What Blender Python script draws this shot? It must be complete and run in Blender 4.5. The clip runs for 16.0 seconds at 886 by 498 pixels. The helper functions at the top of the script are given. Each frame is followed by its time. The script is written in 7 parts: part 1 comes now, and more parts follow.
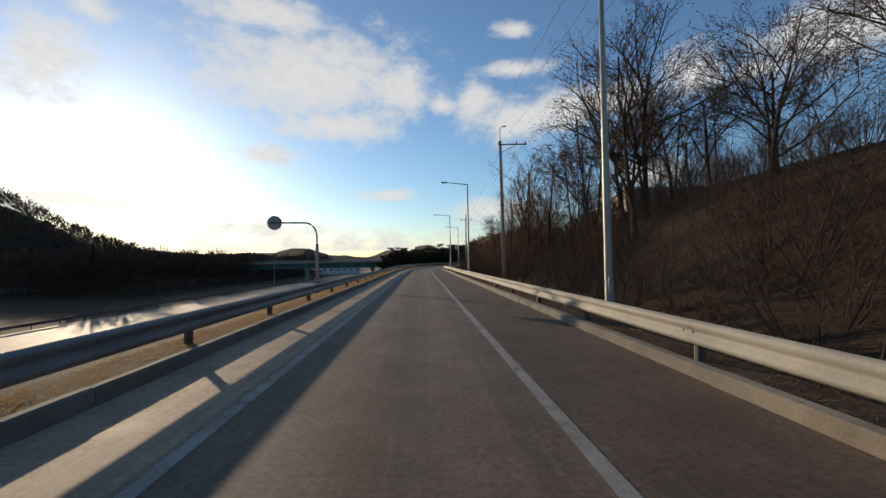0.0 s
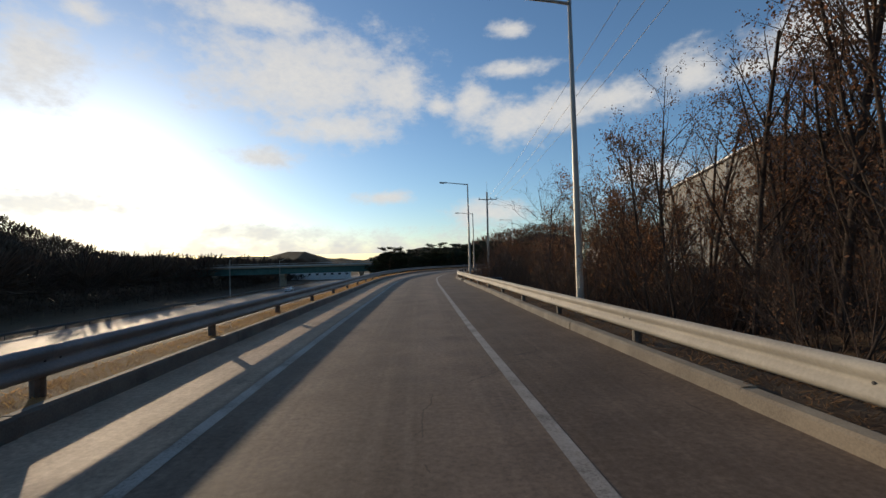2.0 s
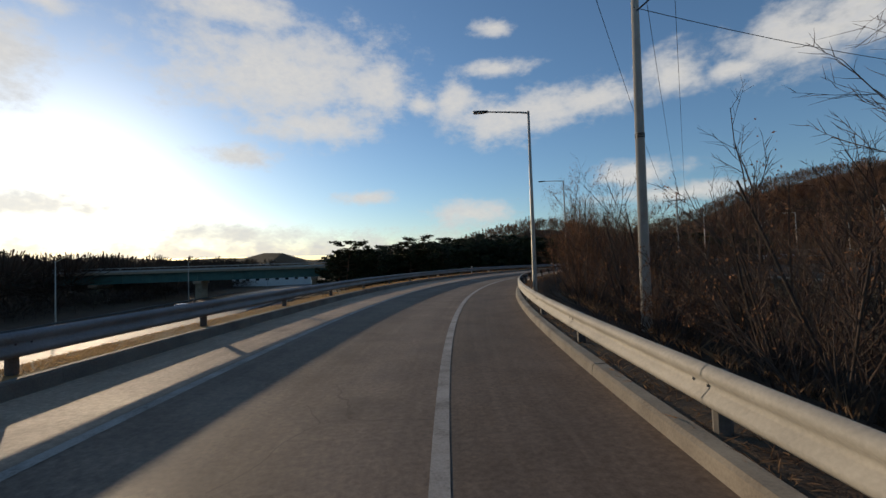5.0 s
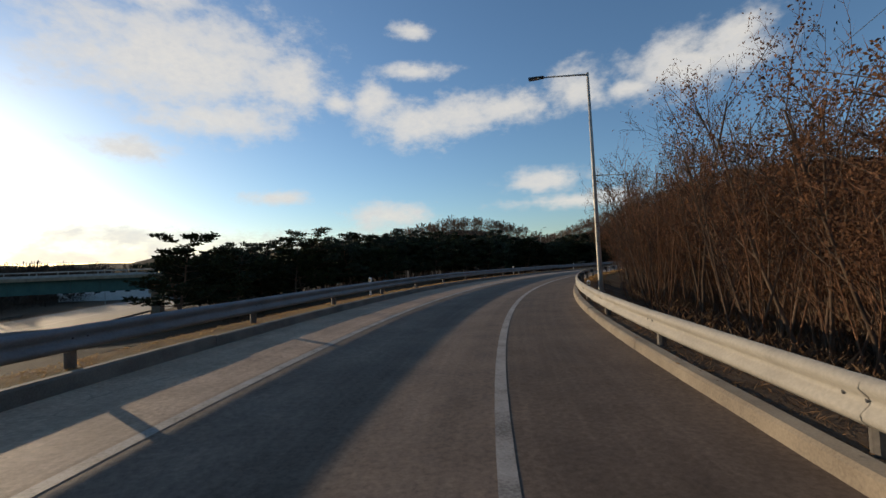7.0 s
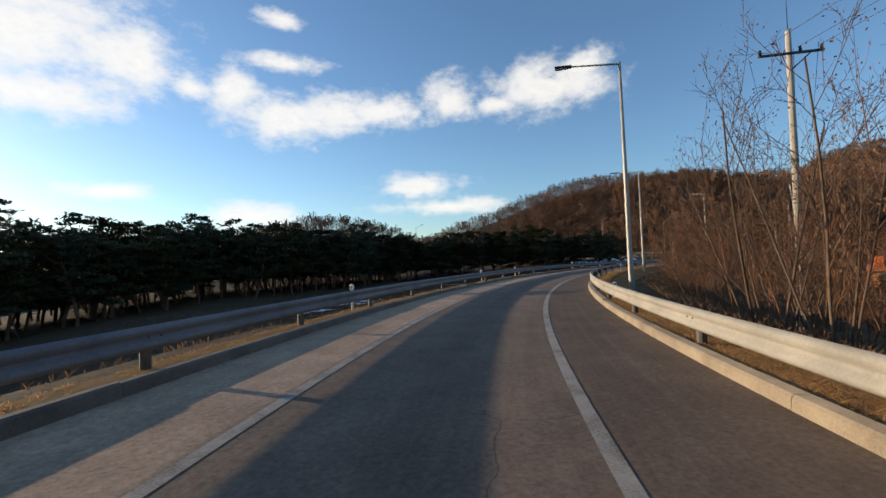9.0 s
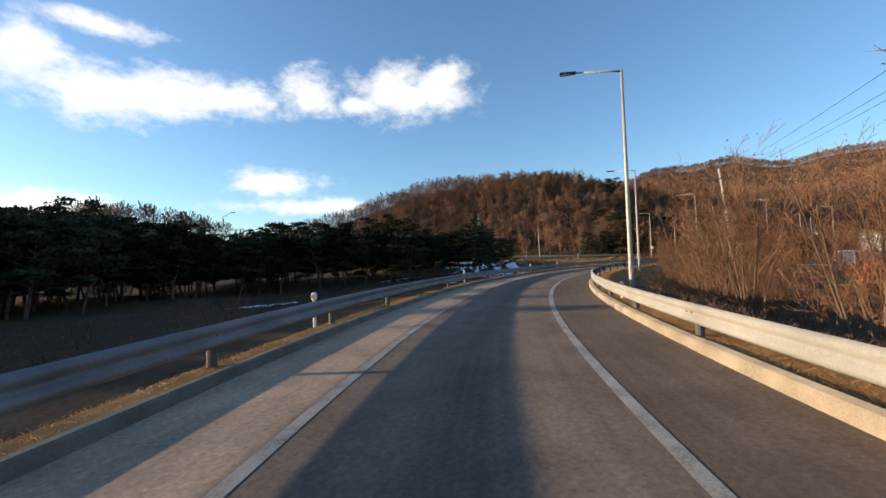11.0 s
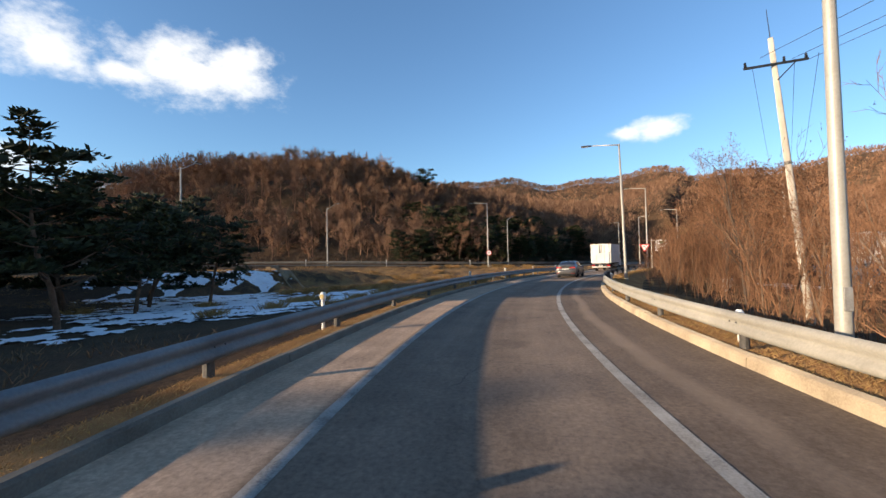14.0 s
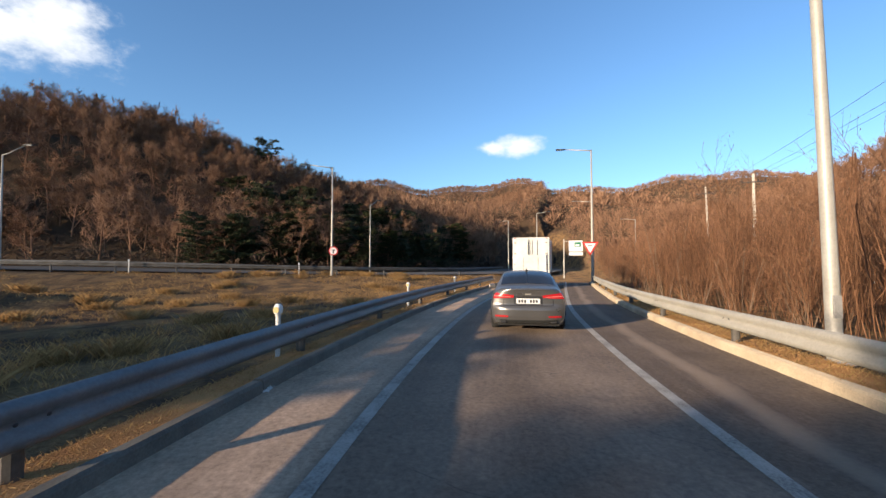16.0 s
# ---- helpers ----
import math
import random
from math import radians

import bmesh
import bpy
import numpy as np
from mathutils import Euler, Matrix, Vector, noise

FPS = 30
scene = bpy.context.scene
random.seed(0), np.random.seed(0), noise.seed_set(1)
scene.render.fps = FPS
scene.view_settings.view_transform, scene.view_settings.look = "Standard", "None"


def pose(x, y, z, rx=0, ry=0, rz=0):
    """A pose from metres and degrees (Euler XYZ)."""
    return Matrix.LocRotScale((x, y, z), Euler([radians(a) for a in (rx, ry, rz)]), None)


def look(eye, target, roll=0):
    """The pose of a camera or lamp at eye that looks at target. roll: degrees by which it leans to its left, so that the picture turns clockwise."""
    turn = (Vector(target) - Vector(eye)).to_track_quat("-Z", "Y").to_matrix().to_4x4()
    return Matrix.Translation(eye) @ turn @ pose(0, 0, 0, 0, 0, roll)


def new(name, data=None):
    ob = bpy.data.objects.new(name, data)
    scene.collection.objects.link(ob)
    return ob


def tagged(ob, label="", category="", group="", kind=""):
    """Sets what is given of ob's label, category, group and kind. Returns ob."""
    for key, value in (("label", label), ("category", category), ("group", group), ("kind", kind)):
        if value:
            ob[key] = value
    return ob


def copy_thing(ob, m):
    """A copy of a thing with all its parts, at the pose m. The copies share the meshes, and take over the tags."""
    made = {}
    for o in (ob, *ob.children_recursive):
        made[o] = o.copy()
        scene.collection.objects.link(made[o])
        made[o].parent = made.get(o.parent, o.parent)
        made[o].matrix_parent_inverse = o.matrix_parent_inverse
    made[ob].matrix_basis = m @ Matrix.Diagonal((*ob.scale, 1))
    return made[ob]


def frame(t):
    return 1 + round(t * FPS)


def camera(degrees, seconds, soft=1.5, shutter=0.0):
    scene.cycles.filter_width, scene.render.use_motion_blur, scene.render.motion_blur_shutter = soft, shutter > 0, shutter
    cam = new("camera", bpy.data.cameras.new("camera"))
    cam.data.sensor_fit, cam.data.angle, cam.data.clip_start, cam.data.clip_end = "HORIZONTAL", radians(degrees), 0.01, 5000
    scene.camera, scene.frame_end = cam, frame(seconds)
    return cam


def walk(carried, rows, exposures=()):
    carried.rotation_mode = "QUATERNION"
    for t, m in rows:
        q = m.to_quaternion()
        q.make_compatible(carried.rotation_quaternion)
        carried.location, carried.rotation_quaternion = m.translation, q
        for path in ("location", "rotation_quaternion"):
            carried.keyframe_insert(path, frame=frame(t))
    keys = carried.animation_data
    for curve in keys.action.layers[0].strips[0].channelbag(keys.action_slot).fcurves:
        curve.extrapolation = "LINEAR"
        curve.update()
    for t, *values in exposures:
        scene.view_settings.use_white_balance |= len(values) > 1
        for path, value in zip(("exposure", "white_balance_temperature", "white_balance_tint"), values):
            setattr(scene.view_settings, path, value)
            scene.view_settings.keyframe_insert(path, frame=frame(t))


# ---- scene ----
cam = camera(91.74, 16.0)
PATH = [
    (0, pose(0.000, 0.000, 1.55, 91.505, 1.052, -2.870)),
    (0.5, pose(-0.004, 7.790, 1.55, 91.670, 1.214, -2.735)),
    (1, pose(0.007, 15.497, 1.55, 91.797, 1.364, -2.760)),
    (1.5, pose(0.050, 23.122, 1.55, 91.803, 1.485, -2.897)),
    (2, pose(0.133, 30.665, 1.55, 91.782, 1.578, -3.054)),
    (2.5, pose(0.256, 38.122, 1.55, 91.812, 1.638, -3.192)),
    (3, pose(0.422, 45.490, 1.55, 91.857, 1.677, -3.368)),
    (3.5, pose(0.645, 52.768, 1.55, 91.925, 1.702, -3.635)),
    (4, pose(0.944, 59.968, 1.55, 91.968, 1.729, -3.982)),
    (4.5, pose(1.343, 67.108, 1.55, 91.915, 1.771, -4.498)),
    (5, pose(1.892, 74.202, 1.55, 91.846, 1.836, -5.411)),
    (5.5, pose(2.666, 81.250, 1.55, 91.826, 1.947, -6.942)),
    (6, pose(3.756, 88.240, 1.55, 91.828, 2.072, -9.240)),
    (6.5, pose(5.256, 95.137, 1.55, 91.855, 2.197, -12.347)),
    (7, pose(7.246, 101.899, 1.55, 91.892, 2.298, -16.150)),
    (7.5, pose(9.769, 108.477, 1.55, 91.935, 2.323, -20.321)),
    (8, pose(12.809, 114.826, 1.55, 91.950, 2.328, -24.439)),
    (8.5, pose(16.323, 120.915, 1.55, 91.884, 2.363, -28.591)),
    (9, pose(20.277, 126.710, 1.55, 91.783, 2.396, -32.843)),
    (9.5, pose(24.648, 132.178, 1.55, 91.670, 2.419, -37.242)),
    (10, pose(29.415, 137.281, 1.55, 91.575, 2.402, -41.797)),
    (10.5, pose(34.552, 141.982, 1.55, 91.555, 2.291, -46.468)),
    (11, pose(40.026, 146.246, 1.55, 91.551, 2.145, -51.148)),
    (11.5, pose(45.797, 150.053, 1.55, 91.514, 2.009, -55.735)),
    (12, pose(51.822, 153.402, 1.55, 91.476, 1.867, -59.992)),
    (12.5, pose(58.063, 156.304, 1.55, 91.445, 1.726, -64.069)),
    (13, pose(64.498, 158.755, 1.55, 91.448, 1.569, -68.225)),
    (13.5, pose(71.102, 160.723, 1.55, 91.541, 1.381, -72.554)),
    (14, pose(77.832, 162.179, 1.55, 91.639, 1.163, -76.967)),
    (14.5, pose(84.627, 163.111, 1.55, 91.635, 0.910, -81.292)),
    (15, pose(91.425, 163.533, 1.55, 91.649, 0.636, -85.461)),
    (15.5, pose(98.176, 163.462, 1.55, 91.791, 0.351, -89.593)),
    (16, pose(104.844, 162.898, 1.55, 91.973, 0.060, -93.884)),
]
walk(cam, PATH, [(0.0, 0.30, 6950, 10), (4.5, 0.12, 6900, 10), (7.0, 0.25, 7050, 10), (8.2, 0.52, 7050, 10), (10.5, 1.02, 6950, 10), (14.5, 1.08, 6700, 10), (16.0, 1.04, 6500, 10)])

# ---- sky, sun ----
SUN_AZ, SUN_EL = 36.2, 10.4          # degrees left of +y, and up
world = bpy.data.worlds.new("sky")
scene.world = world
world.use_nodes = True
wt = world.node_tree
sky = wt.nodes.new("ShaderNodeTexSky")
sky.sky_type = "NISHITA"
sky.sun_disc = False
sky.sun_elevation = radians(SUN_EL)
sky.sun_rotation = radians(-SUN_AZ)
sky.air_density, sky.dust_density, sky.ozone_density = 1.0, 0.4, 3.9
wt.nodes["Background"].inputs[1].default_value = 0.135
wt.links.new(sky.outputs[0], wt.nodes["Background"].inputs[0])
sun_data = bpy.data.lights.new("sun", "SUN")
sun_data.energy, sun_data.angle, sun_data.color = 4.5, radians(0.6), (1.0, 0.80, 0.58)
sun = new("sun", sun_data)
sun_dir = Vector((-math.sin(radians(SUN_AZ)) * math.cos(radians(SUN_EL)), math.cos(radians(SUN_AZ)) * math.cos(radians(SUN_EL)), math.sin(radians(SUN_EL))))
sun.matrix_world = look(Vector((0, 0, 60)) + sun_dir * 50, (0, 0, 60))

# ---- materials ----
def material(name, rough=0.8, metal=0.0, spec=0.4):
    m = bpy.data.materials.new(name)
    m.use_nodes = True
    b = m.node_tree.nodes["Principled BSDF"]
    b.inputs["Roughness"].default_value, b.inputs["Metallic"].default_value = rough, metal
    b.inputs["Specular IOR Level"].default_value = spec
    b.inputs["Diffuse Roughness"].default_value = 1.0 if rough >= 0.8 else 0.3
    return m, m.node_tree, b


def coords(nt, kind="Object"):
    return nt.nodes.new("ShaderNodeTexCoord").outputs[kind]


def world_place(nt):
    return nt.nodes.new("ShaderNodeNewGeometry").outputs["Position"]


def noise_tex(nt, vec, scale, detail=5.0, rough=0.6):
    n = nt.nodes.new("ShaderNodeTexNoise")
    n.inputs["Scale"].default_value, n.inputs["Detail"].default_value, n.inputs["Roughness"].default_value = scale, detail, rough
    nt.links.new(vec, n.inputs["Vector"])
    return n.outputs[0]


def ramp(nt, fac, stops):
    r = nt.nodes.new("ShaderNodeValToRGB")
    els = r.color_ramp.elements
    while len(els) < len(stops):
        els.new(0.5)
    for el, (p, c) in zip(els, stops):
        el.position, el.color = p, (*c, 1)
    nt.links.new(fac, r.inputs[0])
    return r.outputs[0]


def mix(nt, fac, a, b, mode="MIX"):
    m = nt.nodes.new("ShaderNodeMix")
    m.data_type, m.blend_type = "RGBA", mode
    for sock, v in ((m.inputs[0], fac), (m.inputs[6], a), (m.inputs[7], b)):
        if isinstance(v, (int, float)):
            sock.default_value = v
        elif isinstance(v, tuple):
            sock.default_value = (*v, 1)
        else:
            nt.links.new(v, sock)
    return m.outputs[2]


def calc(nt, op, a, b=0.0):
    m = nt.nodes.new("ShaderNodeMath")
    m.operation = op
    for sock, v in zip(m.inputs, (a, b)):
        if isinstance(v, (int, float)):
            sock.default_value = v
        else:
            nt.links.new(v, sock)
    return m.outputs[0]


def bump(nt, b, height, strength=0.3, dist=0.01):
    n = nt.nodes.new("ShaderNodeBump")
    n.inputs["Strength"].default_value, n.inputs["Distance"].default_value = strength, dist
    nt.links.new(height, n.inputs["Height"])
    nt.links.new(n.outputs[0], b.inputs["Normal"])


def surface(name, lo, hi, scale=3.0, fine=60.0, rough=0.8, metal=0.0, spec=0.4, relief=0.2, dist=0.005, island=0.0, where="Object", obj=0.0, thin=0.0):
    """Two colours mixed by a coarse and a fine noise, with fine relief; island/obj: how far each piece varies."""
    m, nt, b = material(name, rough, metal, spec)
    vec = world_place(nt) if where == "World" else coords(nt, where)
    a, f = noise_tex(nt, vec, scale), noise_tex(nt, vec, fine, 3)
    fac = calc(nt, "ADD", calc(nt, "MULTIPLY", a, 0.65), calc(nt, "MULTIPLY", f, 0.35))
    col = ramp(nt, fac, ((0.36, lo), (0.64, hi)))
    if island:
        r = nt.nodes.new("ShaderNodeNewGeometry").outputs["Random Per Island"]
        col = mix(nt, 1.0, col, ramp(nt, r, ((0, (1 - island,) * 3), (1, (1 + island,) * 3))), "MULTIPLY")
    if obj:
        r = nt.nodes.new("ShaderNodeObjectInfo").outputs["Random"]
        col = mix(nt, 1.0, col, ramp(nt, r, ((0, (1 - obj,) * 3), (1, (1 + obj,) * 3))), "MULTIPLY")
    nt.links.new(col, b.inputs["Base Color"])
    if relief:
        bump(nt, b, f, relief, dist)
    if thin:
        # blades and leaves let light through
        tl, mx = nt.nodes.new("ShaderNodeBsdfTranslucent"), nt.nodes.new("ShaderNodeMixShader")
        nt.links.new(col, tl.inputs["Color"])
        mx.inputs[0].default_value = thin
        for sock, k in ((b.outputs[0], 1), (tl.outputs[0], 2)):
            nt.links.new(sock, mx.inputs[k])
        nt.links.new(mx.outputs[0], nt.nodes["Material Output"].inputs[0])
    return m


def asphalt_material(name, lo, hi, spec=0.11):
    m, nt, b = material(name, 0.7, 0, spec)
    p = world_place(nt)
    big, mid, grit = noise_tex(nt, p, 0.12, 4), noise_tex(nt, p, 1.3, 5), noise_tex(nt, p, 90, 2, 0.8)
    fac = calc(nt, "ADD", calc(nt, "MULTIPLY", big, 0.4), calc(nt, "ADD", calc(nt, "MULTIPLY", mid, 0.3), calc(nt, "MULTIPLY", grit, 0.3)))
    col = ramp(nt, fac, ((0.32, lo), (0.66, hi)))
    # the lane's length and width run in UV: pale wheel tracks, dark oil between them, long tar seams
    uv = nt.nodes.new("ShaderNodeUVMap").outputs[0]
    sep = nt.nodes.new("ShaderNodeSeparateXYZ")
    nt.links.new(uv, sep.inputs[0])
    along, across = sep.outputs[0], sep.outputs[1]
    wob = calc(nt, "MULTIPLY", calc(nt, "SUBTRACT", noise_tex(nt, p, 0.25, 3), 0.5), 0.7)
    e = calc(nt, "ADD", across, wob)

    def band(centre, half):
        d = calc(nt, "DIVIDE", calc(nt, "SUBTRACT", e, centre), half)
        return calc(nt, "MAXIMUM", calc(nt, "SUBTRACT", 1.0, calc(nt, "MULTIPLY", d, d)), 0.0)
    track = calc(nt, "MAXIMUM", band(-2.55, 0.42), band(-0.85, 0.42))
    streak = nt.nodes.new("ShaderNodeCombineXYZ")
    nt.links.new(calc(nt, "MULTIPLY", along, 0.06), streak.inputs[0])
    nt.links.new(calc(nt, "MULTIPLY", across, 3.2), streak.inputs[1])
    sn = noise_tex(nt, streak.outputs[0], 2.0, 4)
    col = mix(nt, calc(nt, "MULTIPLY", track, 0.28), col, tuple(c * 1.25 for c in hi))
    col = mix(nt, calc(nt, "MULTIPLY", band(-1.7, 0.3), calc(nt, "MULTIPLY", sn, 0.55)), col, tuple(c * 0.75 for c in lo))
    col = mix(nt, ramp(nt, sn, ((0.46, (0,) * 3), (0.70, (0.36,) * 3))), col, tuple(c * 1.2 for c in hi))
    # the dusty outer edges
    far_out = calc(nt, "SUBTRACT", calc(nt, "ABSOLUTE", calc(nt, "ADD", e, 1.5)), calc(nt, "MULTIPLY", mid, 1.6))
    col = mix(nt, ramp(nt, calc(nt, "MULTIPLY", far_out, 0.25), ((0.50, (0,) * 3), (0.72, (0.5,) * 3))), col, tuple(c * 1.15 for c in hi))
    # short branching cracks
    v = nt.nodes.new("ShaderNodeTexVoronoi")
    v.feature = "DISTANCE_TO_EDGE"
    v.inputs["Scale"].default_value = 0.32
    wn = nt.nodes.new("ShaderNodeTexNoise")
    wn.inputs["Scale"].default_value, wn.inputs["Detail"].default_value = 0.9, 5
    nt.links.new(p, wn.inputs["Vector"])
    warp = mix(nt, 0.45, p, wn.outputs[1], "ADD")
    nt.links.new(warp, v.inputs["Vector"])
    keep = calc(nt, "GREATER_THAN", noise_tex(nt, p, 0.22, 4), 0.56)
    crack = calc(nt, "LESS_THAN", v.outputs["Distance"], calc(nt, "MULTIPLY", keep, 0.0022))
    col = mix(nt, calc(nt, "MULTIPLY", crack, 0.4), col, (0.025, 0.023, 0.021))
    # coarse grain, and stains
    grain = noise_tex(nt, p, 16, 6, 0.75)
    col = mix(nt, 1.0, col, ramp(nt, grain, ((0.34, (0.72,) * 3), (0.66, (1.30,) * 3))), "MULTIPLY")
    col = mix(nt, 1.0, col, ramp(nt, noise_tex(nt, p, 0.9, 6, 0.7), ((0.36, (0.88,) * 3), (0.64, (1.22,) * 3))), "MULTIPLY")
    # paler strip outside the left lane line, with sunlight put into its colour
    pale = calc(nt, "MINIMUM", calc(nt, "MAXIMUM", calc(nt, "MULTIPLY", calc(nt, "SUBTRACT", -3.38, across), 8.0), 0.0), 1.0)
    col = mix(nt, pale, col, mix(nt, 1.0, col, (2.35, 2.22, 2.06), "MULTIPLY"))
    # right shoulder darkened in colour to hold back its sunlight
    right_dim = calc(nt, "MINIMUM", calc(nt, "MAXIMUM", calc(nt, "MULTIPLY", calc(nt, "ADD", across, 0.1), 4.0), 0.0), 1.0)
    col = mix(nt, right_dim, col, mix(nt, 1.0, col, (0.76, 0.75, 0.74), "MULTIPLY"))
    worn = calc(nt, "MULTIPLY", band(0.72, 0.2), calc(nt, "MINIMUM", calc(nt, "MAXIMUM", calc(nt, "MULTIPLY", calc(nt, "SUBTRACT", along, 198.0), 0.12), 0.0), 1.0))
    col = mix(nt, calc(nt, "MULTIPLY", worn, calc(nt, "ADD", 0.3, calc(nt, "MULTIPLY", mid, 0.5))), col, tuple(c * 1.5 for c in hi))
    blot = ramp(nt, noise_tex(nt, p, 0.55, 5, 0.65), ((0.60, (0,) * 3), (0.70, (0.45,) * 3)))
    col = mix(nt, blot, col, tuple(c * 0.72 for c in lo))
    nt.links.new(col, b.inputs["Base Color"])
    nt.links.new(calc(nt, "ADD", 0.62, calc(nt, "MULTIPLY", mid, 0.26)), b.inputs["Roughness"])
    bump(nt, b, grit, 0.5, 0.006)
    return m


M = {}
M["asphalt"] = asphalt_material("ramp asphalt", (0.094, 0.070, 0.053), (0.182, 0.137, 0.103))
M["old_asphalt"] = asphalt_material("old asphalt", (0.065, 0.058, 0.051), (0.125, 0.113, 0.10))
M["highway_asphalt"] = asphalt_material("highway asphalt", (0.065, 0.058, 0.051), (0.125, 0.113, 0.10), 0.4)
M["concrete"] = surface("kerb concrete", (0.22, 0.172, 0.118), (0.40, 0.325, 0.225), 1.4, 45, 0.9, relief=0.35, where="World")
# left kerb: the same concrete, darkened to carry the shade on its face
M["shade_kerb"] = surface("kerb concrete in shade tone", (0.10, 0.088, 0.072), (0.215, 0.19, 0.155), 1.4, 45, 0.9, relief=0.35, where="World")
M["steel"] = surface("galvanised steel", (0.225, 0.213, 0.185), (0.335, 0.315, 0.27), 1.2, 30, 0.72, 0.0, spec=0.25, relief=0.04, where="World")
# left beam: copy of the steel, darker and bluer for its shaded side
M["shade_beam"] = surface("galvanised steel in shade tone", (0.11, 0.118, 0.124), (0.20, 0.212, 0.222), 1.2, 30, 0.55, 0.2, spec=0.4, relief=0.04, where="World")
M["post_steel"] = surface("weathered post steel", (0.05, 0.045, 0.04), (0.12, 0.108, 0.095), 3.0, 30, 0.65, 0.15, relief=0.08, where="World")
# rails of the other roads: dark colour stands for their shaded sides
M["far_rail"] = surface("rail steel in shade tone", (0.05, 0.048, 0.045), (0.11, 0.106, 0.10), 1.2, 20, 0.6, 0.0, spec=0.3, relief=0.04, where="World")
M["dull_steel"] = surface("weathered steel", (0.28, 0.27, 0.25), (0.45, 0.43, 0.40), 2.0, 30, 0.6, 0.5, relief=0.05, where="World")
M["lamp_paint"] = surface("pole paint", (0.31, 0.29, 0.25), (0.43, 0.41, 0.365), 1.2, 25, 0.5, 0.2, relief=0.03)
M["pole_concrete"] = surface("pole concrete", (0.36, 0.32, 0.27), (0.50, 0.46, 0.40), 1.5, 35, 0.9, relief=0.2)
M["dark_metal"] = surface("dark metal", (0.03, 0.03, 0.032), (0.07, 0.07, 0.072), 4, 40, 0.5, 0.6, relief=0.05)
M["soil"] = surface("verge soil", (0.07, 0.042, 0.026), (0.17, 0.12, 0.076), 1.1, 22, 0.95, spec=0.1, relief=0.8, dist=0.03, where="World")
M["straw_mat"] = surface("matted straw", (0.25, 0.12, 0.046), (0.45, 0.245, 0.10), 0.9, 45, 0.95, spec=0.1, relief=0.9, dist=0.03, where="World")
M["straw"] = surface("dry grass", (0.27, 0.155, 0.06), (0.50, 0.32, 0.135), 0.6, 12, 0.9, spec=0.15, relief=0, island=0.35, where="World", thin=0.45)
M["brown_straw"] = surface("brown dry grass", (0.12, 0.07, 0.042), (0.27, 0.17, 0.095), 0.6, 12, 0.9, spec=0.15, relief=0, island=0.4, where="World", thin=0.3)
M["bark"] = surface("bark", (0.05, 0.037, 0.030), (0.12, 0.09, 0.07), 2.5, 30, 0.95, spec=0.1, relief=0.4, dist=0.01, obj=0.2)
M["pale_bark"] = surface("pale bark", (0.105, 0.07, 0.048), (0.21, 0.146, 0.102), 2.5, 30, 0.95, spec=0.1, relief=0.3, dist=0.01, obj=0.2)
M["twig"] = surface("twigs", (0.07, 0.047, 0.036), (0.16, 0.108, 0.078), 0.5, 4, 0.95, spec=0.1, relief=0, island=0.3, obj=0.15)
M["pale_twig"] = surface("pale twigs", (0.135, 0.068, 0.038), (0.27, 0.145, 0.083), 0.5, 4, 0.95, spec=0.1, relief=0, island=0.3, obj=0.15)
M["russet_twig"] = surface("russet twigs", (0.115, 0.056, 0.031), (0.225, 0.118, 0.067), 0.5, 4, 0.95, spec=0.1, relief=0, island=0.35)
M["dry_leaf"] = surface("dry leaves", (0.10, 0.05, 0.028), (0.25, 0.13, 0.072), 0.8, 6, 0.85, spec=0.2, relief=0, island=0.45, thin=0.4)
M["needle"] = surface("pine needles", (0.012, 0.016, 0.006), (0.05, 0.054, 0.018), 0.5, 5, 0.75, spec=0.25, relief=0, island=0.45, obj=0.15)
M["pine_bark"] = surface("pine bark", (0.09, 0.055, 0.038), (0.22, 0.13, 0.085), 3, 25, 0.95, spec=0.1, relief=0.6, dist=0.015)
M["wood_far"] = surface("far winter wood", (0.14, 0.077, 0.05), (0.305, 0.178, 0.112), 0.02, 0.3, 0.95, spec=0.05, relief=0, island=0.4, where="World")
# second copy of the winter wood, with shade mixed into its colours
M["wood_shade"] = surface("winter wood in shade tone", (0.05, 0.034, 0.026), (0.115, 0.078, 0.055), 0.03, 0.4, 0.95, spec=0.05, relief=0, island=0.4, where="World")
M["snow"] = surface("old snow", (0.66, 0.69, 0.74), (0.86, 0.88, 0.90), 1.5, 18, 0.7, spec=0.3, relief=0.6, dist=0.04, where="World")
M["white_paint"] = surface("white paint", (0.52, 0.51, 0.48), (0.66, 0.65, 0.62), 1.2, 25, 0.5, relief=0.03)
M["grey_wall"] = surface("grey cladding", (0.12, 0.124, 0.122), (0.165, 0.17, 0.166), 0.3, 9, 0.7, relief=0.05)
M["black_glass"] = surface("dark window glass", (0.012, 0.013, 0.015), (0.022, 0.023, 0.025), 1, 8, 0.08, spec=0.6, relief=0)
M["rubber"] = surface("rubber", (0.012, 0.012, 0.012), (0.028, 0.028, 0.028), 6, 60, 0.85, spec=0.3, relief=0.1)
M["green_girder"] = surface("green girder paint", (0.025, 0.085, 0.075), (0.05, 0.13, 0.11), 0.5, 8, 0.6, relief=0.03)


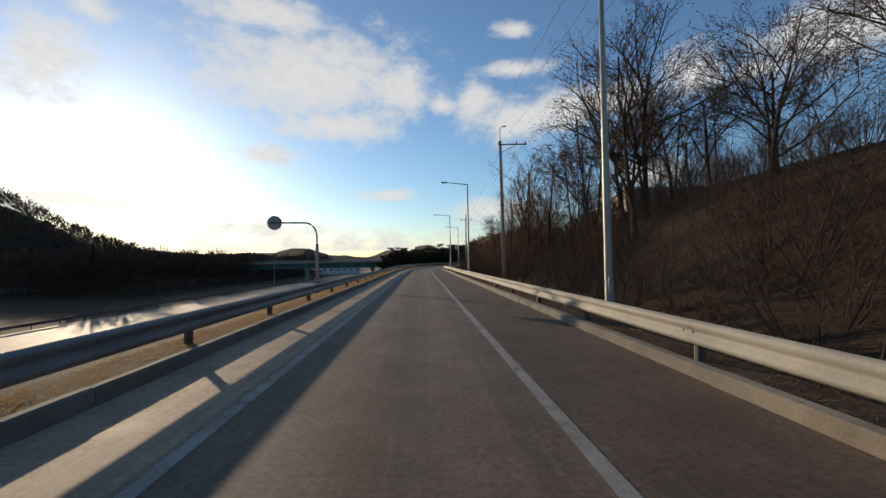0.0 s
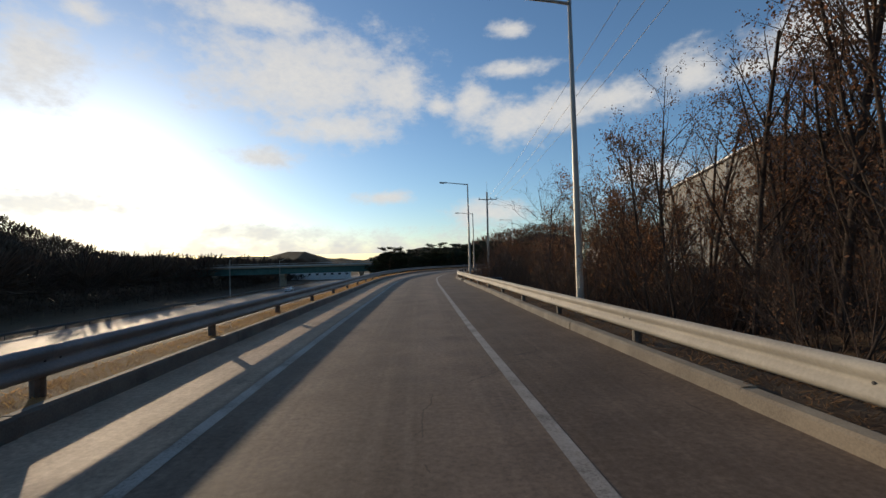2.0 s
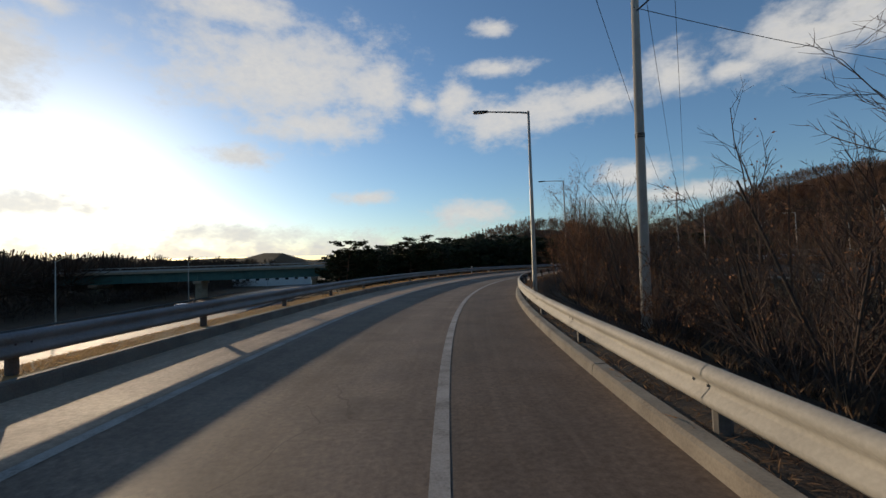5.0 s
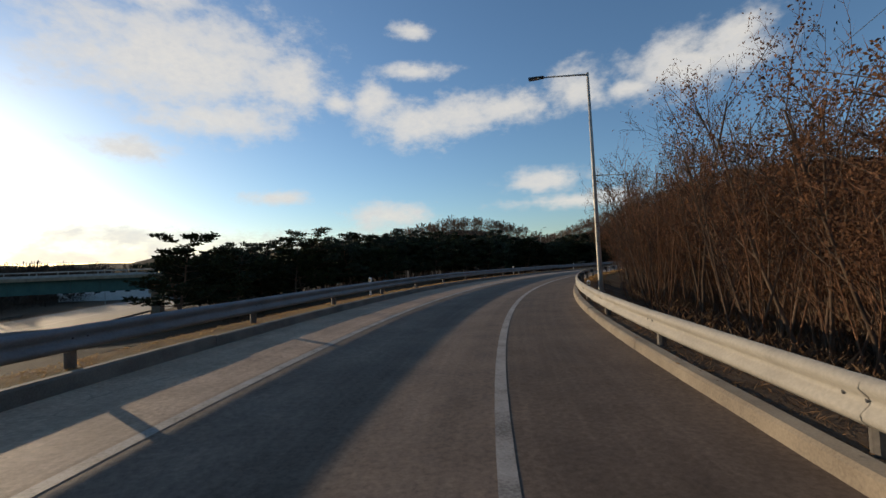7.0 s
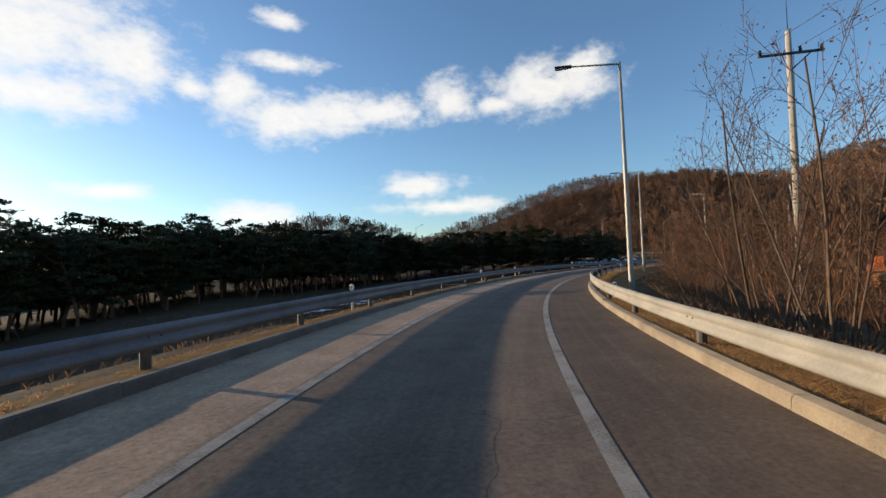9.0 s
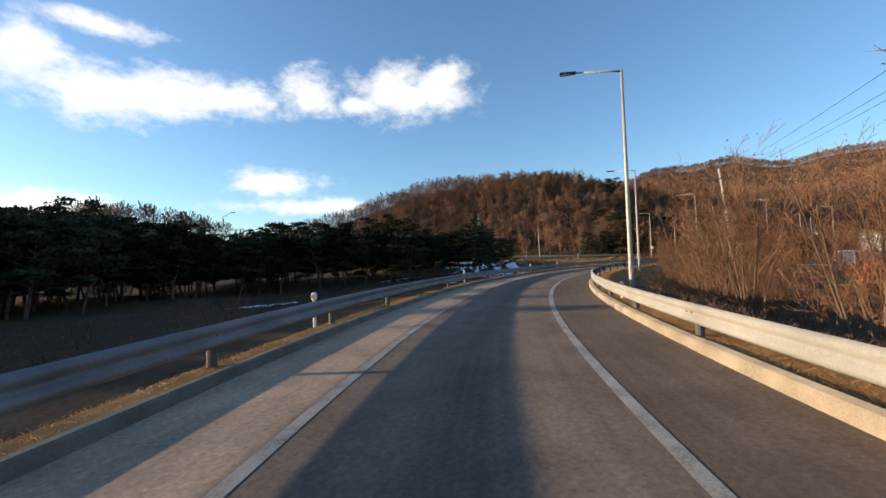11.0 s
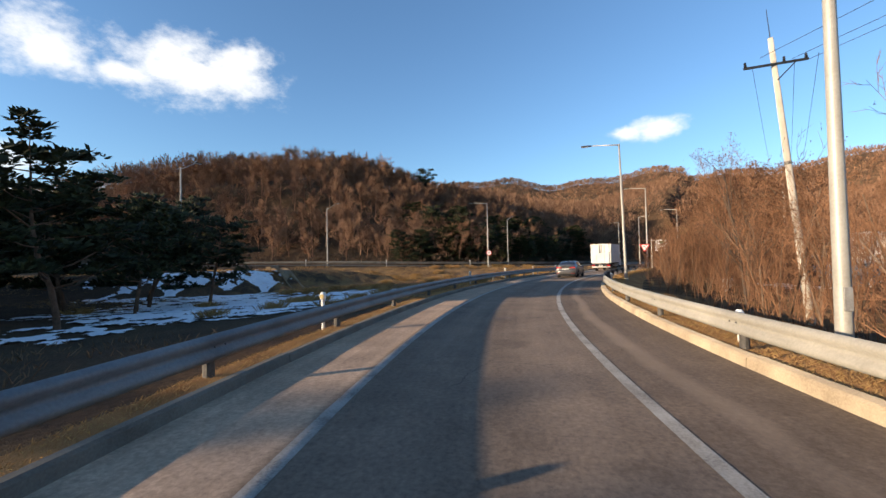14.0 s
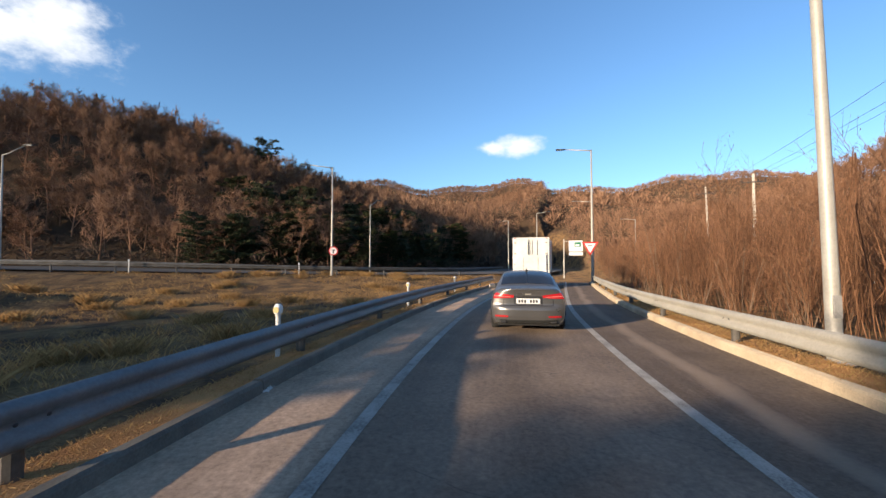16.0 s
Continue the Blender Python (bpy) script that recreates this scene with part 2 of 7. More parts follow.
def line_material():
    """Road paint, worn through to the asphalt in flecks."""
    m, nt, b = material("worn road paint", 0.7, 0, 0.3)
    p = world_place(nt)
    wear = calc(nt, "ADD", calc(nt, "MULTIPLY", noise_tex(nt, p, 2.2, 5), 0.55), calc(nt, "MULTIPLY", noise_tex(nt, p, 38, 3, 0.75), 0.45))
    col = ramp(nt, wear, ((0.36, (0.12, 0.105, 0.09)), (0.50, (0.27, 0.25, 0.22)), (0.74, (0.41, 0.385, 0.35))))
    nt.links.new(col, b.inputs["Base Color"])
    bump(nt, b, noise_tex(nt, p, 90, 2, 0.8), 0.4, 0.005)
    return m


def ground_material():
    m, nt, b = material("winter ground", 0.95, 0, 0.1)
    p = world_place(nt)
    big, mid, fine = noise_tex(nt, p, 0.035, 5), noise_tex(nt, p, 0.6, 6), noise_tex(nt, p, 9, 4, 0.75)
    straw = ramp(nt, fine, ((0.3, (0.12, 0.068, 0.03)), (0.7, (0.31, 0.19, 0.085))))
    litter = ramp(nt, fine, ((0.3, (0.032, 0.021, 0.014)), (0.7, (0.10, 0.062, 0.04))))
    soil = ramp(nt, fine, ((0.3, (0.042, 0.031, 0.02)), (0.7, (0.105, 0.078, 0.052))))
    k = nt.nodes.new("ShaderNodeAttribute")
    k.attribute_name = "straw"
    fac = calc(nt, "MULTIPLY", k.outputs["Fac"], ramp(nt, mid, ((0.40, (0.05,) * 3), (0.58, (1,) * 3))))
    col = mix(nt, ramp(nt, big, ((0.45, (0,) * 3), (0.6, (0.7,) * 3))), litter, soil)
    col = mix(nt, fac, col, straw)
    nt.links.new(col, b.inputs["Base Color"])
    bump(nt, b, fine, 0.9, 0.08)
    return m


M["line"] = line_material()
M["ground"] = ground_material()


def plain(name, col, rough=0.6, metal=0.0, vary=0.12, emit=0.0):
    m = surface(name, tuple(c * (1 - vary) for c in col), tuple(c * (1 + vary) for c in col), 3, 30, rough, metal, relief=0.04)
    if emit:
        b = m.node_tree.nodes["Principled BSDF"]
        b.inputs["Emission Color"].default_value, b.inputs["Emission Strength"].default_value = (*col, 1), emit
    return m


# ---- mesh helpers ----
def mesh_of(name, verts, faces, mat, smooth=False):
    me = bpy.data.meshes.new(name)
    me.from_pydata([tuple(v) for v in verts], [], faces)
    for mm in mat if isinstance(mat, (list, tuple)) else [mat]:
        me.materials.append(mm)
    if smooth:
        me.polygons.foreach_set("use_smooth", [True] * len(me.polygons))
    me.update()
    return me


def part(name, bm, mat, parent=None, label="", smooth=False):
    """A bmesh, or a tuple of vertices and faces, as one mesh object under parent."""
    if isinstance(bm, tuple):
        me = mesh_of(name, bm[0], bm[1], mat, smooth)
    else:
        me = bpy.data.meshes.new(name)
        bm.to_mesh(me)
        bm.free()
        me.materials.append(mat)
        if smooth:
            me.polygons.foreach_set("use_smooth", [True] * len(me.polygons))
    ob = new(name, me)
    if parent is not None:
        ob.parent = parent
    if label:
        tagged(ob, label)
    return ob


def thing(name, label, category, m=None, group="", kind=""):
    ob = new(name)
    ob.empty_display_size = 0.2
    if m is not None:
        ob.matrix_basis = m
    return tagged(ob, label, category, group, kind)


def box(bm, x0, x1, y0, y1, z0, z1, bevel=0.0, m=None):
    r = bmesh.ops.create_cube(bm, size=1.0)
    vs = r["verts"]
    for v in vs:
        v.co = Vector((x0 + (v.co.x + 0.5) * (x1 - x0), y0 + (v.co.y + 0.5) * (y1 - y0), z0 + (v.co.z + 0.5) * (z1 - z0)))
    if bevel:
        es = list({e for v in vs for e in v.link_edges})
        r = bmesh.ops.bevel(bm, geom=es, offset=bevel, segments=2, affect="EDGES", profile=0.6)
        vs = list({v for f in r["faces"] for v in f.verts} | {v for v in vs if v.is_valid})
    if m is not None:
        bmesh.ops.transform(bm, matrix=m, verts=[v for v in vs if v.is_valid])
    return bm


def boxes(*rows, bevel=0.0):
    bm = bmesh.new()
    for r in rows:
        box(bm, *r, bevel=bevel)
    return bm


def tube(V, F, pts, radii, n=6, cap=True):
    """A tapered tube along pts, added to the lists V and F."""
    base = len(V)
    for i, (p, r) in enumerate(zip(pts, radii)):
        d = (pts[min(i + 1, len(pts) - 1)] - pts[max(i - 1, 0)])
        d = d.normalized() if d.length > 1e-9 else Vector((0, 0, 1))
        a = d.orthogonal().normalized() if abs(d.z) < 0.999 else Vector((1, 0, 0))
        b = d.cross(a)
        for k in range(n):
            t = 2 * math.pi * k / n
            V.append(p + (a * math.cos(t) + b * math.sin(t)) * r)
    for i in range(len(pts) - 1):
        for k in range(n):
            F.append((base + i * n + k, base + i * n + (k + 1) % n, base + (i + 1) * n + (k + 1) % n, base + (i + 1) * n + k))
    if cap:
        F.append(tuple(base + k for k in reversed(range(n))))
        F.append(tuple(base + (len(pts) - 1) * n + k for k in range(n)))


def vec(*a):
    return Vector(a)


def lathe(profile, n=16):
    V, F = [], []
    for r, z in profile:
        for k in range(n):
            t = 2 * math.pi * k / n
            V.append((r * math.cos(t), r * math.sin(t), z))
    for i in range(len(profile) - 1):
        for k in range(n):
            F.append((i * n + k, i * n + (k + 1) % n, (i + 1) * n + (k + 1) % n, (i + 1) * n + k))
    F.append(tuple(reversed(range(n))))
    F.append(tuple((len(profile) - 1) * n + k for k in range(n)))
    return V, F


# ---- the plan: the ramp's right-hand lane line, as a curve ----
RAMP = [(1.35, -46.00), (1.34, -35.00), (1.34, -24.00), (1.33, -13.00), (1.32, -2.00), (1.32, 9.00), (1.31, 19.99), (1.32, 30.98), (1.29, 41.98), (1.36,
        52.97), (1.46, 63.96), (1.90, 74.96), (3.27, 85.87), (5.70, 96.60), (9.39, 106.93), (14.39, 116.68), (20.56, 125.68), (27.73, 133.87), (35.74,
        141.16), (44.52, 147.47), (53.97, 152.73), (63.96, 156.86), (74.37, 159.73), (85.02, 161.34), (95.79, 161.59), (106.62, 160.47), (117.35, 158.07),
        (127.79, 154.62), (138.14, 150.90), (148.50, 147.18), (158.85, 143.47), (169.20, 139.75), (179.55, 136.03), (189.91, 132.31), (200.26, 128.60),
        (210.61, 124.88), (220.97, 121.16), (231.32, 117.45), (241.67, 113.73), (252.02, 110.01), (262.38, 106.29), (272.73, 102.58), (283.08, 98.86)]
CROSS = [(132, 420), (138, 350), (143, 292), (146, 245), (148, 209), (150.5, 186), (158, 166), (174, 151), (196, 140), (222, 131), (260, 118), (310, 102)]


def spline(ctrl, step=1.0):
    """Points, right-hand normals and lengths along a smooth curve through ctrl."""
    c = np.array(ctrl, float)
    c = np.vstack([2 * c[0] - c[1], c, 2 * c[-1] - c[-2]])
    out = []
    for i in range(1, len(c) - 2):
        a, b, d, e = c[i - 1], c[i], c[i + 1], c[i + 2]
        for u in np.linspace(0, 1, 40, endpoint=False):
            out.append(b + 0.5 * u * (d - a + u * (2 * a - 5 * b + 4 * d - e + u * (3 * (b - d) + e - a))))
    out.append(c[-2])
    out = np.array(out)
    s = np.concatenate([[0], np.cumsum(np.hypot(*np.diff(out, axis=0).T))])
    q = np.arange(0, s[-1], step)
    p = np.stack([np.interp(q, s, out[:, 0]), np.interp(q, s, out[:, 1])], 1)
    t = np.gradient(p, axis=0)
    t /= np.linalg.norm(t, axis=1, keepdims=True)
    return p, np.stack([t[:, 1], -t[:, 0]], 1), q


RP, RN, RS = spline(RAMP, 0.5)
RS = RS - 46.0                          # length is counted from the start of the walk
CP, CN, CS = spline(CROSS, 1.0)


def camber(u, e):
    """The left lane edge rises where the ramp is banked in its curve."""
    return np.interp(u, (55, 95, 128, 156), (0, 0.036, 0.036, 0)) * np.clip(-1.7 - e, 0, 6)


def on_ramp(u, e, z=0.0):
    """The place u metres along the ramp and e metres right of its lane line."""
    x = np.interp(u, RS, RP[:, 0]) + e * np.interp(u, RS, RN[:, 0])
    y = np.interp(u, RS, RP[:, 1]) + e * np.interp(u, RS, RN[:, 1])
    return Vector((float(x), float(y), z + float(camber(u, e))))


def heading(u):
    """Degrees by which the ramp is turned from +y, counter-clockwise."""
    a = on_ramp(u + 0.5, 0) - on_ramp(u - 0.5, 0)
    return math.degrees(math.atan2(-a.x, a.y))


def kerb_r(u):
    return float(np.interp(u, (-40, 16, 43, 51, 66, 72, 80, 107, 113, 124, 155, 165, 176, 198, 216, 232, 245, 300), (2.12, 2.1, 2.08, 2.12, 2.0, 1.84, 1.95, 2.2, 2.14, 2.05, 1.58, 1.66, 1.68, 1.78, 1.86, 1.95, 1.75, 1.75)))


def rail_r(u):
    return kerb_r(u) + 0.2


def kerb_l(u):
    return float(np.interp(u, (-40, 0, 50, 85, 108, 123, 155, 168, 184, 195, 233, 300), (-4.95, -4.95, -5.02, -5.2, -5.38, -5.42, -5.12, -5.02, -4.95, -4.86, -4.8, -4.8)))


def kerb_l_top(u):
    """Height of the kerb on the open side: tall at first, lower past the curve."""
    return float(np.interp(u, (100, 150), (0.215, 0.15)))


def verge_l(u):
    """Width of the flat grassy strip behind that kerb."""
    return float(np.interp(u, (100, 150), (0.82, 0.52)))


def rail_l(u):
    return kerb_l(u) - 0.27


def rail_l_rise(u):
    return float(np.interp(u, (170, 195), (0.07, 0.0)))


def cross_z(y):
    """Height of the road beyond, by its northing."""
    return np.interp(y, (100, 140, 165, 200, 300), (0.0, 0.05, 0.4, 1.3, 2.6))


def smooth01(x):
    x = np.clip(x, 0, 1)
    return x * x * (3 - 2 * x)


def nearest(px_, py_, P, N):
    """For arrays of places: the index of the nearest curve point, and the signed offset to the right."""
    i = np.empty(len(px_), int)
    for k in range(0, len(px_), 4000):
        sl = slice(k, k + 4000)
        i[sl] = np.argmin((px_[sl, None] - P[None, :, 0]) ** 2 + (py_[sl, None] - P[None, :, 1]) ** 2, axis=1)
    dx, dy = px_ - P[i, 0], py_ - P[i, 1]
    side = np.sign(dx * N[i, 0] + dy * N[i, 1])
    return i, side * np.hypot(dx, dy)


def bumpy(x, y, size, seed=0.0):
    """Cheap rolling relief, -1 to 1."""
    a, b = x / size + seed, y / size - seed * 1.7
    return (np.sin(a * 1.3 + 0.7 * np.sin(b * 1.9)) + np.sin(b * 1.1 + 0.8 * np.sin(a * 1.6 + 2.0)) + 0.5 * np.sin(a * 2.9 + b * 2.3)) / 2.5


def gauss(x, y, cx, cy, amp, sx, sy):
    return amp * np.exp(-((x - cx) / sx) ** 2 - ((y - cy) / sy) ** 2)


def land(x, y):
    """Height of the ground, for arrays of places."""
    x, y = np.asarray(x, float), np.asarray(y, float)
    shape = x.shape
    x, y = x.ravel(), y.ravel()
    i, e = nearest(x, y, RP, RN)
    u = RS[i]
    j, c = nearest(x, y, CP, CN)
    cz = cross_z(CP[j, 1])
    # open ground away from the roads
    left = np.where(e < 0, 1.0, 0.0)
    low = -5.4 + 3.2 * smooth01((x + 10) / 40) * smooth01((y - 95) / 40)
    low = low + 1.2 * smooth01((x - 70) / 12) + 0.5 * smooth01((x - 112) / 25)
    right = np.interp(u, (-50, 40, 52, 95, 120, 150, 205, 235), (-0.6, -0.6, -3.0, -3.3, -1.6, -2.6, -2.4, -0.9))
    hill_w = np.interp(e, (5.2, 13.5, 22, 40), (0, 5.3, 7.8, 9.8)) * smooth01((52 - u) / 22) * smooth01((46 - y) / 14)
    z = np.where(left > 0, low, right + hill_w)
    # hills
    far_c = np.where(c < -9, np.abs(c) - 9, 0)
    foot = smooth01(far_c / 26)
    hn = gauss(x, y, 275, 288, 24, 78, 70) + gauss(x, y, 228, 322, 14, 52, 60) + gauss(x, y, 212, 222, 11, 38, 36) + gauss(x, y, 330, 210, 20, 70, 60) + gauss(x, y, 172, 252, 7, 26, 34)
    hn = hn * 1.1 + np.clip(far_c * 0.16, 0, 6)
    z = np.where(c < -9, np.maximum(cz, 0.3) * (1 - foot) + foot * 2 + hn * foot, z)
    r, az = np.hypot(x - 100, y - 150), np.degrees(np.arctan2(-(x - 100), y - 150))
    ring = 138 * np.exp(-((r - 860) / 270) ** 2) * smooth01((-az - 52) / 26) * smooth01((150 + az) / 16)
    ring = ring * (1 + 0.05 * np.sin(radians(1) * az * 17 + 0.9) + 0.03 * np.sin(radians(1) * az * 41))
    se = gauss(x, y, 430, 40, 44, 120, 120) + gauss(x, y, 250, 30, 17, 70, 45) + gauss(x, y, 160, 62, 21, 46, 40)
    hw = gauss(x, y, -240, 215, 47, 70, 80) + gauss(x, y, -330, 110, 36, 90, 90)
    rim = 62 * np.exp(-((r - 2150) / 260) ** 2) * (1 + 0.35 * np.sin(radians(1) * az * 23) + 0.2 * np.sin(radians(1) * az * 61))
    z = z + ring + se + hw + rim + gauss(x, y, 84, 345, 21, 66, 42)
    z = z + 0.35 * bumpy(x, y, 9.0) * smooth01((np.minimum(np.abs(e), np.abs(c)) - 8) / 8) + 2.2 * bumpy(x, y, 46, 3.1) * smooth01(z / 14)
    # a terrace with a steep bank beside the field
    d = (x - 104) * 0.555 + (y - 200) * 0.832
    t = smooth01((d + 4.2) / 4.0) * smooth01((x - 97) / 8) * smooth01((134 - x) / 11) * smooth01((238 - y) / 15) * (e < 0)
    z = z * (1 - t) + np.maximum(z, 0.95) * t
    # the roads' beds and banks
    edge_l, edge_r = -8.2, 4.6
    out = np.where(e < 0, edge_l - e, e - edge_r)
    bank = smooth01(out / np.where(e < 0, 9.0, np.where(u < 50, 5.0, 6.0)))
    z = (-0.42 + camber(u, e)) * (1 - bank) + z * bank
    outc = np.abs(c) - 9.0
    bc = smooth01(outc / 9.0)
    near_ramp = smooth01((np.abs(e) - 5.5) / 3.0)
    bed = (cz - 0.16) * near_ramp + np.minimum(z, cz - 0.4) * (1 - near_ramp)
    z = bed * (1 - bc) + z * bc
    # highway to the west
    hx = smooth01((np.abs(x + 34) - 12) / 8)
    z = np.where(y < 400, (-5.6) * (1 - hx) + z * hx, z)
    return z.reshape(shape)


def land_at(x, y):
    return float(land(np.array([x]), np.array([y]))[0])


# ---- ground ----
def axis(lo, hi, step, far):
    near = np.arange(lo, hi + 0.1, step)
    grow = [step]
    while sum(grow) < far:
        grow.append(grow[-1] * 1.16)
    g = np.cumsum(grow)
    return np.concatenate([lo - g[::-1], near, hi + g])


def build_ground():
    xs, ys = axis(-70, 240, 2.2, 2900), axis(-60, 260, 2.2, 2900)
    X, Y = np.meshgrid(xs, ys)
    Z = land(X, Y)
    nx, ny = len(xs), len(ys)
    V = np.stack([X.ravel(), Y.ravel(), Z.ravel()], 1)
    a = (np.arange(ny - 1)[:, None] * nx + np.arange(nx - 1)[None, :]).ravel()
    F = np.stack([a, a + 1, a + nx + 1, a + nx], 1)
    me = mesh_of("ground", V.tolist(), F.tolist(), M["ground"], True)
    i, e = nearest(V[:, 0], V[:, 1], RP, RN)
    straw = np.clip(1 - (np.abs(e) - 3) / 26, 0.0, 1) * smooth01((RS[i] - 90) / 60) * np.where((e < -7) & (V[:, 0] < 97), 0.2, 1.0) + 0.9 * smooth01((V[:, 0] - 104) / 12) * (e < 0) * (np.abs(e) < 40) * (nearest(V[:, 0], V[:, 1], CP, CN)[1] > 8)
    at = me.attributes.new("straw", "FLOAT", "POINT")
    at.data.foreach_set("value", np.clip(straw, 0.12, 1).astype(np.float32))
    tagged(new("ground", me), "bare winter ground with dry grass and leaf litter", "ground", kind="structure")


build_ground()


def ribbon(name, edges, u0, u1, du, mat, curve="ramp", smooth=False):
    """A strip along the ramp. edges: functions of u that give (offset, height), from left to right."""
    us = np.arange(u0, u1 + du * 0.5, du)
    V, F, n = [], [], len(edges)
    for u in us:
        for f in edges:
            e, z = f(u)
            V.append(on_ramp(u, e, z))
    for i in range(len(us) - 1):
        for k in range(n - 1):
            F.append((i * n + k, i * n + k + 1, (i + 1) * n + k + 1, (i + 1) * n + k))
    me = mesh_of(name, V, F, mat, smooth)
    uv = me.uv_layers.new(name="UVMap")
    at = [(u, f(u)[0]) for u in us for f in edges]
    for loop in me.loops:
        uv.data[loop.index].uv = at[loop.vertex_index]
    return me


road = new("road", ribbon("road", [lambda u: (kerb_l(u) - 0.1, 0.0), lambda u: (-3.4, 0.0), lambda u: (-1.7, 0.0), lambda u: (0, 0.0), lambda u: (kerb_r(u) + 0.1, 0.0)], -45, 262, 1.0, M["asphalt"]))
tagged(road, "worn grey asphalt of a curving single-lane ramp", "road", kind="structure")


def lane_line(name, e0, u0, u1, width=0.16):
    ob = new(name, ribbon(name, [lambda u: (e0 - width / 2, 0.005), lambda u: (e0 + width / 2, 0.005)], u0, u1, 1.0, M["line"]))
    return tagged(ob, "worn white solid lane line on the asphalt", "road marking", "lane lines", "structure")


lane_line("lane_line", 0.0, -45, 262, 0.15)
lane_line("lane_line", -3.33, -45, 262, 0.15)


def verge(name, fs, mat, label, u0=-45, u1=262):
    ob = new(name, ribbon(name, fs, u0, u1, 1.0, mat))
    return tagged(ob, label, "verge", kind="structure")


VERGE_R = [lambda u: (kerb_r(u) + 0.03, -0.005), lambda u: (kerb_r(u) + 0.2, 0.13), lambda u: (kerb_r(u) + 0.9, 0.10), lambda u: (kerb_r(u) + 3.2, -0.75)]
verge("verge", VERGE_R, M["soil"], "soil verge with dry litter behind the kerb", -45, 132)
verge("verge", VERGE_R, M["straw_mat"], "golden matted straw behind the kerb", 132, 262)
verge("verge", [lambda u: (kerb_l(u) - 3.6, -1.3), lambda u: (kerb_l(u) - verge_l(u) - 0.68, -0.22), lambda u: (kerb_l(u) - verge_l(u), kerb_l_top(u) - 0.01), lambda u: (kerb_l(u) - 0.13, kerb_l_top(u) - 0.025)], M["straw_mat"], "matted straw-coloured verge behind the kerb")


# ---- kerbs, in cast lengths with joints ----
def kerb(side, u0, u1, gap=None):
    edge = kerb_r if side > 0 else kerb_l
    top = thing("kerb", "pale concrete kerb in cast lengths beside the asphalt", "kerb", group="kerbs", kind="structure")
    u = u0
    rnd = random.Random(3 + side)
    while u < u1:
        ln = 5.0
        a, b = u, u + ln
        if gap and a < gap[0] < b:
            b = gap[0]
        elif gap and a < gap[1] < b:
            a = gap[1]
        V, F = [], []
        h, w = (0.16, 0.22) if side > 0 else (kerb_l_top(a), 0.16)
        prof = [(0.0, -0.06), (0.015, h - 0.03), (0.045, h), (w - 0.02, h), (w, h - 0.02), (w, -0.06)]
        dz, de = rnd.uniform(-0.012, 0.012), rnd.uniform(-0.012, 0.012)
        st = np.linspace(a + 0.008, b - 0.008, 6)
        for s in st:
            for e, z in prof:
                V.append(on_ramp(s, edge(s) + side * (e + de), z + dz))
        n = len(prof)
        for i in range(len(st) - 1):
            for k in range(n - 1):
                q = (i * n + k, i * n + k + 1, (i + 1) * n + k + 1, (i + 1) * n + k)
                F.append(q if side < 0 else q[::-1])
        F.append(tuple(range(n)))
        F.append(tuple((len(st) - 1) * n + k for k in reversed(range(n))))
        part("kerb_block", (V, F), M["concrete" if side > 0 else "shade_kerb"], top)
        u += ln
    return top


kerb(1, -45, 258, (64.1, 66.5))
kerb(-1, -45, 258)


# ---- guardrails ----
BEAM = [(a, b - 0.2) for a, b in [(0.0, 0.895), (0.03, 0.90), (0.075, 0.86), (0.085, 0.82), (0.03, 0.765), (0.012, 0.735), (0.03, 0.705), (0.085, 0.65), (0.075, 0.61), (0.03, 0.57), (0.0, 0.575)]]


def rail_post():
    V, F = [], []
    tube(V, F, [vec(0, 0, -0.5), vec(0, 0, 0.61)], [0.072, 0.072], 10)
    tube(V, F, [vec(0, 0, 0.608), vec(0, 0, 0.625)], [0.076, 0.06], 10)
    return mesh_of("post", V, F, M["post_steel"])


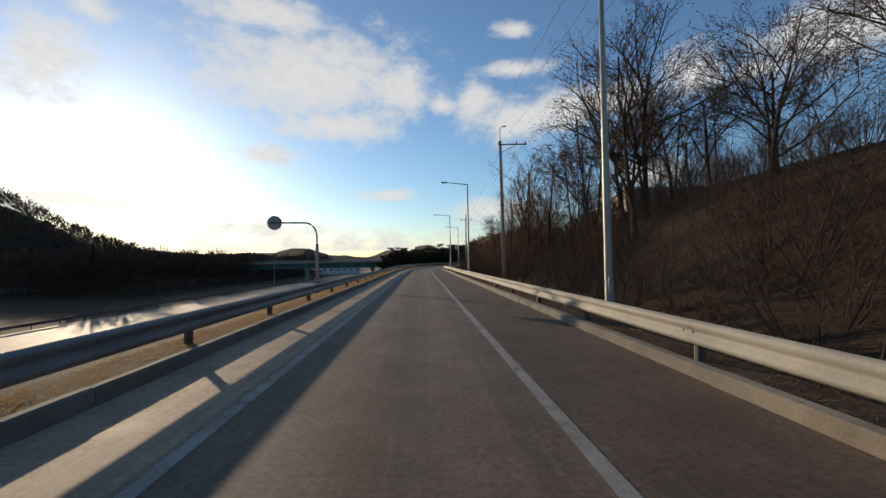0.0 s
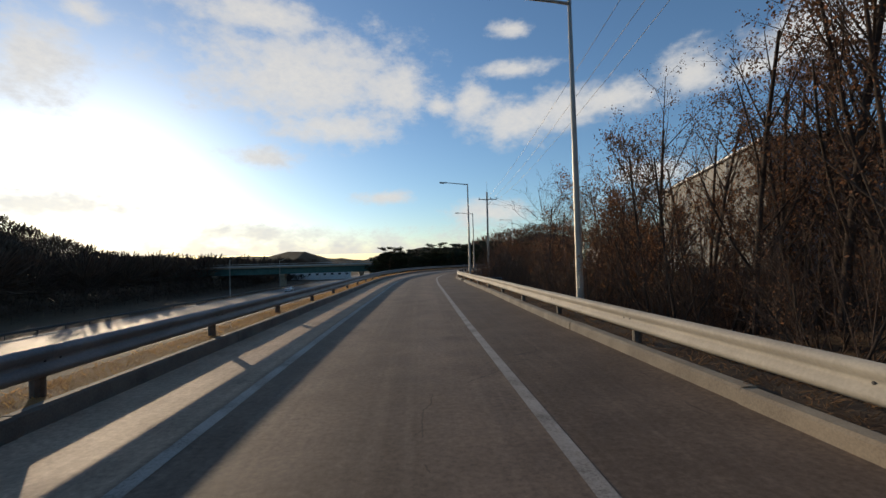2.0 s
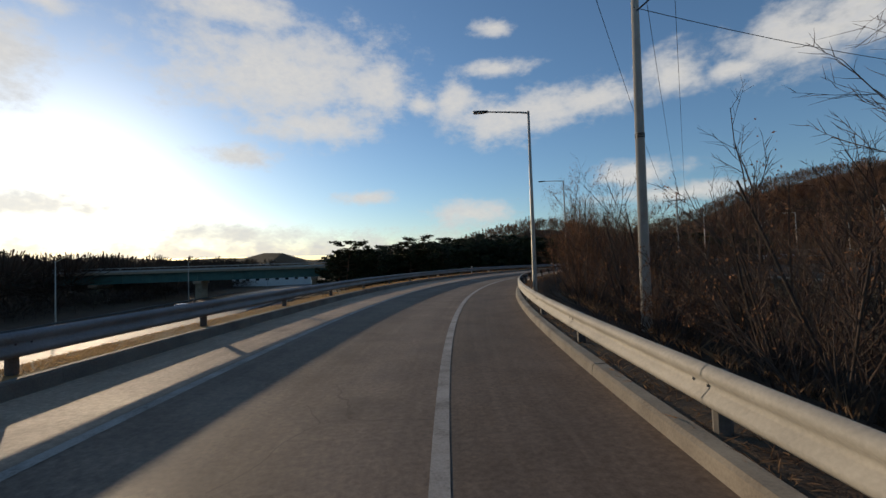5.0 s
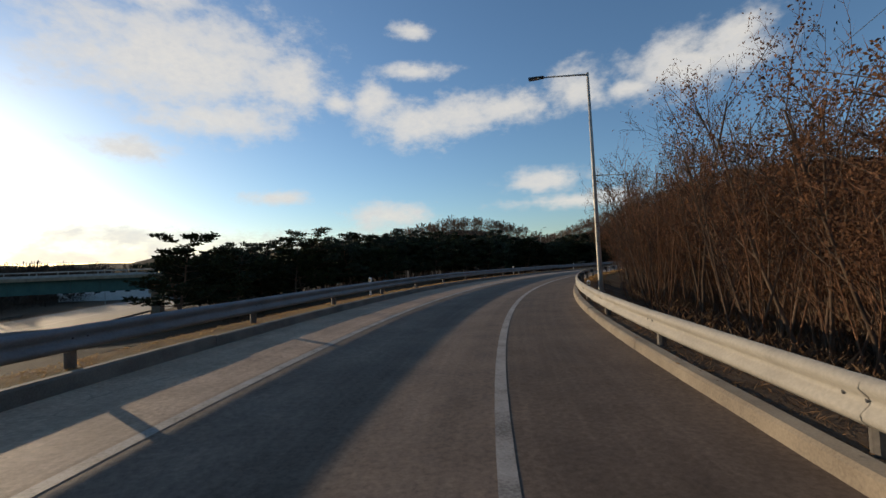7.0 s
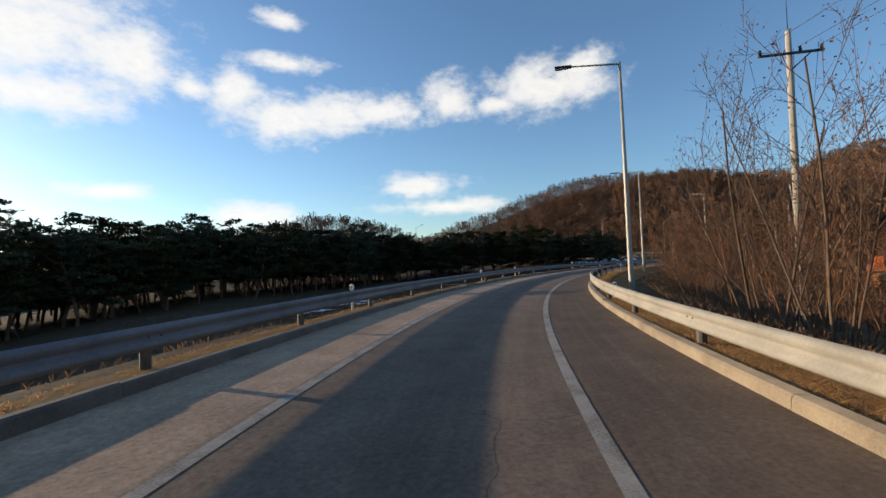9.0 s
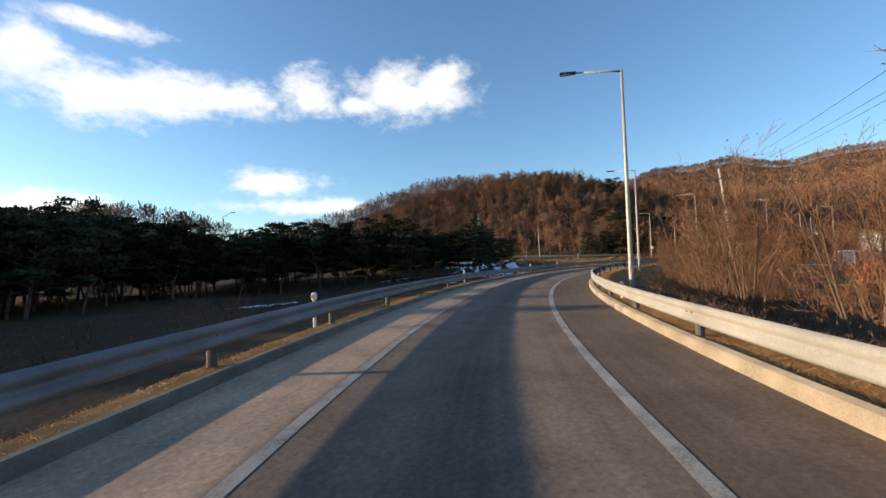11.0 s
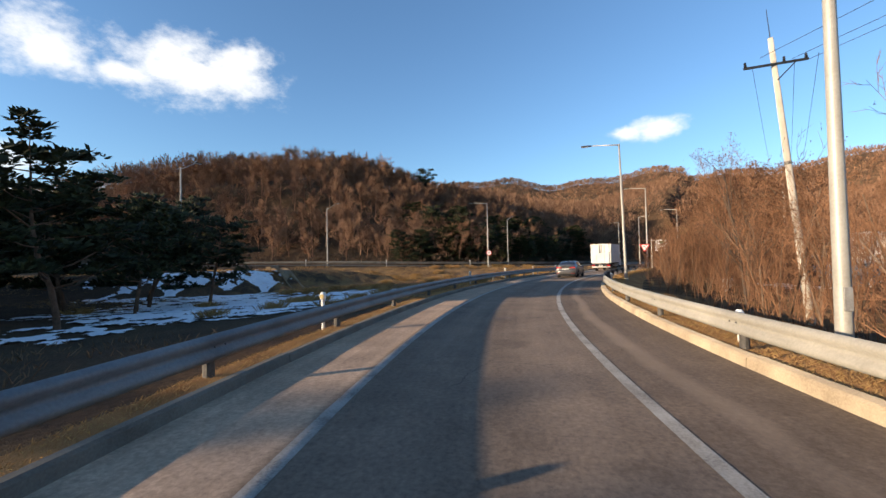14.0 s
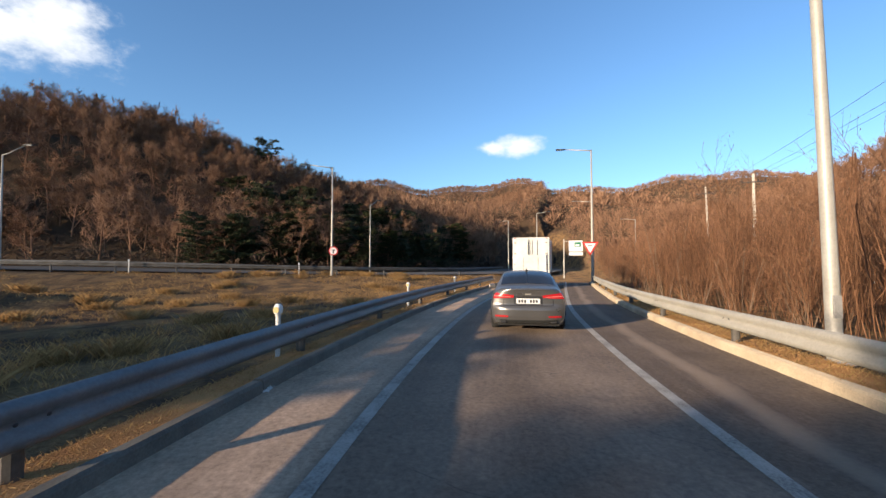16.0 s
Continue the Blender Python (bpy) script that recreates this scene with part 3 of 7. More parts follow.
def guardrail(side, u0, u1, label):
    edge = rail_r if side > 0 else rail_l

    def rise(u):
        return 0.0 if side > 0 else rail_l_rise(u)

    top = thing("guardrail", label, "guardrail", group="guardrails beside the ramp")
    post = rail_post()
    bm = boxes((-0.05, 0.05, -0.045, 0.045, 0.40, 0.62), bevel=0.008)
    block = bpy.data.meshes.new("spacer")
    bm.to_mesh(block)
    bm.free()
    block.materials.append(M["post_steel"])
    bolt = mesh_of("bolt", *lathe([(0.0, 0.0), (0.016, 0.0), (0.018, 0.008), (0.008, 0.014)], 8), M["dark_metal"])
    u = u0
    while u < u1:
        for nm, me, de, z in (("post", post, 0.14, 0), ("spacer", block, 0.045, 0)):
            ob = new(nm, me)
            ob.parent = top
            ob.matrix_basis = Matrix.Translation(on_ramp(u, edge(u) + side * de, z + rise(u))) @ pose(0, 0, 0, 0, 0, heading(u))
        for k in (-0.1, 0.1):
            ob = new("bolt", bolt)
            ob.parent = top
            ob.matrix_basis = Matrix.Translation(on_ramp(u + k, edge(u + k) - side * 0.014, 0.535 + rise(u + k))) @ pose(0, 0, 0, 0, -90 * side, heading(u))
        st = np.linspace(u - 0.12, u + 4.0, 7)
        V, F, n = [], [], len(BEAM)
        for i, s in enumerate(st):
            lap = 0.004 if i == 0 else 0.0
            for e, z in BEAM:
                V.append(on_ramp(s, edge(s) - side * (e + lap), z + rise(s) + 0.004 * math.sin(u * 1.7)))
            for e, z in BEAM:
                V.append(on_ramp(s, edge(s) - side * (e + lap - 0.006), z + rise(s) + 0.004 * math.sin(u * 1.7)))
        m = 2 * n
        for i in range(len(st) - 1):
            for k in range(n - 1):
                a = (i * m + k, i * m + k + 1, (i + 1) * m + k + 1, (i + 1) * m + k)
                F.append(a)
                F.append(tuple(v + n for v in reversed(a)))
            for k in (0, n - 1):
                F.append((i * m + k, i * m + k + n, (i + 1) * m + k + n, (i + 1) * m + k))
        me = mesh_of("beam", V, F, M["steel" if side > 0 else "shade_beam"], True)
        ob = new("beam", me)
        ob.parent = top
        u += 4.0
    return top


guardrail(1, -42.3, 254, "galvanised W-beam guardrail on round posts along the kerb")
guardrail(-1, -44.3, 254, "galvanised W-beam guardrail on round posts, grass below it")


# ---- street lamps ----
def street_lamp(height=9.9, reach=2.0, tilt=0.12, name="street_lamp", label="tall tapered grey street lamp with a single arm", group="street lamps along the ramp"):
    """A lamp with its arm along -x from the pole's foot at the origin."""
    top = thing(name, label, "street lamp", group=group)
    V, F = [], []
    tube(V, F, [vec(0, 0, -0.6), vec(0, 0, 0.5), vec(0, 0, height * 0.5), vec(0, 0, height)], [0.115, 0.11, 0.085, 0.055], 10)
    part("pole", (V, F), M["lamp_paint"], top, smooth=True)
    V, F = [], []
    tube(V, F, [vec(0, 0, height + 0.03), vec(0, 0, height + 0.05)], [0.06, 0.05], 10)
    tube(V, F, [vec(0.05, 0, height - 0.05), vec(-0.4, 0, height + 0.0 + tilt * 0.15), vec(-reach, 0, height + 0.07 + tilt)], [0.05, 0.045, 0.035], 8)
    part("arm", (V, F), M["lamp_paint"], top, smooth=True)
    bm = bmesh.new()
    box(bm, -0.36, 0.36, -0.13, 0.13, -0.055, 0.055, 0.03)
    for v in bm.verts:
        if v.co.x > 0 and v.co.z > 0:
            v.co.z -= 0.035
    bmesh.ops.transform(bm, matrix=Matrix.Translation((-reach - 0.3, 0, height + 0.08 + tilt * 1.1)), verts=bm.verts)
    part("lamp_head", bm, M["dark_metal"], top)
    bm = boxes((-0.26, 0.2, -0.10, 0.10, -0.012, 0.0))
    bmesh.ops.transform(bm, matrix=Matrix.Translation((-reach - 0.34, 0, height + 0.02 + tilt * 1.1)), verts=bm.verts)
    part("lens", bm, M["white_paint"], top)
    part("hatch", boxes((-0.06, 0.06, -0.118, -0.09, 0.7, 1.05), bevel=0.006), M["dull_steel"], top)
    bm = boxes((-0.17, 0.17, -0.17, 0.17, -0.02, 0.02), bevel=0.006)
    part("base_plate", bm, M["dull_steel"], top)
    return top


# place of each pole's foot along the ramp
LAMPS = [(4.7, 10.6, 9.4, 0), (4.75, 42.95, 9.15, 0), (4.82, 71.1, 8.9, 0), (8.15, 94.2, 8.68, 0), (19.42, 118.55, 9.95, -0.6), (36.65, 137.6, 9.7, 0), (60.0, 151.7, 9.75, 0), (85.4, 157.85, 9.85, 0),
         (111.2, 156.3, 9.85, -1.2), (137.25, 149.1, 10.4, 0), (161.2, 138.8, 9.9, 0), (183.5, 121.0, 9.9, 0)]


def place_lamps():
    for x, y, h, lean in LAMPS:
        i, e = nearest(np.array([x]), np.array([y]), RP, RN)
        street_lamp(h).matrix_basis = pose(x, y, 0.0, 0, 0, heading(RS[i[0]])) @ pose(0, 0, 0, 0, lean, 0)


place_lamps()


# ---- trees ----
def grow(rnd, V, F, p, d, length, r, level, spec, tips):
    """One branch and, from it, smaller ones. spec: sides, kids, angle, ratio and droop for each level."""
    n_seg = 4 if level == 0 else 3 if level < 3 else 2
    pts, rad = [p], [r]
    q, dd = p.copy(), d.copy()
    for k in range(n_seg):
        wob = spec["wobble"] * (0.5 if level == 0 else 1.0)
        dd = (dd + Vector((rnd.uniform(-1, 1), rnd.uniform(-1, 1), rnd.uniform(-0.6, 1) + spec["up"])) * wob).normalized()
        q = q + dd * (length / n_seg)
        pts.append(q)
        rad.append(r * (1 - (k + 1) / n_seg * (0.55 if level < spec["levels"] - 1 else 0.75)))
    fine = level >= spec.get("limbs", 2)
    tube(V[fine], F[fine], pts, rad, (7, 5, 3, 3, 3)[min(level, 4)], cap=False)
    if level >= spec["levels"] - 1:
        tips.append((pts[-1], dd))
        tips.append((pts[1], dd))
        return
    kids = spec["kids"][level]
    for k in range(kids):
        f = spec["start"][level] + (1 - spec["start"][level]) * (k + rnd.random()) / kids
        i = min(int(f * n_seg), n_seg - 1)
        t = f * n_seg - i
        at = pts[i].lerp(pts[i + 1], t)
        axis_dir = (pts[i + 1] - pts[i]).normalized()
        side = axis_dir.orthogonal().normalized()
        side.rotate(Matrix.Rotation(rnd.uniform(0, 2 * math.pi), 3, axis_dir))
        ang = radians(spec["angle"][level] * rnd.uniform(0.65, 1.3))
        nd = (axis_dir * math.cos(ang) + side * math.sin(ang)).normalized()
        rr = (rad[i] * (1 - t) + rad[i + 1] * t) * spec["thin"]
        grow(rnd, V, F, at, nd, length * spec["ratio"][level] * rnd.uniform(0.7, 1.2) * (1.15 - 0.5 * f), max(rr, spec["min"]), level + 1, spec, tips)


OAK = dict(levels=5, kids=(8, 6, 6, 6), start=(0.30, 0.25, 0.15, 0.1), angle=(52, 48, 45, 40), ratio=(0.72, 0.62, 0.58, 0.5), thin=0.63, wobble=0.22, up=0.15, min=0.0075)
SLIM = dict(levels=4, kids=(11, 5, 4), start=(0.22, 0.2, 0.1), angle=(36, 38, 42), ratio=(0.36, 0.5, 0.5), thin=0.5, wobble=0.10, up=0.25, min=0.006)
BUSH = dict(limbs=1, levels=4, kids=(6, 5, 4), start=(0.15, 0.15, 0.1), angle=(28, 32, 36), ratio=(0.6, 0.5, 0.45), thin=0.6, wobble=0.13, up=0.1, min=0.005)
STEM = dict(levels=4, kids=(9, 5, 4), start=(0.25, 0.15, 0.1), angle=(36, 36, 40), ratio=(0.36, 0.5, 0.5), thin=0.48, wobble=0.11, up=0.3, min=0.006, limbs=1)


POD = dict(levels=4, kids=(9, 5, 4), start=(0.34, 0.2, 0.1), angle=(40, 40, 42), ratio=(0.42, 0.52, 0.5), thin=0.55, wobble=0.17, up=0.12, min=0.006)


def leaves(rnd, V, F, tips, share, size, hang=0.5, per=2):
    for p, d in tips:
        if rnd.random() > share:
            continue
        for _ in range(per):
            c = p + Vector((rnd.gauss(0, 0.10), rnd.gauss(0, 0.10), rnd.gauss(0, 0.10)))
            a = Vector((rnd.uniform(-1, 1), rnd.uniform(-1, 1), rnd.uniform(-1.2, 0.5) - hang)).normalized() * size * rnd.uniform(0.6, 1.4)
            b = a.orthogonal().normalized() * size * rnd.uniform(0.25, 0.5)
            k = len(V)
            V.extend((c, c + a * 0.5 + b, c + a, c + a * 0.5 - b))
            F.append((k, k + 1, k + 2, k + 3))


def winter_tree(seed, spec, height, girth, stems=1, spread=0.0, lean=0.0, leaf=0.0, leaf_size=0.07, mats=("bark", "twig"), name="tree", label="", group="", first=0.55, per=2):
    rnd = random.Random(seed)
    V, F, tips = [[], []], [[], []], []
    stem_meshes = []
    for k in range(stems):
        if name in ("sapling_clump", "brushwood"):
            V[0], F[0] = [], []
            stem_meshes.append((V[0], F[0]))
        a = 2 * math.pi * k / max(stems, 1) + rnd.uniform(-0.4, 0.4)
        d = Vector((math.cos(a) * spread + rnd.uniform(-lean, lean), math.sin(a) * spread + rnd.uniform(-lean, lean), 1)).normalized()
        h = height * (1 if k == 0 else rnd.uniform(0.65, 0.98))
        p0 = Vector((math.cos(a), math.sin(a), 0)) * (0.0 if stems == 1 else rnd.uniform(0.05, 0.35)) + Vector((0, 0, -0.4))
        grow(rnd, V, F, p0, d, h * first if spec is OAK else h * 0.85, girth * (1 if k == 0 else 0.8), 0, spec, tips)
    top = thing(name, label, "bush" if name in ("bush", "shrub", "brushwood") else "sapling" if name == "sapling_clump" else "tree", group=group)
    for sv, sf in stem_meshes:
        part("stem", (sv, sf), M[mats[0]], top, smooth=True)
    if not stem_meshes:
        part("trunk", (V[0], F[0]), M[mats[0]], top, smooth=True)
    if leaf:
        # twigs with the dead leaves that still hang on them
        n = len(F[1])
        leaves(rnd, V[1], F[1], tips, leaf, leaf_size, per=per)
        me = mesh_of("crown", V[1], F[1], [M[mats[1]], M["dry_leaf"]])
        me.polygons.foreach_set("material_index", [0] * n + [1] * (len(F[1]) - n))
        ob = new("crown", me)
        ob.parent = top
        tagged(ob, "fine bare twigs with dead brown leaves")
    else:
        part("crown", (V[1], F[1]), M[mats[1]], top, "fine bare twigs")
    return top


def pine_tree(seed, height, label, group, start=0.36, name="pine_tree", reach=0.48):
    """A red pine: crooked bare trunk and flat layers of needle tufts."""
    rnd = random.Random(seed)
    V, F = [], []
    p, d = Vector((0, 0, -0.5)), Vector((rnd.uniform(-0.2, 0.2), rnd.uniform(-0.2, 0.2), 1)).normalized()
    pts, rad = [p], [0.15]
    for k in range(7):
        d = (d + Vector((rnd.uniform(-1, 1), rnd.uniform(-1, 1), 0.8)) * 0.2).normalized()
        p = p + d * (height + 0.5) / 7
        pts.append(p)
        rad.append(0.15 * (1 - 0.12 * (k + 1)))
    tube(V, F, pts, rad, 7, cap=False)
    tufts = []
    n_limb = 24 if start > 0.2 else 34
    for k in range(n_limb):
        f = start + (1 - start) * (k + rnd.random() * 0.6) / n_limb
        i = min(int(f * 7), 6)
        at = pts[i].lerp(pts[i + 1], f * 7 - i)
        a = k * 2.4 + rnd.uniform(-0.5, 0.5)
        ln = height * reach * (1.25 - 0.75 * f) * rnd.uniform(0.7, 1.25)
        q, dd = at.copy(), Vector((math.cos(a), math.sin(a), rnd.uniform(-0.05, 0.3))).normalized()
        lp, lr = [q], [0.055 * (1.2 - f * 0.6)]
        for s in range(4):
            dd = (dd + Vector((rnd.uniform(-0.3, 0.3), rnd.uniform(-0.3, 0.3), rnd.uniform(-0.12, 0.25)))).normalized()
            q = q + dd * ln / 4
            lp.append(q)
            lr.append(lr[0] * (1 - 0.2 * (s + 1)))
            if s > 0:
                for _ in range(9):
                    tufts.append(q + Vector((rnd.gauss(0, 0.36), rnd.gauss(0, 0.36), abs(rnd.gauss(0.05, 0.12)))))
        tube(V, F, lp, lr, 4, cap=False)
    NV, NF = [], []
    for c in tufts:
        # a tuft: blades that fan out and up from one point
        for _ in range(8):
            a, t = rnd.uniform(0, 2 * math.pi), rnd.uniform(-0.15, 0.85)
            d = Vector((math.cos(a) * math.cos(t), math.sin(a) * math.cos(t), math.sin(t)))
            ln = rnd.uniform(0.26, 0.5)
            w = d.orthogonal().normalized() * ln * 0.2
            k = len(NV)
            NV.extend((c - w * 0.5, c + d * ln * 0.6 + w, c + d * ln, c + d * ln * 0.5 - w))
            NF.append((k, k + 1, k + 2, k + 3))
    top = thing(name, label, "pine tree", group=group)
    part("trunk", (V, F), M["pine_bark"], top, "crooked reddish trunk and limbs", True)
    part("crown", (NV, NF), M["needle"], top, "layered dark green needles")
    return top


PLACED = set()


def scatter(kinds, spots, rnd, lo=0.85, hi=1.2):
    """Puts the given things, built once each, and then their copies, on the ground at spots."""
    for n, (x, y) in enumerate(spots):
        k = n % len(kinds) if n < len(kinds) else rnd.randrange(len(kinds))
        s = rnd.uniform(lo, hi)
        m = pose(x, y, land_at(x, y) - 0.05, 0, 0, rnd.uniform(0, 360))
        if kinds[k].name in PLACED:
            ob = copy_thing(kinds[k], m)
        else:
            ob = kinds[k]
            ob.matrix_basis = m
            PLACED.add(ob.name)
        ob.scale = (s, s, s)


def spots_along(rnd, u0, u1, e0, e1, n, gap=1.2, ok=None):
    out, tries = [], 0
    while len(out) < n and tries < n * 60:
        tries += 1
        p = on_ramp(rnd.uniform(u0, u1), rnd.uniform(e0, e1))
        if ok and not ok(p.x, p.y):
            continue
        if all((p.x - a) ** 2 + (p.y - b) ** 2 > gap * gap for a, b in out):
            out.append((p.x, p.y))
    return out


def clear(x, y):
    """False on the open strip of ground before the white shed."""
    return not (94 < x < 131 and 0.771 * (y - 163.5) + 0.637 * (x - 91.4) < 1.0)


def plant():
    rnd = random.Random(11)
    # oaks on the slope beside the start of the ramp
    oaks = [winter_tree(20 + k, OAK, h, g, leaf=0.12, leaf_size=0.08, label="bare winter oak with spreading limbs on the slope", group="oaks on the slope", name="oak_tree")
            for k, (h, g) in enumerate(((12.5, 0.15), (11.5, 0.125), (13.5, 0.16), (10.5, 0.12)))]
    near = [(11.2, 22.0), (11.4, 29.0), (13.5, 25.0), (13.2, 15.5), (15.4, 32.0), (17.0, 20.0), (19.0, 27.0)]
    scatter(oaks, near + spots_along(rnd, -6, 41, 14, 32, 14, 3.6) + spots_along(rnd, 33, 53, 12, 27, 7, 2.6), rnd, 0.85, 1.2)
    brush = [winter_tree(50 + k, BUSH, h, 0.03, stems=st, spread=0.5, lean=0.2, leaf=0.15, leaf_size=0.045, label="dark tangled winter brush on the slope", group="brush on the slope", name="bush")
             for k, (h, st) in enumerate(((3.0, 7), (2.4, 8), (3.6, 6)))]
    scatter(brush, spots_along(rnd, -4, 52, 4.6, 12, 80, 1.1) + spots_along(rnd, -2, 54, 12, 26, 40, 1.5) + spots_along(rnd, 78, 104, 4.8, 9.5, 16, 1.3), rnd, 0.7, 1.2)
    # slim trees with hanging pods and leaves behind the rail
    slims = [winter_tree(40 + k, SLIM, h, g, leaf=0.75, leaf_size=0.07, lean=0.14, per=3, label="slender leaning tree with dead leaves behind the guardrail", group="slender trees behind the guardrail", name="slender_tree")
             for k, (h, g) in enumerate(((8.8, 0.075), (7.6, 0.06), (9.6, 0.085), (6.8, 0.055)))]
    scatter(slims, [(8.0, 33.0), (8.6, 37.5), (9.6, 40.0), (9.8, 35.5), (10.6, 43.0), (8.2, 45.5), (11.6, 39.0), (10.0, 48.0), (12.8, 45.0), (9.0, 30.5), (13.5, 50.0), (13.0, 35.0),
                    (11.5, 53.5), (15.5, 47.0)] + spots_along(rnd, 24, 50, 8, 18, 26, 1.5), rnd, 0.95, 1.3)
    pods = [winter_tree(46 + k, POD, h, 0.055, stems=st, spread=0.3, lean=0.3, leaf=0.7, leaf_size=0.07, per=3, mats=("pale_bark", "pale_twig"), label="leaning small tree with clusters of dead leaves", group="leafy small trees behind the guardrail", name="slender_tree")
            for k, (h, st) in enumerate(((7.6, 3), (6.8, 3), (8.4, 2), (6.2, 4)))]
    for k, x, y, size in ((0, 11.3, 60.5, 1.42), (2, 12.3, 55.8, 1.6), (0, 14.6, 54.0, 1.7), (1, 13.4, 57.4, 1.3), (2, 12.6, 67.4, 1.0), (3, 11.0, 51.5, 1.5), (1, 13.2, 49.0, 1.5), (3, 10.4, 56.6, 1.1)):
        scatter([pods[k]], [(x, y)], rnd, size, size)
    scatter(pods, spots_along(rnd, 102, 122, 5.6, 10.5, 22, 1.5), rnd, 0.88, 1.1)
    scatter(pods, spots_along(rnd, 122, 138, 5.6, 10.5, 14, 1.7), rnd, 0.85, 1.1)
    scatter(slims, spots_along(rnd, 40, 63, 7.0, 14, 24, 1.5), rnd, 0.8, 1.1)
    scatter(slims, [(101.5, 152.5), (104.0, 151.0), (107.5, 151.5), (97.0, 151.5), (112, 149.5)], rnd, 0.85, 1.0)
    scatter(slims, [(12.5, 55.5), (14.5, 57.0), (16.5, 58.5), (14.0, 60.0), (18.0, 61.5), (12.0, 58.2), (16.0, 55.0), (19.5, 58.0)], rnd, 0.6, 0.78)

    scatter(brush, [(19.4, 66.5), (19.8, 69.0), (19.0, 71.5), (19.6, 74.0), (18.6, 76.5), (19.4, 79.0), (18.8, 81.5), (19.3, 84.5), (17.8, 87.0), (17.6, 68.0)], rnd, 0.6, 1.0)
    # low trees and shrubs over the hollow
    low = [winter_tree(60 + k, BUSH, h, 0.05, stems=st, spread=0.35, lean=0.1, label="bare many-stemmed shrub in the hollow beside the ramp", group="shrubs in the hollow", name="shrub")
           for k, (h, st) in enumerate(((6.2, 4), (5.4, 5), (7.0, 3)))]
    scatter(low, [(9.8, 80.5), (11.8, 84.5), (13.8, 88.0), (12.4, 91.5), (15.6, 82.0), (15.0, 95.0), (12.2, 97.5), (17.5, 90.5), (16.2, 99.0), (18.6, 95.5)], rnd, 0.8, 1.15)
    scatter(low, [(9.0, 77.0), (10.2, 82.8), (11.0, 87.0), (10.9, 90.0), (13.2, 93.6), (14.6, 86.2), (16.0, 78.5), (18.2, 85.4), (12.6, 81.0), (14.2, 97.6)], rnd, 0.7, 1.0)
    lone = winter_tree(71, dict(OAK, kids=(9, 6, 5, 5), start=(0.12, 0.2, 0.15, 0.1), min=0.010, ratio=(0.95, 0.6, 0.56, 0.5)), 12.0, 0.13, lean=0.1, label="large spreading bare tree in the hollow below the yard", name="bare_tree")
    lone.matrix_basis = pose(15.6, 78.8, land_at(15.6, 78.8) - 0.1, 0, 0, 30)
    scatter(low, spots_along(rnd, 36, 56, 9.5, 26, 24, 1.9), rnd, 0.6, 0.85)
    scatter(low, [(15.0, 61.0), (17.5, 63.0), (18.6, 67.0), (16.6, 71.5), (15.4, 66.5)], rnd, 0.85, 1.1)
    # thicket close behind the rail, some with brown leaves
    thick = [winter_tree(80 + k, STEM, h, 0.036, stems=st, spread=0.28, lean=0.16, leaf=lf, leaf_size=0.05, mats=("pale_bark", "twig"), label="upright brown thicket stems with some dead leaves", group="thicket behind the guardrail", name="sapling_clump", per=2)
             for k, (h, st, lf) in enumerate(((6.6, 5, 0.3), (5.6, 6, 0.22), (7.4, 4, 0.35), (6.0, 6, 0.12)))]
    scatter(thick, spots_along(rnd, 102, 146, 4.8, 9.5, 34, 1.3) + spots_along(rnd, 100, 148, 9.5, 16, 20, 1.8), rnd, 0.7, 1.02)
    # pale brush over the lower ground, then a taller thicket up to the end
    pale = [winter_tree(100 + k, BUSH, h, 0.04, stems=st, spread=0.4, lean=0.12, mats=("pale_bark", "pale_twig"), label="pale bare brush in low winter sun", group="pale brush below the ramp", name="brushwood")
            for k, (h, st) in enumerate(((4.6, 5), (3.8, 6), (5.4, 4)))]
    scatter(pale, spots_along(rnd, 150, 196, 6.0, 17, 34, 2.0), rnd, 0.55, 0.85)
    scatter(pale, spots_along(rnd, 204, 300, 4.8, 12, 40, 1.6, clear), rnd, 0.6, 0.9)
    scatter(pale, [(66.3, 148.1), (64.9, 147.4), (68.4, 150.2), (72.0, 149.0), (78.5, 152.0), (75.0, 151.6), (70.2, 147.6), (80.5, 152.6)], rnd, 0.95, 1.2)
    scatter(brush, spots_along(rnd, 140, 196, -32, -10, 26, 2.6), rnd, 0.35, 0.6)
    tall = [winter_tree(120 + k, STEM, h, 0.036, stems=st, spread=0.26, lean=0.14, leaf=lf, leaf_size=0.055, mats=("pale_bark", "pale_twig"), label="tall sunlit thicket of slim brown stems", group="thicket at the end of the ramp", name="sapling_clump")
            for k, (h, st, lf) in enumerate(((7.4, 5, 0.12), (6.4, 6, 0.1), (8.0, 4, 0.22), (5.6, 6, 0.15)))]
    scatter(tall, spots_along(rnd, 180, 206, 6.5, 14, 8, 2.4), rnd, 0.55, 0.75)
    scatter(tall, spots_along(rnd, 206, 300, 5.2, 11, 46, 1.5, clear) + spots_along(rnd, 208, 290, 11, 22, 40, 1.9, clear), rnd, 0.62, 0.9)
    # pine wood between the ramp and the road beyond
    pines = [pine_tree(140 + k, h, "dark green red pine with a crooked bare trunk", "pine wood inside the curve", 0.27) for k, h in enumerate((8.0, 7.2, 8.8, 7.6, 6.6))]

    rnd = random.Random(77)
    spots, tries = [], 0
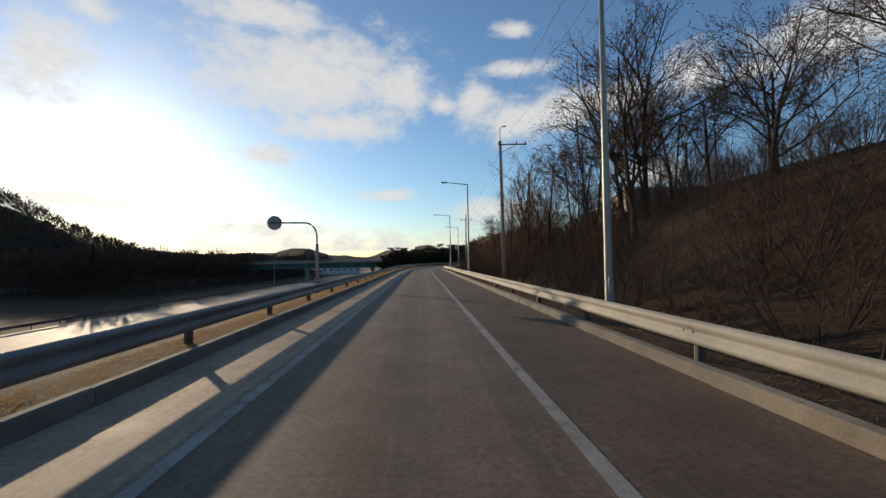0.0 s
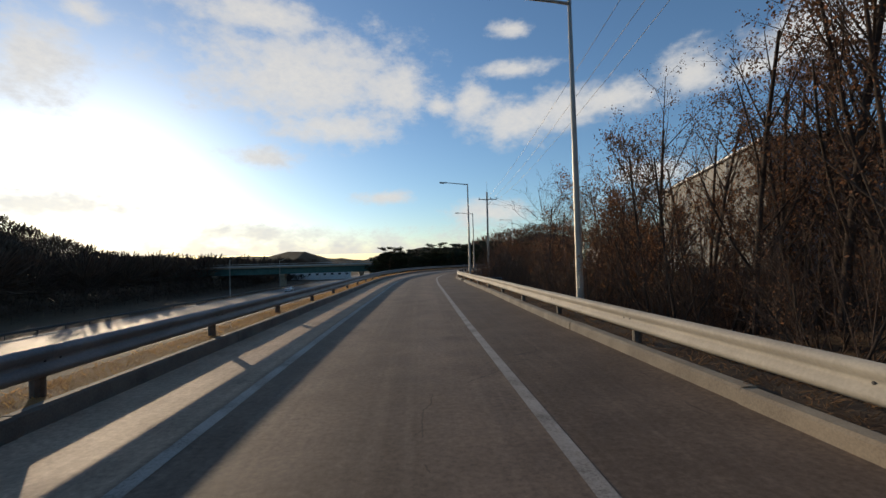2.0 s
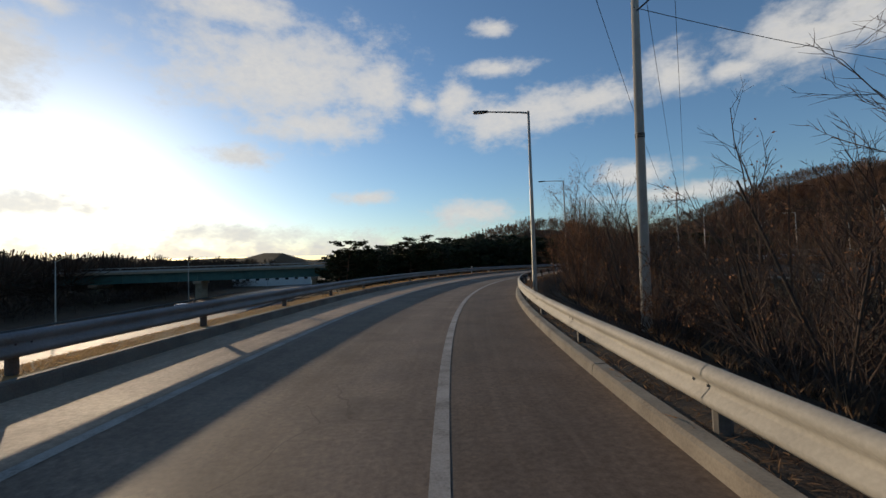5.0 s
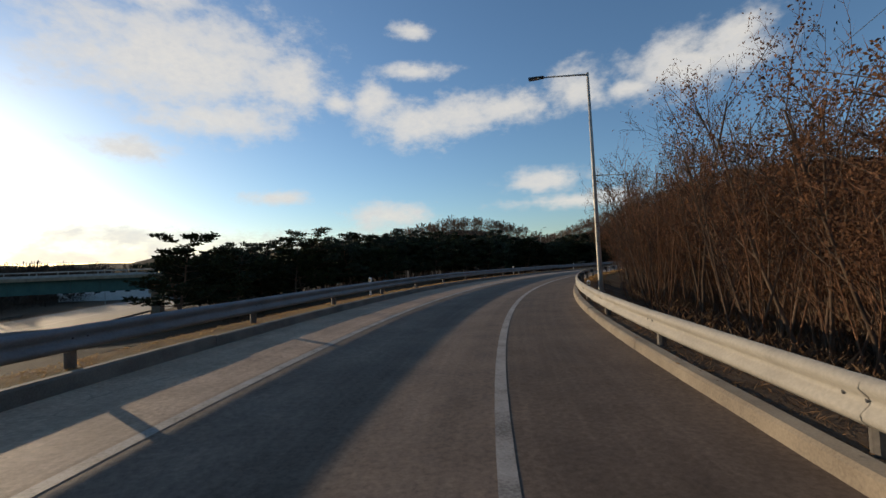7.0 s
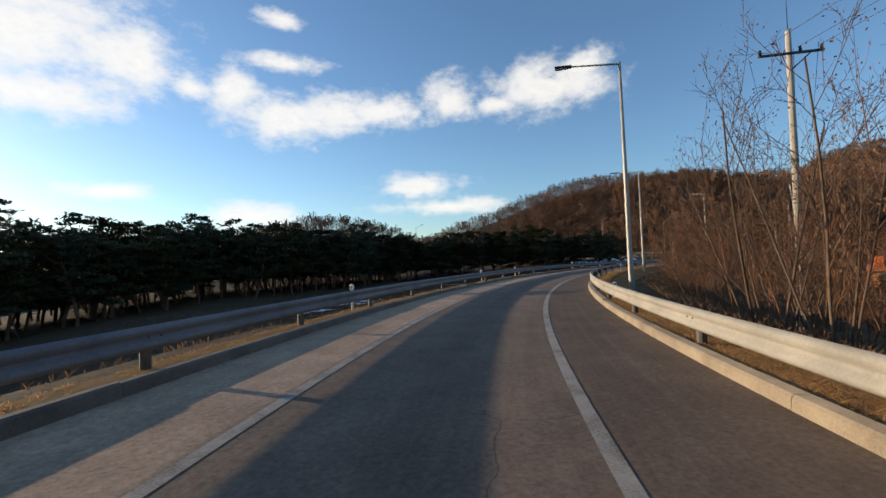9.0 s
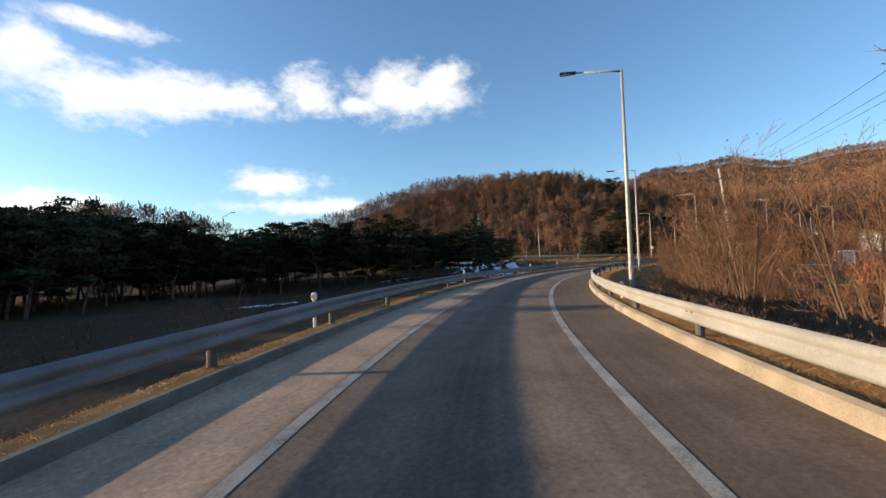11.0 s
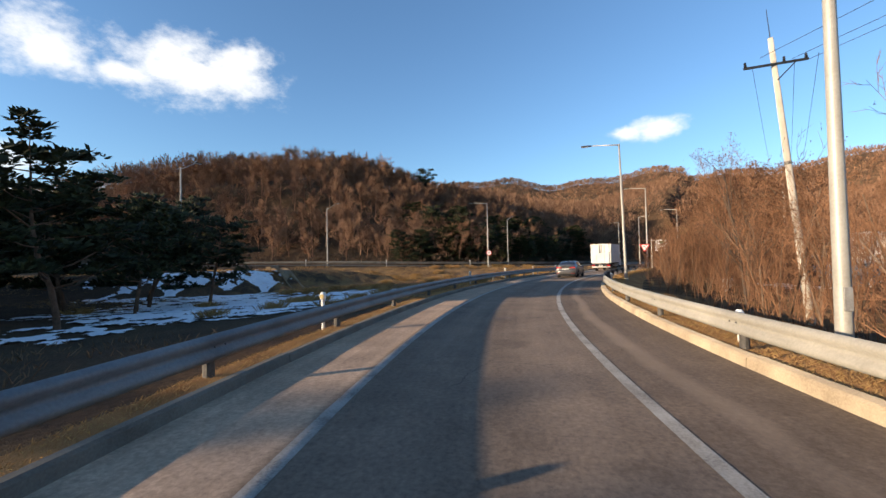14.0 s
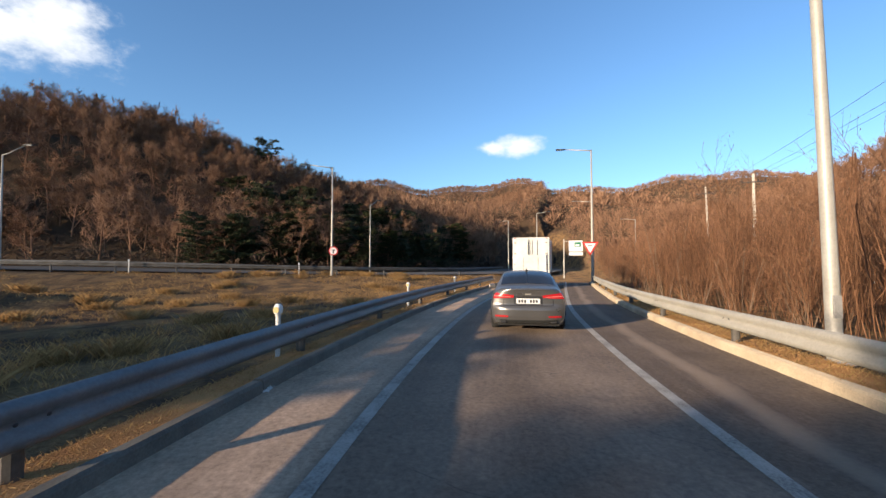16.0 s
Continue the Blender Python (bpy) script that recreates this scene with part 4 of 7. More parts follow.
    while len(spots) < 295 and tries < 30000:
        tries += 1
        x, y = rnd.uniform(-14, 101), rnd.uniform(150, 240)
        i, e = nearest(np.array([x]), np.array([y]), RP, RN)
        need = float(np.interp(x, (-14, 66, 74, 79, 84, 92, 97), (46, 46, 38, 27, 20, 18, 20)))
        if (x - 9.8) * 0.936 + (y - 108.5) * 0.351 < 0:
            continue
        if x > 90 and y - 161 < (x - 83) * 0.97:
            continue
        if -e[0] > need and -e[0] < need + 34 and all((x - a) ** 2 + (y - b) ** 2 > (5.5 if x < 74 or -e[0] > 30 else 6.5) for a, b in spots):
            spots.append((x, y))
    # the wood thins out towards the field
    spots = [p for k, p in enumerate(spots) if p[0] < 79 or k % 5 < (4 if p[0] < 88 else 3)]
    spots = [p for p in spots if not (p[0] > 82.5 and p[1] < 195)]
    spots += [(96.5, 188.0), (101.0, 187.5), (88.0, 188.0), (94.0, 191.5), (86.5, 192.0), (99.0, 192.0), (90.5, 194.0), (104.0, 191.0), (87.6, 186.5), (83.8, 190.5), (92.4, 189.0)]
    scatter(pines, [p for p in spots if p[0] < 30], rnd, 1.06, 1.34)
    scatter(pines, [p for p in spots if 30 <= p[0] < 58], rnd, 1.02, 1.36)
    scatter(pines, [p for p in spots if 58 <= p[0] < 72], rnd, 0.95, 1.12)
    scatter(pines, [p for p in spots if 72 <= p[0] < 79], rnd, 0.9, 1.08)
    scatter(pines, [p for p in spots if 79 <= p[0] < 84], rnd, 0.94, 1.1)
    scatter(pines, [p for p in spots if 84 <= p[0] < 88], rnd, 0.76, 0.88)
    scatter(pines, [p for p in spots if p[0] >= 88], rnd, 0.94, 1.08)
    # the last pines at the edge of the field
    for k, x, y, size in ((0, 90.6, 180.3, 0.9), (1, 96.5, 183.4, 0.8), (4, 102.5, 184.0, 0.85)):
        scatter([pines[k]], [(x, y)], rnd, size, size)
    scatter(brush, [(x + rnd.uniform(-2.5, 2.5), y + rnd.uniform(-1.5, 3.5)) for x, y in spots[::4] if x < 92], rnd, 0.8, 1.35)
    # evergreens at the foot of the hill beyond the cross road
    firs = [pine_tree(160 + k, h, "dense dark evergreen at the foot of the hill", "evergreens under the hill", 0.08, "evergreen_tree", 0.34) for k, h in enumerate((9.0, 7.5, 8.2))]
    spots, tries = [], 0
    while len(spots) < 44 and tries < 6000:
        tries += 1
        k = rnd.uniform(0.0, 1.0)
        j = int(np.argmin(np.abs(CP[:, 1] - (188 - 52 * k))))
        c = rnd.uniform(12, 27)
        x, y = CP[j, 0] - CN[j, 0] * c, CP[j, 1] - CN[j, 1] * c
        if all((x - a) ** 2 + (y - b) ** 2 > 9 for a, b in spots):
            spots.append((float(x), float(y)))
    scatter(firs, spots, rnd, 0.7, 1.1)
    tall_pine = copy_thing(pines[2], pose(204.6, 196.6, land_at(204.6, 196.6) - 0.2, 0, 0, 40))
    k = (30.0 - land_at(204.6, 196.6)) / 9.2
    tall_pine.scale = (k * 0.8, k * 0.8, k)
    # a tall tree that keeps its leaves beside the end of the ramp
    leafy = winter_tree(90, OAK, 10.5, 0.10, leaf=0.4, leaf_size=0.07, mats=("pale_bark", "pale_twig"), label="tall tree with dead brown leaves beside the ramp", group="leafy trees beside the ramp", name="leafy_tree", per=3)
    scatter([leafy], [(104.8, 151.2), (108.6, 149.6), (101.0, 149.8)], rnd, 0.95, 1.12)
    scatter(pale, spots_along(rnd, 206, 236, 6.5, 18, 22, 1.7), rnd, 0.32, 0.5)
    # taller pale clumps beside the later curve
    scatter(tall, spots_along(rnd, 160, 184, 6.4, 10, 10, 2.0), rnd, 0.95, 1.2)
    for k, dx, dy, size in ((2, 0, 0, 1.25), (0, 0.9, -0.5, 1.3), (1, -1.0, 0.2, 1.1)):
        scatter([tall[k]], [(76.5 + dx, 151.5 + dy)], rnd, size, size)


plant()


# ---- far woods: too many to count ----
def far_tree(rnd, V, F, p, h, w, n, thick=0.9):
    """A winter tree far off: a thin trunk and n slim blades that fill a rounded crown."""
    k = len(V)
    t = 0.010 * h + 0.03
    V.extend((p + vec(-t, 0, -0.5), p + vec(t, 0.0, -0.5), p + vec(0, t, h * 0.75)))
    F.append((k, k + 1, k + 2))
    c = p + vec(rnd.uniform(-0.1, 0.1) * h, rnd.uniform(-0.1, 0.1) * h, h * 0.38)
    thin = thick / math.sqrt(n)
    for _ in range(n):
        a, z = rnd.uniform(0, 2 * math.pi), rnd.uniform(-0.45, 1.0)
        r = math.sqrt(max(0.0, 1 - z * z)) * rnd.uniform(0.75, 1.1)
        d = vec(math.cos(a) * r * w, math.sin(a) * r * w, z * h * 0.60)
        q0 = c + d * rnd.uniform(0.15, 0.6)
        q1 = c + d * rnd.uniform(0.85, 1.12) + vec(0, 0, h * 0.05)
        s = vec(rnd.uniform(-1, 1), rnd.uniform(-1, 1), rnd.uniform(-0.4, 0.4)) * w * thin
        k = len(V)
        V.extend((q0, q1 - s * 0.5, q1 + s * 0.5))
        F.append((k, k + 1, k + 2))


def wood(name, label, mat, spots, h0, h1, n, seed, wide=0.34, thick=0.9):
    rnd = random.Random(seed)
    V, F = [], []
    xs, ys = np.array([s[0] for s in spots]), np.array([s[1] for s in spots])
    zs = land(xs, ys)
    for x, y, z in zip(xs, ys, zs):
        h = rnd.uniform(h0, h1)
        far_tree(rnd, V, F, vec(x, y, float(z)), h, h * wide * rnd.uniform(0.8, 1.25), n, thick)
    return tagged(new(name, mesh_of(name, V, F, mat)), label, "woodland", kind="stuff")


def spread_over(rnd, x0, x1, y0, y1, step, ok):
    xs = np.arange(x0, x1, step)
    ys = np.arange(y0, y1, step)
    X, Y = np.meshgrid(xs, ys)
    X, Y = X.ravel() + np.random.RandomState(rnd).uniform(-0.5, 0.5, X.size) * step, Y.ravel() + np.random.RandomState(rnd + 1).uniform(-0.5, 0.5, Y.size) * step
    keep = ok(X, Y)
    return list(zip(X[keep].tolist(), Y[keep].tolist()))


def on_hill_n(X, Y):
    j, c = nearest(X, Y, CP, CN)
    return (c < -13)


def off_roads(X, Y):
    i, e = nearest(X, Y, RP, RN)
    j, c = nearest(X, Y, CP, CN)
    return (np.abs(e) > 24) & (c > 14) & (e > 0)


wood("hill_wood", "bare brown winter wood higher on the hill", M["wood_far"], spread_over(7, 130, 520, 60, 420, 6.0, lambda X, Y: on_hill_n(X, Y) & (np.hypot(X - 105, Y - 160) >= 150)), 6, 9.5, 100, 6, 0.5, 0.6)
def hill_tree(seed):
    """A light winter tree as arrays: tubes for trunk and limbs, slivers for the twigs."""
    rnd = random.Random(seed)
    V, F, tips = [[], []], [[], []], []
    spec = dict(levels=4, kids=(8, 5, 4), start=(0.22, 0.2, 0.1), angle=(44, 42, 42), ratio=(0.55, 0.55, 0.5), thin=0.55, wobble=0.16, up=0.2, min=0.02)
    grow(rnd, V, F, vec(0, 0, -0.5), vec(rnd.uniform(-0.1, 0.1), rnd.uniform(-0.1, 0.1), 1).normalized(), rnd.uniform(5.0, 6.5), 0.11, 0, spec, tips)
    v, f = [p for p in V[0]], [q for q in F[0]]
    for p, d in tips:
        for _ in range(4):
            dd = (d + vec(rnd.gauss(0, 0.5), rnd.gauss(0, 0.5), rnd.gauss(0.15, 0.4))).normalized()
            ln = rnd.uniform(0.5, 1.1)
            s = dd.orthogonal().normalized() * 0.022
            k = len(v)
            q = p - dd * rnd.uniform(0, 0.5)
            v.extend((q - s, q + s, q + dd * ln))
            f.append((k, k + 1, k + 2))
    tri = []
    for q in f:
        tri.extend((q[0], q[k], q[k + 1]) for k in range(1, len(q) - 1))
    return np.array([tuple(p) for p in v]), np.array(tri)


def forest(name, label, mat, spots, kinds, seed, lo=0.8, hi=1.3):
    rs = np.random.RandomState(seed)
    xs, ys = np.array([s[0] for s in spots]), np.array([s[1] for s in spots])
    zs = land(xs, ys)
    VV, FF, base = [], [], 0
    for x, y, z in zip(xs, ys, zs):
        v, f = kinds[rs.randint(len(kinds))]
        a, k = rs.uniform(0, 2 * math.pi), rs.uniform(lo, hi)
        c, s = math.cos(a) * k, math.sin(a) * k
        VV.append(np.stack([v[:, 0] * c - v[:, 1] * s + x, v[:, 0] * s + v[:, 1] * c + y, v[:, 2] * k + z], 1))
        FF.append(f + base)
        base += len(v)
    V, F = np.concatenate(VV), np.concatenate(FF)
    me = bpy.data.meshes.new(name)
    me.vertices.add(len(V))
    me.vertices.foreach_set("co", V.astype(np.float32).ravel())
    me.loops.add(len(F) * 3)
    me.loops.foreach_set("vertex_index", F.astype(np.int32).ravel())
    me.polygons.add(len(F))
    me.polygons.foreach_set("loop_start", np.arange(0, len(F) * 3, 3, dtype=np.int32))
    me.materials.append(mat)
    me.update(calc_edges=True)
    me.validate()
    return tagged(new(name, me), label, "woodland", kind="stuff")


HILL_TREES = [hill_tree(300 + k) for k in range(6)]
near_hill = spread_over(5, 130, 300, 90, 330, 3.7, lambda X, Y: on_hill_n(X, Y) & (np.hypot(X - 105, Y - 160) < 150) & (land(X, Y) < 40))
forest("hill_wood", "bare brown winter wood on the near hill", M["wood_far"], near_hill, HILL_TREES, 5, 0.9, 1.35)
beyond = spread_over(9, 60, 260, 40, 150, 5.0, lambda X, Y: off_roads(X, Y) & (X > 112 + 0.5 * (100 - Y) * (Y < 100)) & (np.hypot(X - 105, Y - 160) < 135))
forest("hill_wood", "bare brown winter wood beyond the thicket", M["wood_far"], beyond, HILL_TREES, 7, 0.7, 1.1)
wood("hill_wood", "bare brown winter wood on the back slope", M["wood_far"], spread_over(9, 60, 330, -60, 150, 5.4, lambda X, Y: off_roads(X, Y) & (X > 112 + 0.5 * (100 - Y) * (Y < 100)) & (np.hypot(X - 105, Y - 160) >= 135)), 5, 8, 120, 7, 0.45, 0.55)
wood("hill_wood", "bare winter wood on the low hill to the north", M["wood_far"], spread_over(23, 40, 160, 285, 400, 5.5, lambda X, Y: land(X, Y) > 2), 6, 9, 50, 14, 0.5)


def sapling(seed, height, bend, reach=0.26, wobble=0.13, leafy=0.5, size=1.0):
    """A slim upright sapling as arrays: one thin stem, short side shoots, a few shoots again."""
    rnd = random.Random(seed)
    V, F, tips = [[], []], [[], []], []
    spec = dict(levels=3, kids=(13, 4), start=(0.28, 0.15), angle=(33, 38), ratio=(reach, 0.5), thin=0.5, wobble=wobble, up=0.25, min=0.006)
    grow(rnd, V, F, vec(0, 0, -0.4), vec(rnd.uniform(-bend, bend), rnd.uniform(-bend, bend), 1).normalized(), height, 0.024, 0, spec, tips)
    n = len(V[0])
    v, f = V[0] + V[1], F[0] + [tuple(k + n for k in q) for q in F[1]]
    for p, d in tips:
        if rnd.random() < leafy:
            c = p + vec(rnd.gauss(0, 0.06), rnd.gauss(0, 0.06), rnd.gauss(0, 0.06))
            b = d.orthogonal().normalized() * 0.03 * size
            k = len(v)
            v = v + [c, c + b - vec(0, 0, 0.05 * size), c - vec(0, 0, 0.11 * size)]
            f.append((k, k + 1, k + 2))
    tri = []
    for q in f:
        tri.extend((q[0], q[k], q[k + 1]) for k in range(1, len(q) - 1))
    return np.array([tuple(p) for p in v]), np.array(tri)


SAPLINGS = [sapling(400 + k, 4.2 + 0.5 * k, 0.12) for k in range(6)]
CROOKED = [sapling(420 + k, 3.9 + 0.5 * k, 0.4, 0.36, 0.24, 0.8, 1.0) for k in range(6)]
rnd_s = random.Random(91)
forest("sapling_thicket", "dense sunlit thicket of slim upright saplings", M["russet_twig"], spots_along(rnd_s, 207, 300, 5.2, 17, 560, 0.42, clear), SAPLINGS + CROOKED * 2, 51, 0.5, 0.9)
forest("sapling_thicket", "low bare saplings on the bank before the shed", M["pale_twig"], spots_along(rnd_s, 196, 240, 5.0, 16, 110, 0.5, lambda x, y: not clear(x, y)), SAPLINGS, 52, 0.3, 0.5)
forest("sapling_thicket", "close brown thicket of slim stems behind the guardrail", M["pale_twig"], spots_along(rnd_s, 98, 146, 4.3, 13, 210, 0.6), CROOKED, 53, 0.5, 1.0)
forest("brown_brush", "russet leafy brush behind the guardrail", M["dry_leaf"], spots_along(rnd_s, 100, 150, 6.5, 15, 150, 0.6), CROOKED, 58, 0.4, 0.8)
forest("brown_brush", "tall russet thicket behind the last lamp", M["dry_leaf"], spots_along(rnd_s, 226, 262, 7, 17, 200, 0.6, clear), CROOKED, 59, 0.7, 1.05)
forest("brown_brush", "low russet brush that keeps its dead leaves", M["dry_leaf"], spots_along(rnd_s, 200, 292, 4.2, 14, 460, 0.45, clear), CROOKED, 55, 0.25, 0.6)
forest("sapling_thicket", "dark tangled undergrowth on the slope", M["twig"], spots_along(rnd_s, -6, 54, 10, 26, 330, 0.7), SAPLINGS, 56, 0.3, 0.5)
forest("brown_brush", "russet leafy scrub over the slope", M["dry_leaf"], spots_along(rnd_s, -8, 54, 5.5, 26, 520, 0.6), SAPLINGS, 57, 0.14, 0.3)
forest("sapling_thicket", "dark slim saplings at the foot of the slope", M["twig"], spots_along(rnd_s, -6, 56, 4.3, 18, 420, 0.6), SAPLINGS, 54, 0.3, 0.7)


end_wood = spread_over(37, 178, 345, 60, 136, 4.6, lambda X, Y: (lambda e, c: (e > 7.5) & (c > 9.5))(nearest(X, Y, RP, RN)[1], nearest(X, Y, CP, CN)[1]) & (np.hypot(X - 105, Y - 160) >= 70))
wood("hill_wood", "bare brown winter brush where the roads join", M["wood_far"], end_wood, 3.5, 6.5, 70, 41, 0.45)


mid_wood = spread_over(47, 300, 640, -160, 200, 7.5, lambda X, Y: (lambda c: ((X > 330) & (c > 12)) | ((X > 515) & (c < -12)))(nearest(X, Y, CP, CN)[1]) & (np.hypot(X - 100, Y - 150) < 395 + 30 * np.sin(X)))
wood("hill_wood", "brown winter wood over the middle ridge", M["wood_far"], mid_wood, 7, 11, 40, 43, 0.6)


def ring_ok(X, Y):
    r, az = np.hypot(X - 100, Y - 150), np.degrees(np.arctan2(-(X - 100), Y - 150))
    return (r > 380) & (r < 960) & (az < -46) & (az > -148)


wood("far_wood", "brown winter wood over the far ridge", M["wood_far"], spread_over(13, 330, 1070, -700, 760, 10.0, ring_ok), 8, 12, 26, 8, 0.7)
wood("dark_wood", "winter wood on the slope, shade put into its dark colour", M["wood_shade"], spread_over(17, -330, -70, 90, 420, 6.0, lambda X, Y: (land(X, Y) > 2) | ((Y > 215) & (X > -190))), 6, 9, 46, 9, 0.55)
wood("hill_brush", "low dark brush at the foot of the hill", M["wood_shade"], spread_over(31, 140, 300, 100, 330, 2.1, lambda X, Y: (lambda c: (c < -9.6) & (c > -30))(nearest(X, Y, CP, CN)[1])), 0.9, 2.4, 36, 16, 0.6)
wood("dark_wood", "dark winter wood behind the first slope", M["wood_shade"], spread_over(19, 34, 90, -50, 40, 4.0, lambda X, Y: X > 44), 2.5, 4.5, 110, 10, 0.5)
wood("dark_wood", "dark tree belt beyond the highway", M["wood_shade"], spread_over(29, -112, -68, 98, 330, 5.0, lambda X, Y: X > -112), 6, 12, 260, 15, 0.55, 0.75)

wood("dark_brush", "low dark brush below the tree belt", M["wood_shade"], spread_over(53, -71, -57, 95, 330, 2.4, lambda X, Y: X > -90), 1.5, 3.6, 44, 61, 0.55)


# ---- the road beyond, the highway, the bridge ----
def sheet(name, P, N, half, zf, mat, label, category="road"):
    V, F = [], []
    for p, n in zip(P, N):
        for k in (-1, -0.5, 0.5, 1):
            q = p + n * half * k
            V.append((q[0], q[1], zf(p)))
    for i in range(len(P) - 1):
        for k in range(3):
            F.append((i * 4 + k, i * 4 + k + 1, (i + 1) * 4 + k + 1, (i + 1) * 4 + k))
    return tagged(new(name, mesh_of(name, V, F, mat)), label, category, kind="structure")


def cross_off(i, off, z):
    p = CP[i] + CN[i] * off
    return vec(float(p[0]), float(p[1]), z)


I_A, I_B = int(np.argmin(np.abs(CP[:, 1] - 330))), int(np.argmin(np.abs(CP[:, 1] - 128)))
sheet("road", CP[I_A:I_B], CN[I_A:I_B], 8.2, lambda p: float(cross_z(p[1])) - 0.03, M["old_asphalt"], "grey asphalt of the road beyond the field")


def plain_rail(name, pts, label, group, every=4.0, drop=0.5):
    """A guardrail far off, along a list of ground points: one beam and its posts."""
    top = thing(name, label, "guardrail", group=group)
    prof = [(0, 0.72), (0.06, 0.68), (0.08, 0.62), (0.02, 0.56), (0.08, 0.49), (0.06, 0.43), (0, 0.40), (-0.02, 0.55)]
    V, F, n = [], [], len(prof)
    for i, p in enumerate(pts):
        t = (pts[min(i + 1, len(pts) - 1)] - pts[max(i - 1, 0)]).normalized()
        s = vec(t.y, -t.x, 0)
        for e, z in prof:
            V.append(p + s * e + vec(0, 0, z))
    for i in range(len(pts) - 1):
        for k in range(n):
            F.append((i * n + k, i * n + (k + 1) % n, (i + 1) * n + (k + 1) % n, (i + 1) * n + k))
    part("beam", (V, F), M["far_rail"], top)
    pv, pf = [], []
    tube(pv, pf, [vec(0, 0, -drop), vec(0, 0, 0.68)], [0.06, 0.06], 6)
    post = mesh_of("post", pv, pf, M["far_rail"])
    step = max(1, int(every))
    for p in pts[::step]:
        ob = new("post", post)
        ob.parent = top
        ob.location = p + vec(0.0, 0.0, 0)
    return top


plain_rail("guardrail", [cross_off(i, 8.4, float(cross_z(CP[i, 1])) - 0.03) for i in range(int(np.argmin(np.abs(CP[:, 1] - 300))), int(np.argmin(np.abs(CP[:, 1] - 160))))], "galvanised guardrail along the road beyond the field", "guardrails of the other roads")
plain_rail("guardrail", [cross_off(i, -8.4, float(cross_z(CP[i, 1])) - 0.03) for i in range(int(np.argmin(np.abs(CP[:, 1] - 300))), I_B)], "galvanised guardrail at the foot of the wooded hill", "guardrails of the other roads")
HY = np.arange(-120, 420, 1.0)
sheet("highway", np.stack([np.full_like(HY, -33.5), HY], 1), np.tile((1.0, 0.0), (len(HY), 1)), 11.0, lambda p: -5.52, M["highway_asphalt"], "wide grey highway below the ramp's bank")
for hx in (-22.2, -45.0):
    plain_rail("guardrail", [vec(hx, y, -5.52) for y in np.arange(-20, 200, 1.0)], "galvanised guardrail along the highway below", "guardrails of the other roads")
for hx in (-24.6, -33.5, -42.4):
    V = [(hx + d, y, -5.51) for y in (-120, 420) for d in (-0.08, 0.08)]
    tagged(new("lane_line", mesh_of("lane_line", V, [(0, 1, 3, 2)], M["line"])), "worn white line on the highway", "road marking", "lane lines", "structure")


def bridge():
    top = thing("bridge", "long green steel girder bridge on concrete piers", "bridge", pose(-38, 193, 0, 0, 0, 10.5))
    part("deck", boxes((-62, 62, -5, 5, 1.2, 1.75), bevel=0.05), M["concrete"], top)
    for y in (-3.8, 3.8):
        bm = boxes((-62, 62, y - 0.15, y + 0.15, -0.95, 1.2))
        for x in range(-60, 61, 4):
            box(bm, x - 0.05, x + 0.05, y - 0.32, y + 0.32, -0.9, 1.15)
        box(bm, -62, 62, y - 0.35, y + 0.35, -1.0, -0.92)
        part("girder", bm, M["green_girder"], top, "dark green steel girder")
    for y in (-4.9, 4.9):
        bm = boxes((-62, 62, y - 0.08, y + 0.08, 1.75, 2.15))
        for x in range(-60, 61, 4):
            box(bm, x - 0.05, x + 0.05, y - 0.05, y + 0.05, 2.15, 2.75)
        box(bm, -62, 62, y - 0.05, y + 0.05, 2.65, 2.75)
        part("parapet", bm, M["dull_steel"], top, "grey steel parapet")
    for x in (-34, -12, 16, 40):
        bm = bmesh.new()
        box(bm, x - 0.7, x + 0.7, -3.2, 3.2, -7, -1.8, 0.08)
        box(bm, x - 0.9, x + 0.9, -4.4, 4.4, -1.8, -1.0, 0.08)
        part("pier", bm, M["concrete"], top)


bridge()

# low sheds in the haze beyond the bridge
def shed(x, y, w, d, h, z0, mat, label, yaw=0, name="shed", roof="dark_metal", group="low sheds far off"):
    top = thing(name, label, "building", pose(x, y, z0, 0, 0, yaw), group)
    part("wall", boxes((-w / 2, w / 2, -d / 2, d / 2, -1, h)), M[mat], top)
    V = [(-w / 2 - 0.3, -d / 2 - 0.3, h), (w / 2 + 0.3, -d / 2 - 0.3, h), (w / 2 + 0.3, d / 2 + 0.3, h), (-w / 2 - 0.3, d / 2 + 0.3, h), (-w / 2 - 0.3, 0, h + d * 0.12), (w / 2 + 0.3, 0, h + d * 0.12)]
    part("roof", (V, [(0, 1, 5, 4), (2, 3, 4, 5), (0, 4, 3), (1, 2, 5), (3, 2, 1, 0)]), M[roof], top)
    n = max(2, int(w / 3.5))
    for k in range(n):
        cx = -w / 2 + (k + 0.5) * w / n
        part("window", boxes((cx - 0.7, cx + 0.7, -d / 2 - 0.06, -d / 2 + 0.05, h * 0.45, h * 0.45 + 0.9), bevel=0.02), M["black_glass"], top)
    return top


shed(-52, 262, 30, 12, 3.6, -4.9, "white_paint", "long white shed beyond the bridge", 8)
shed(-12, 270, 22, 10, 3.2, -4.6, "white_paint", "low white shed beyond the bridge", 4)


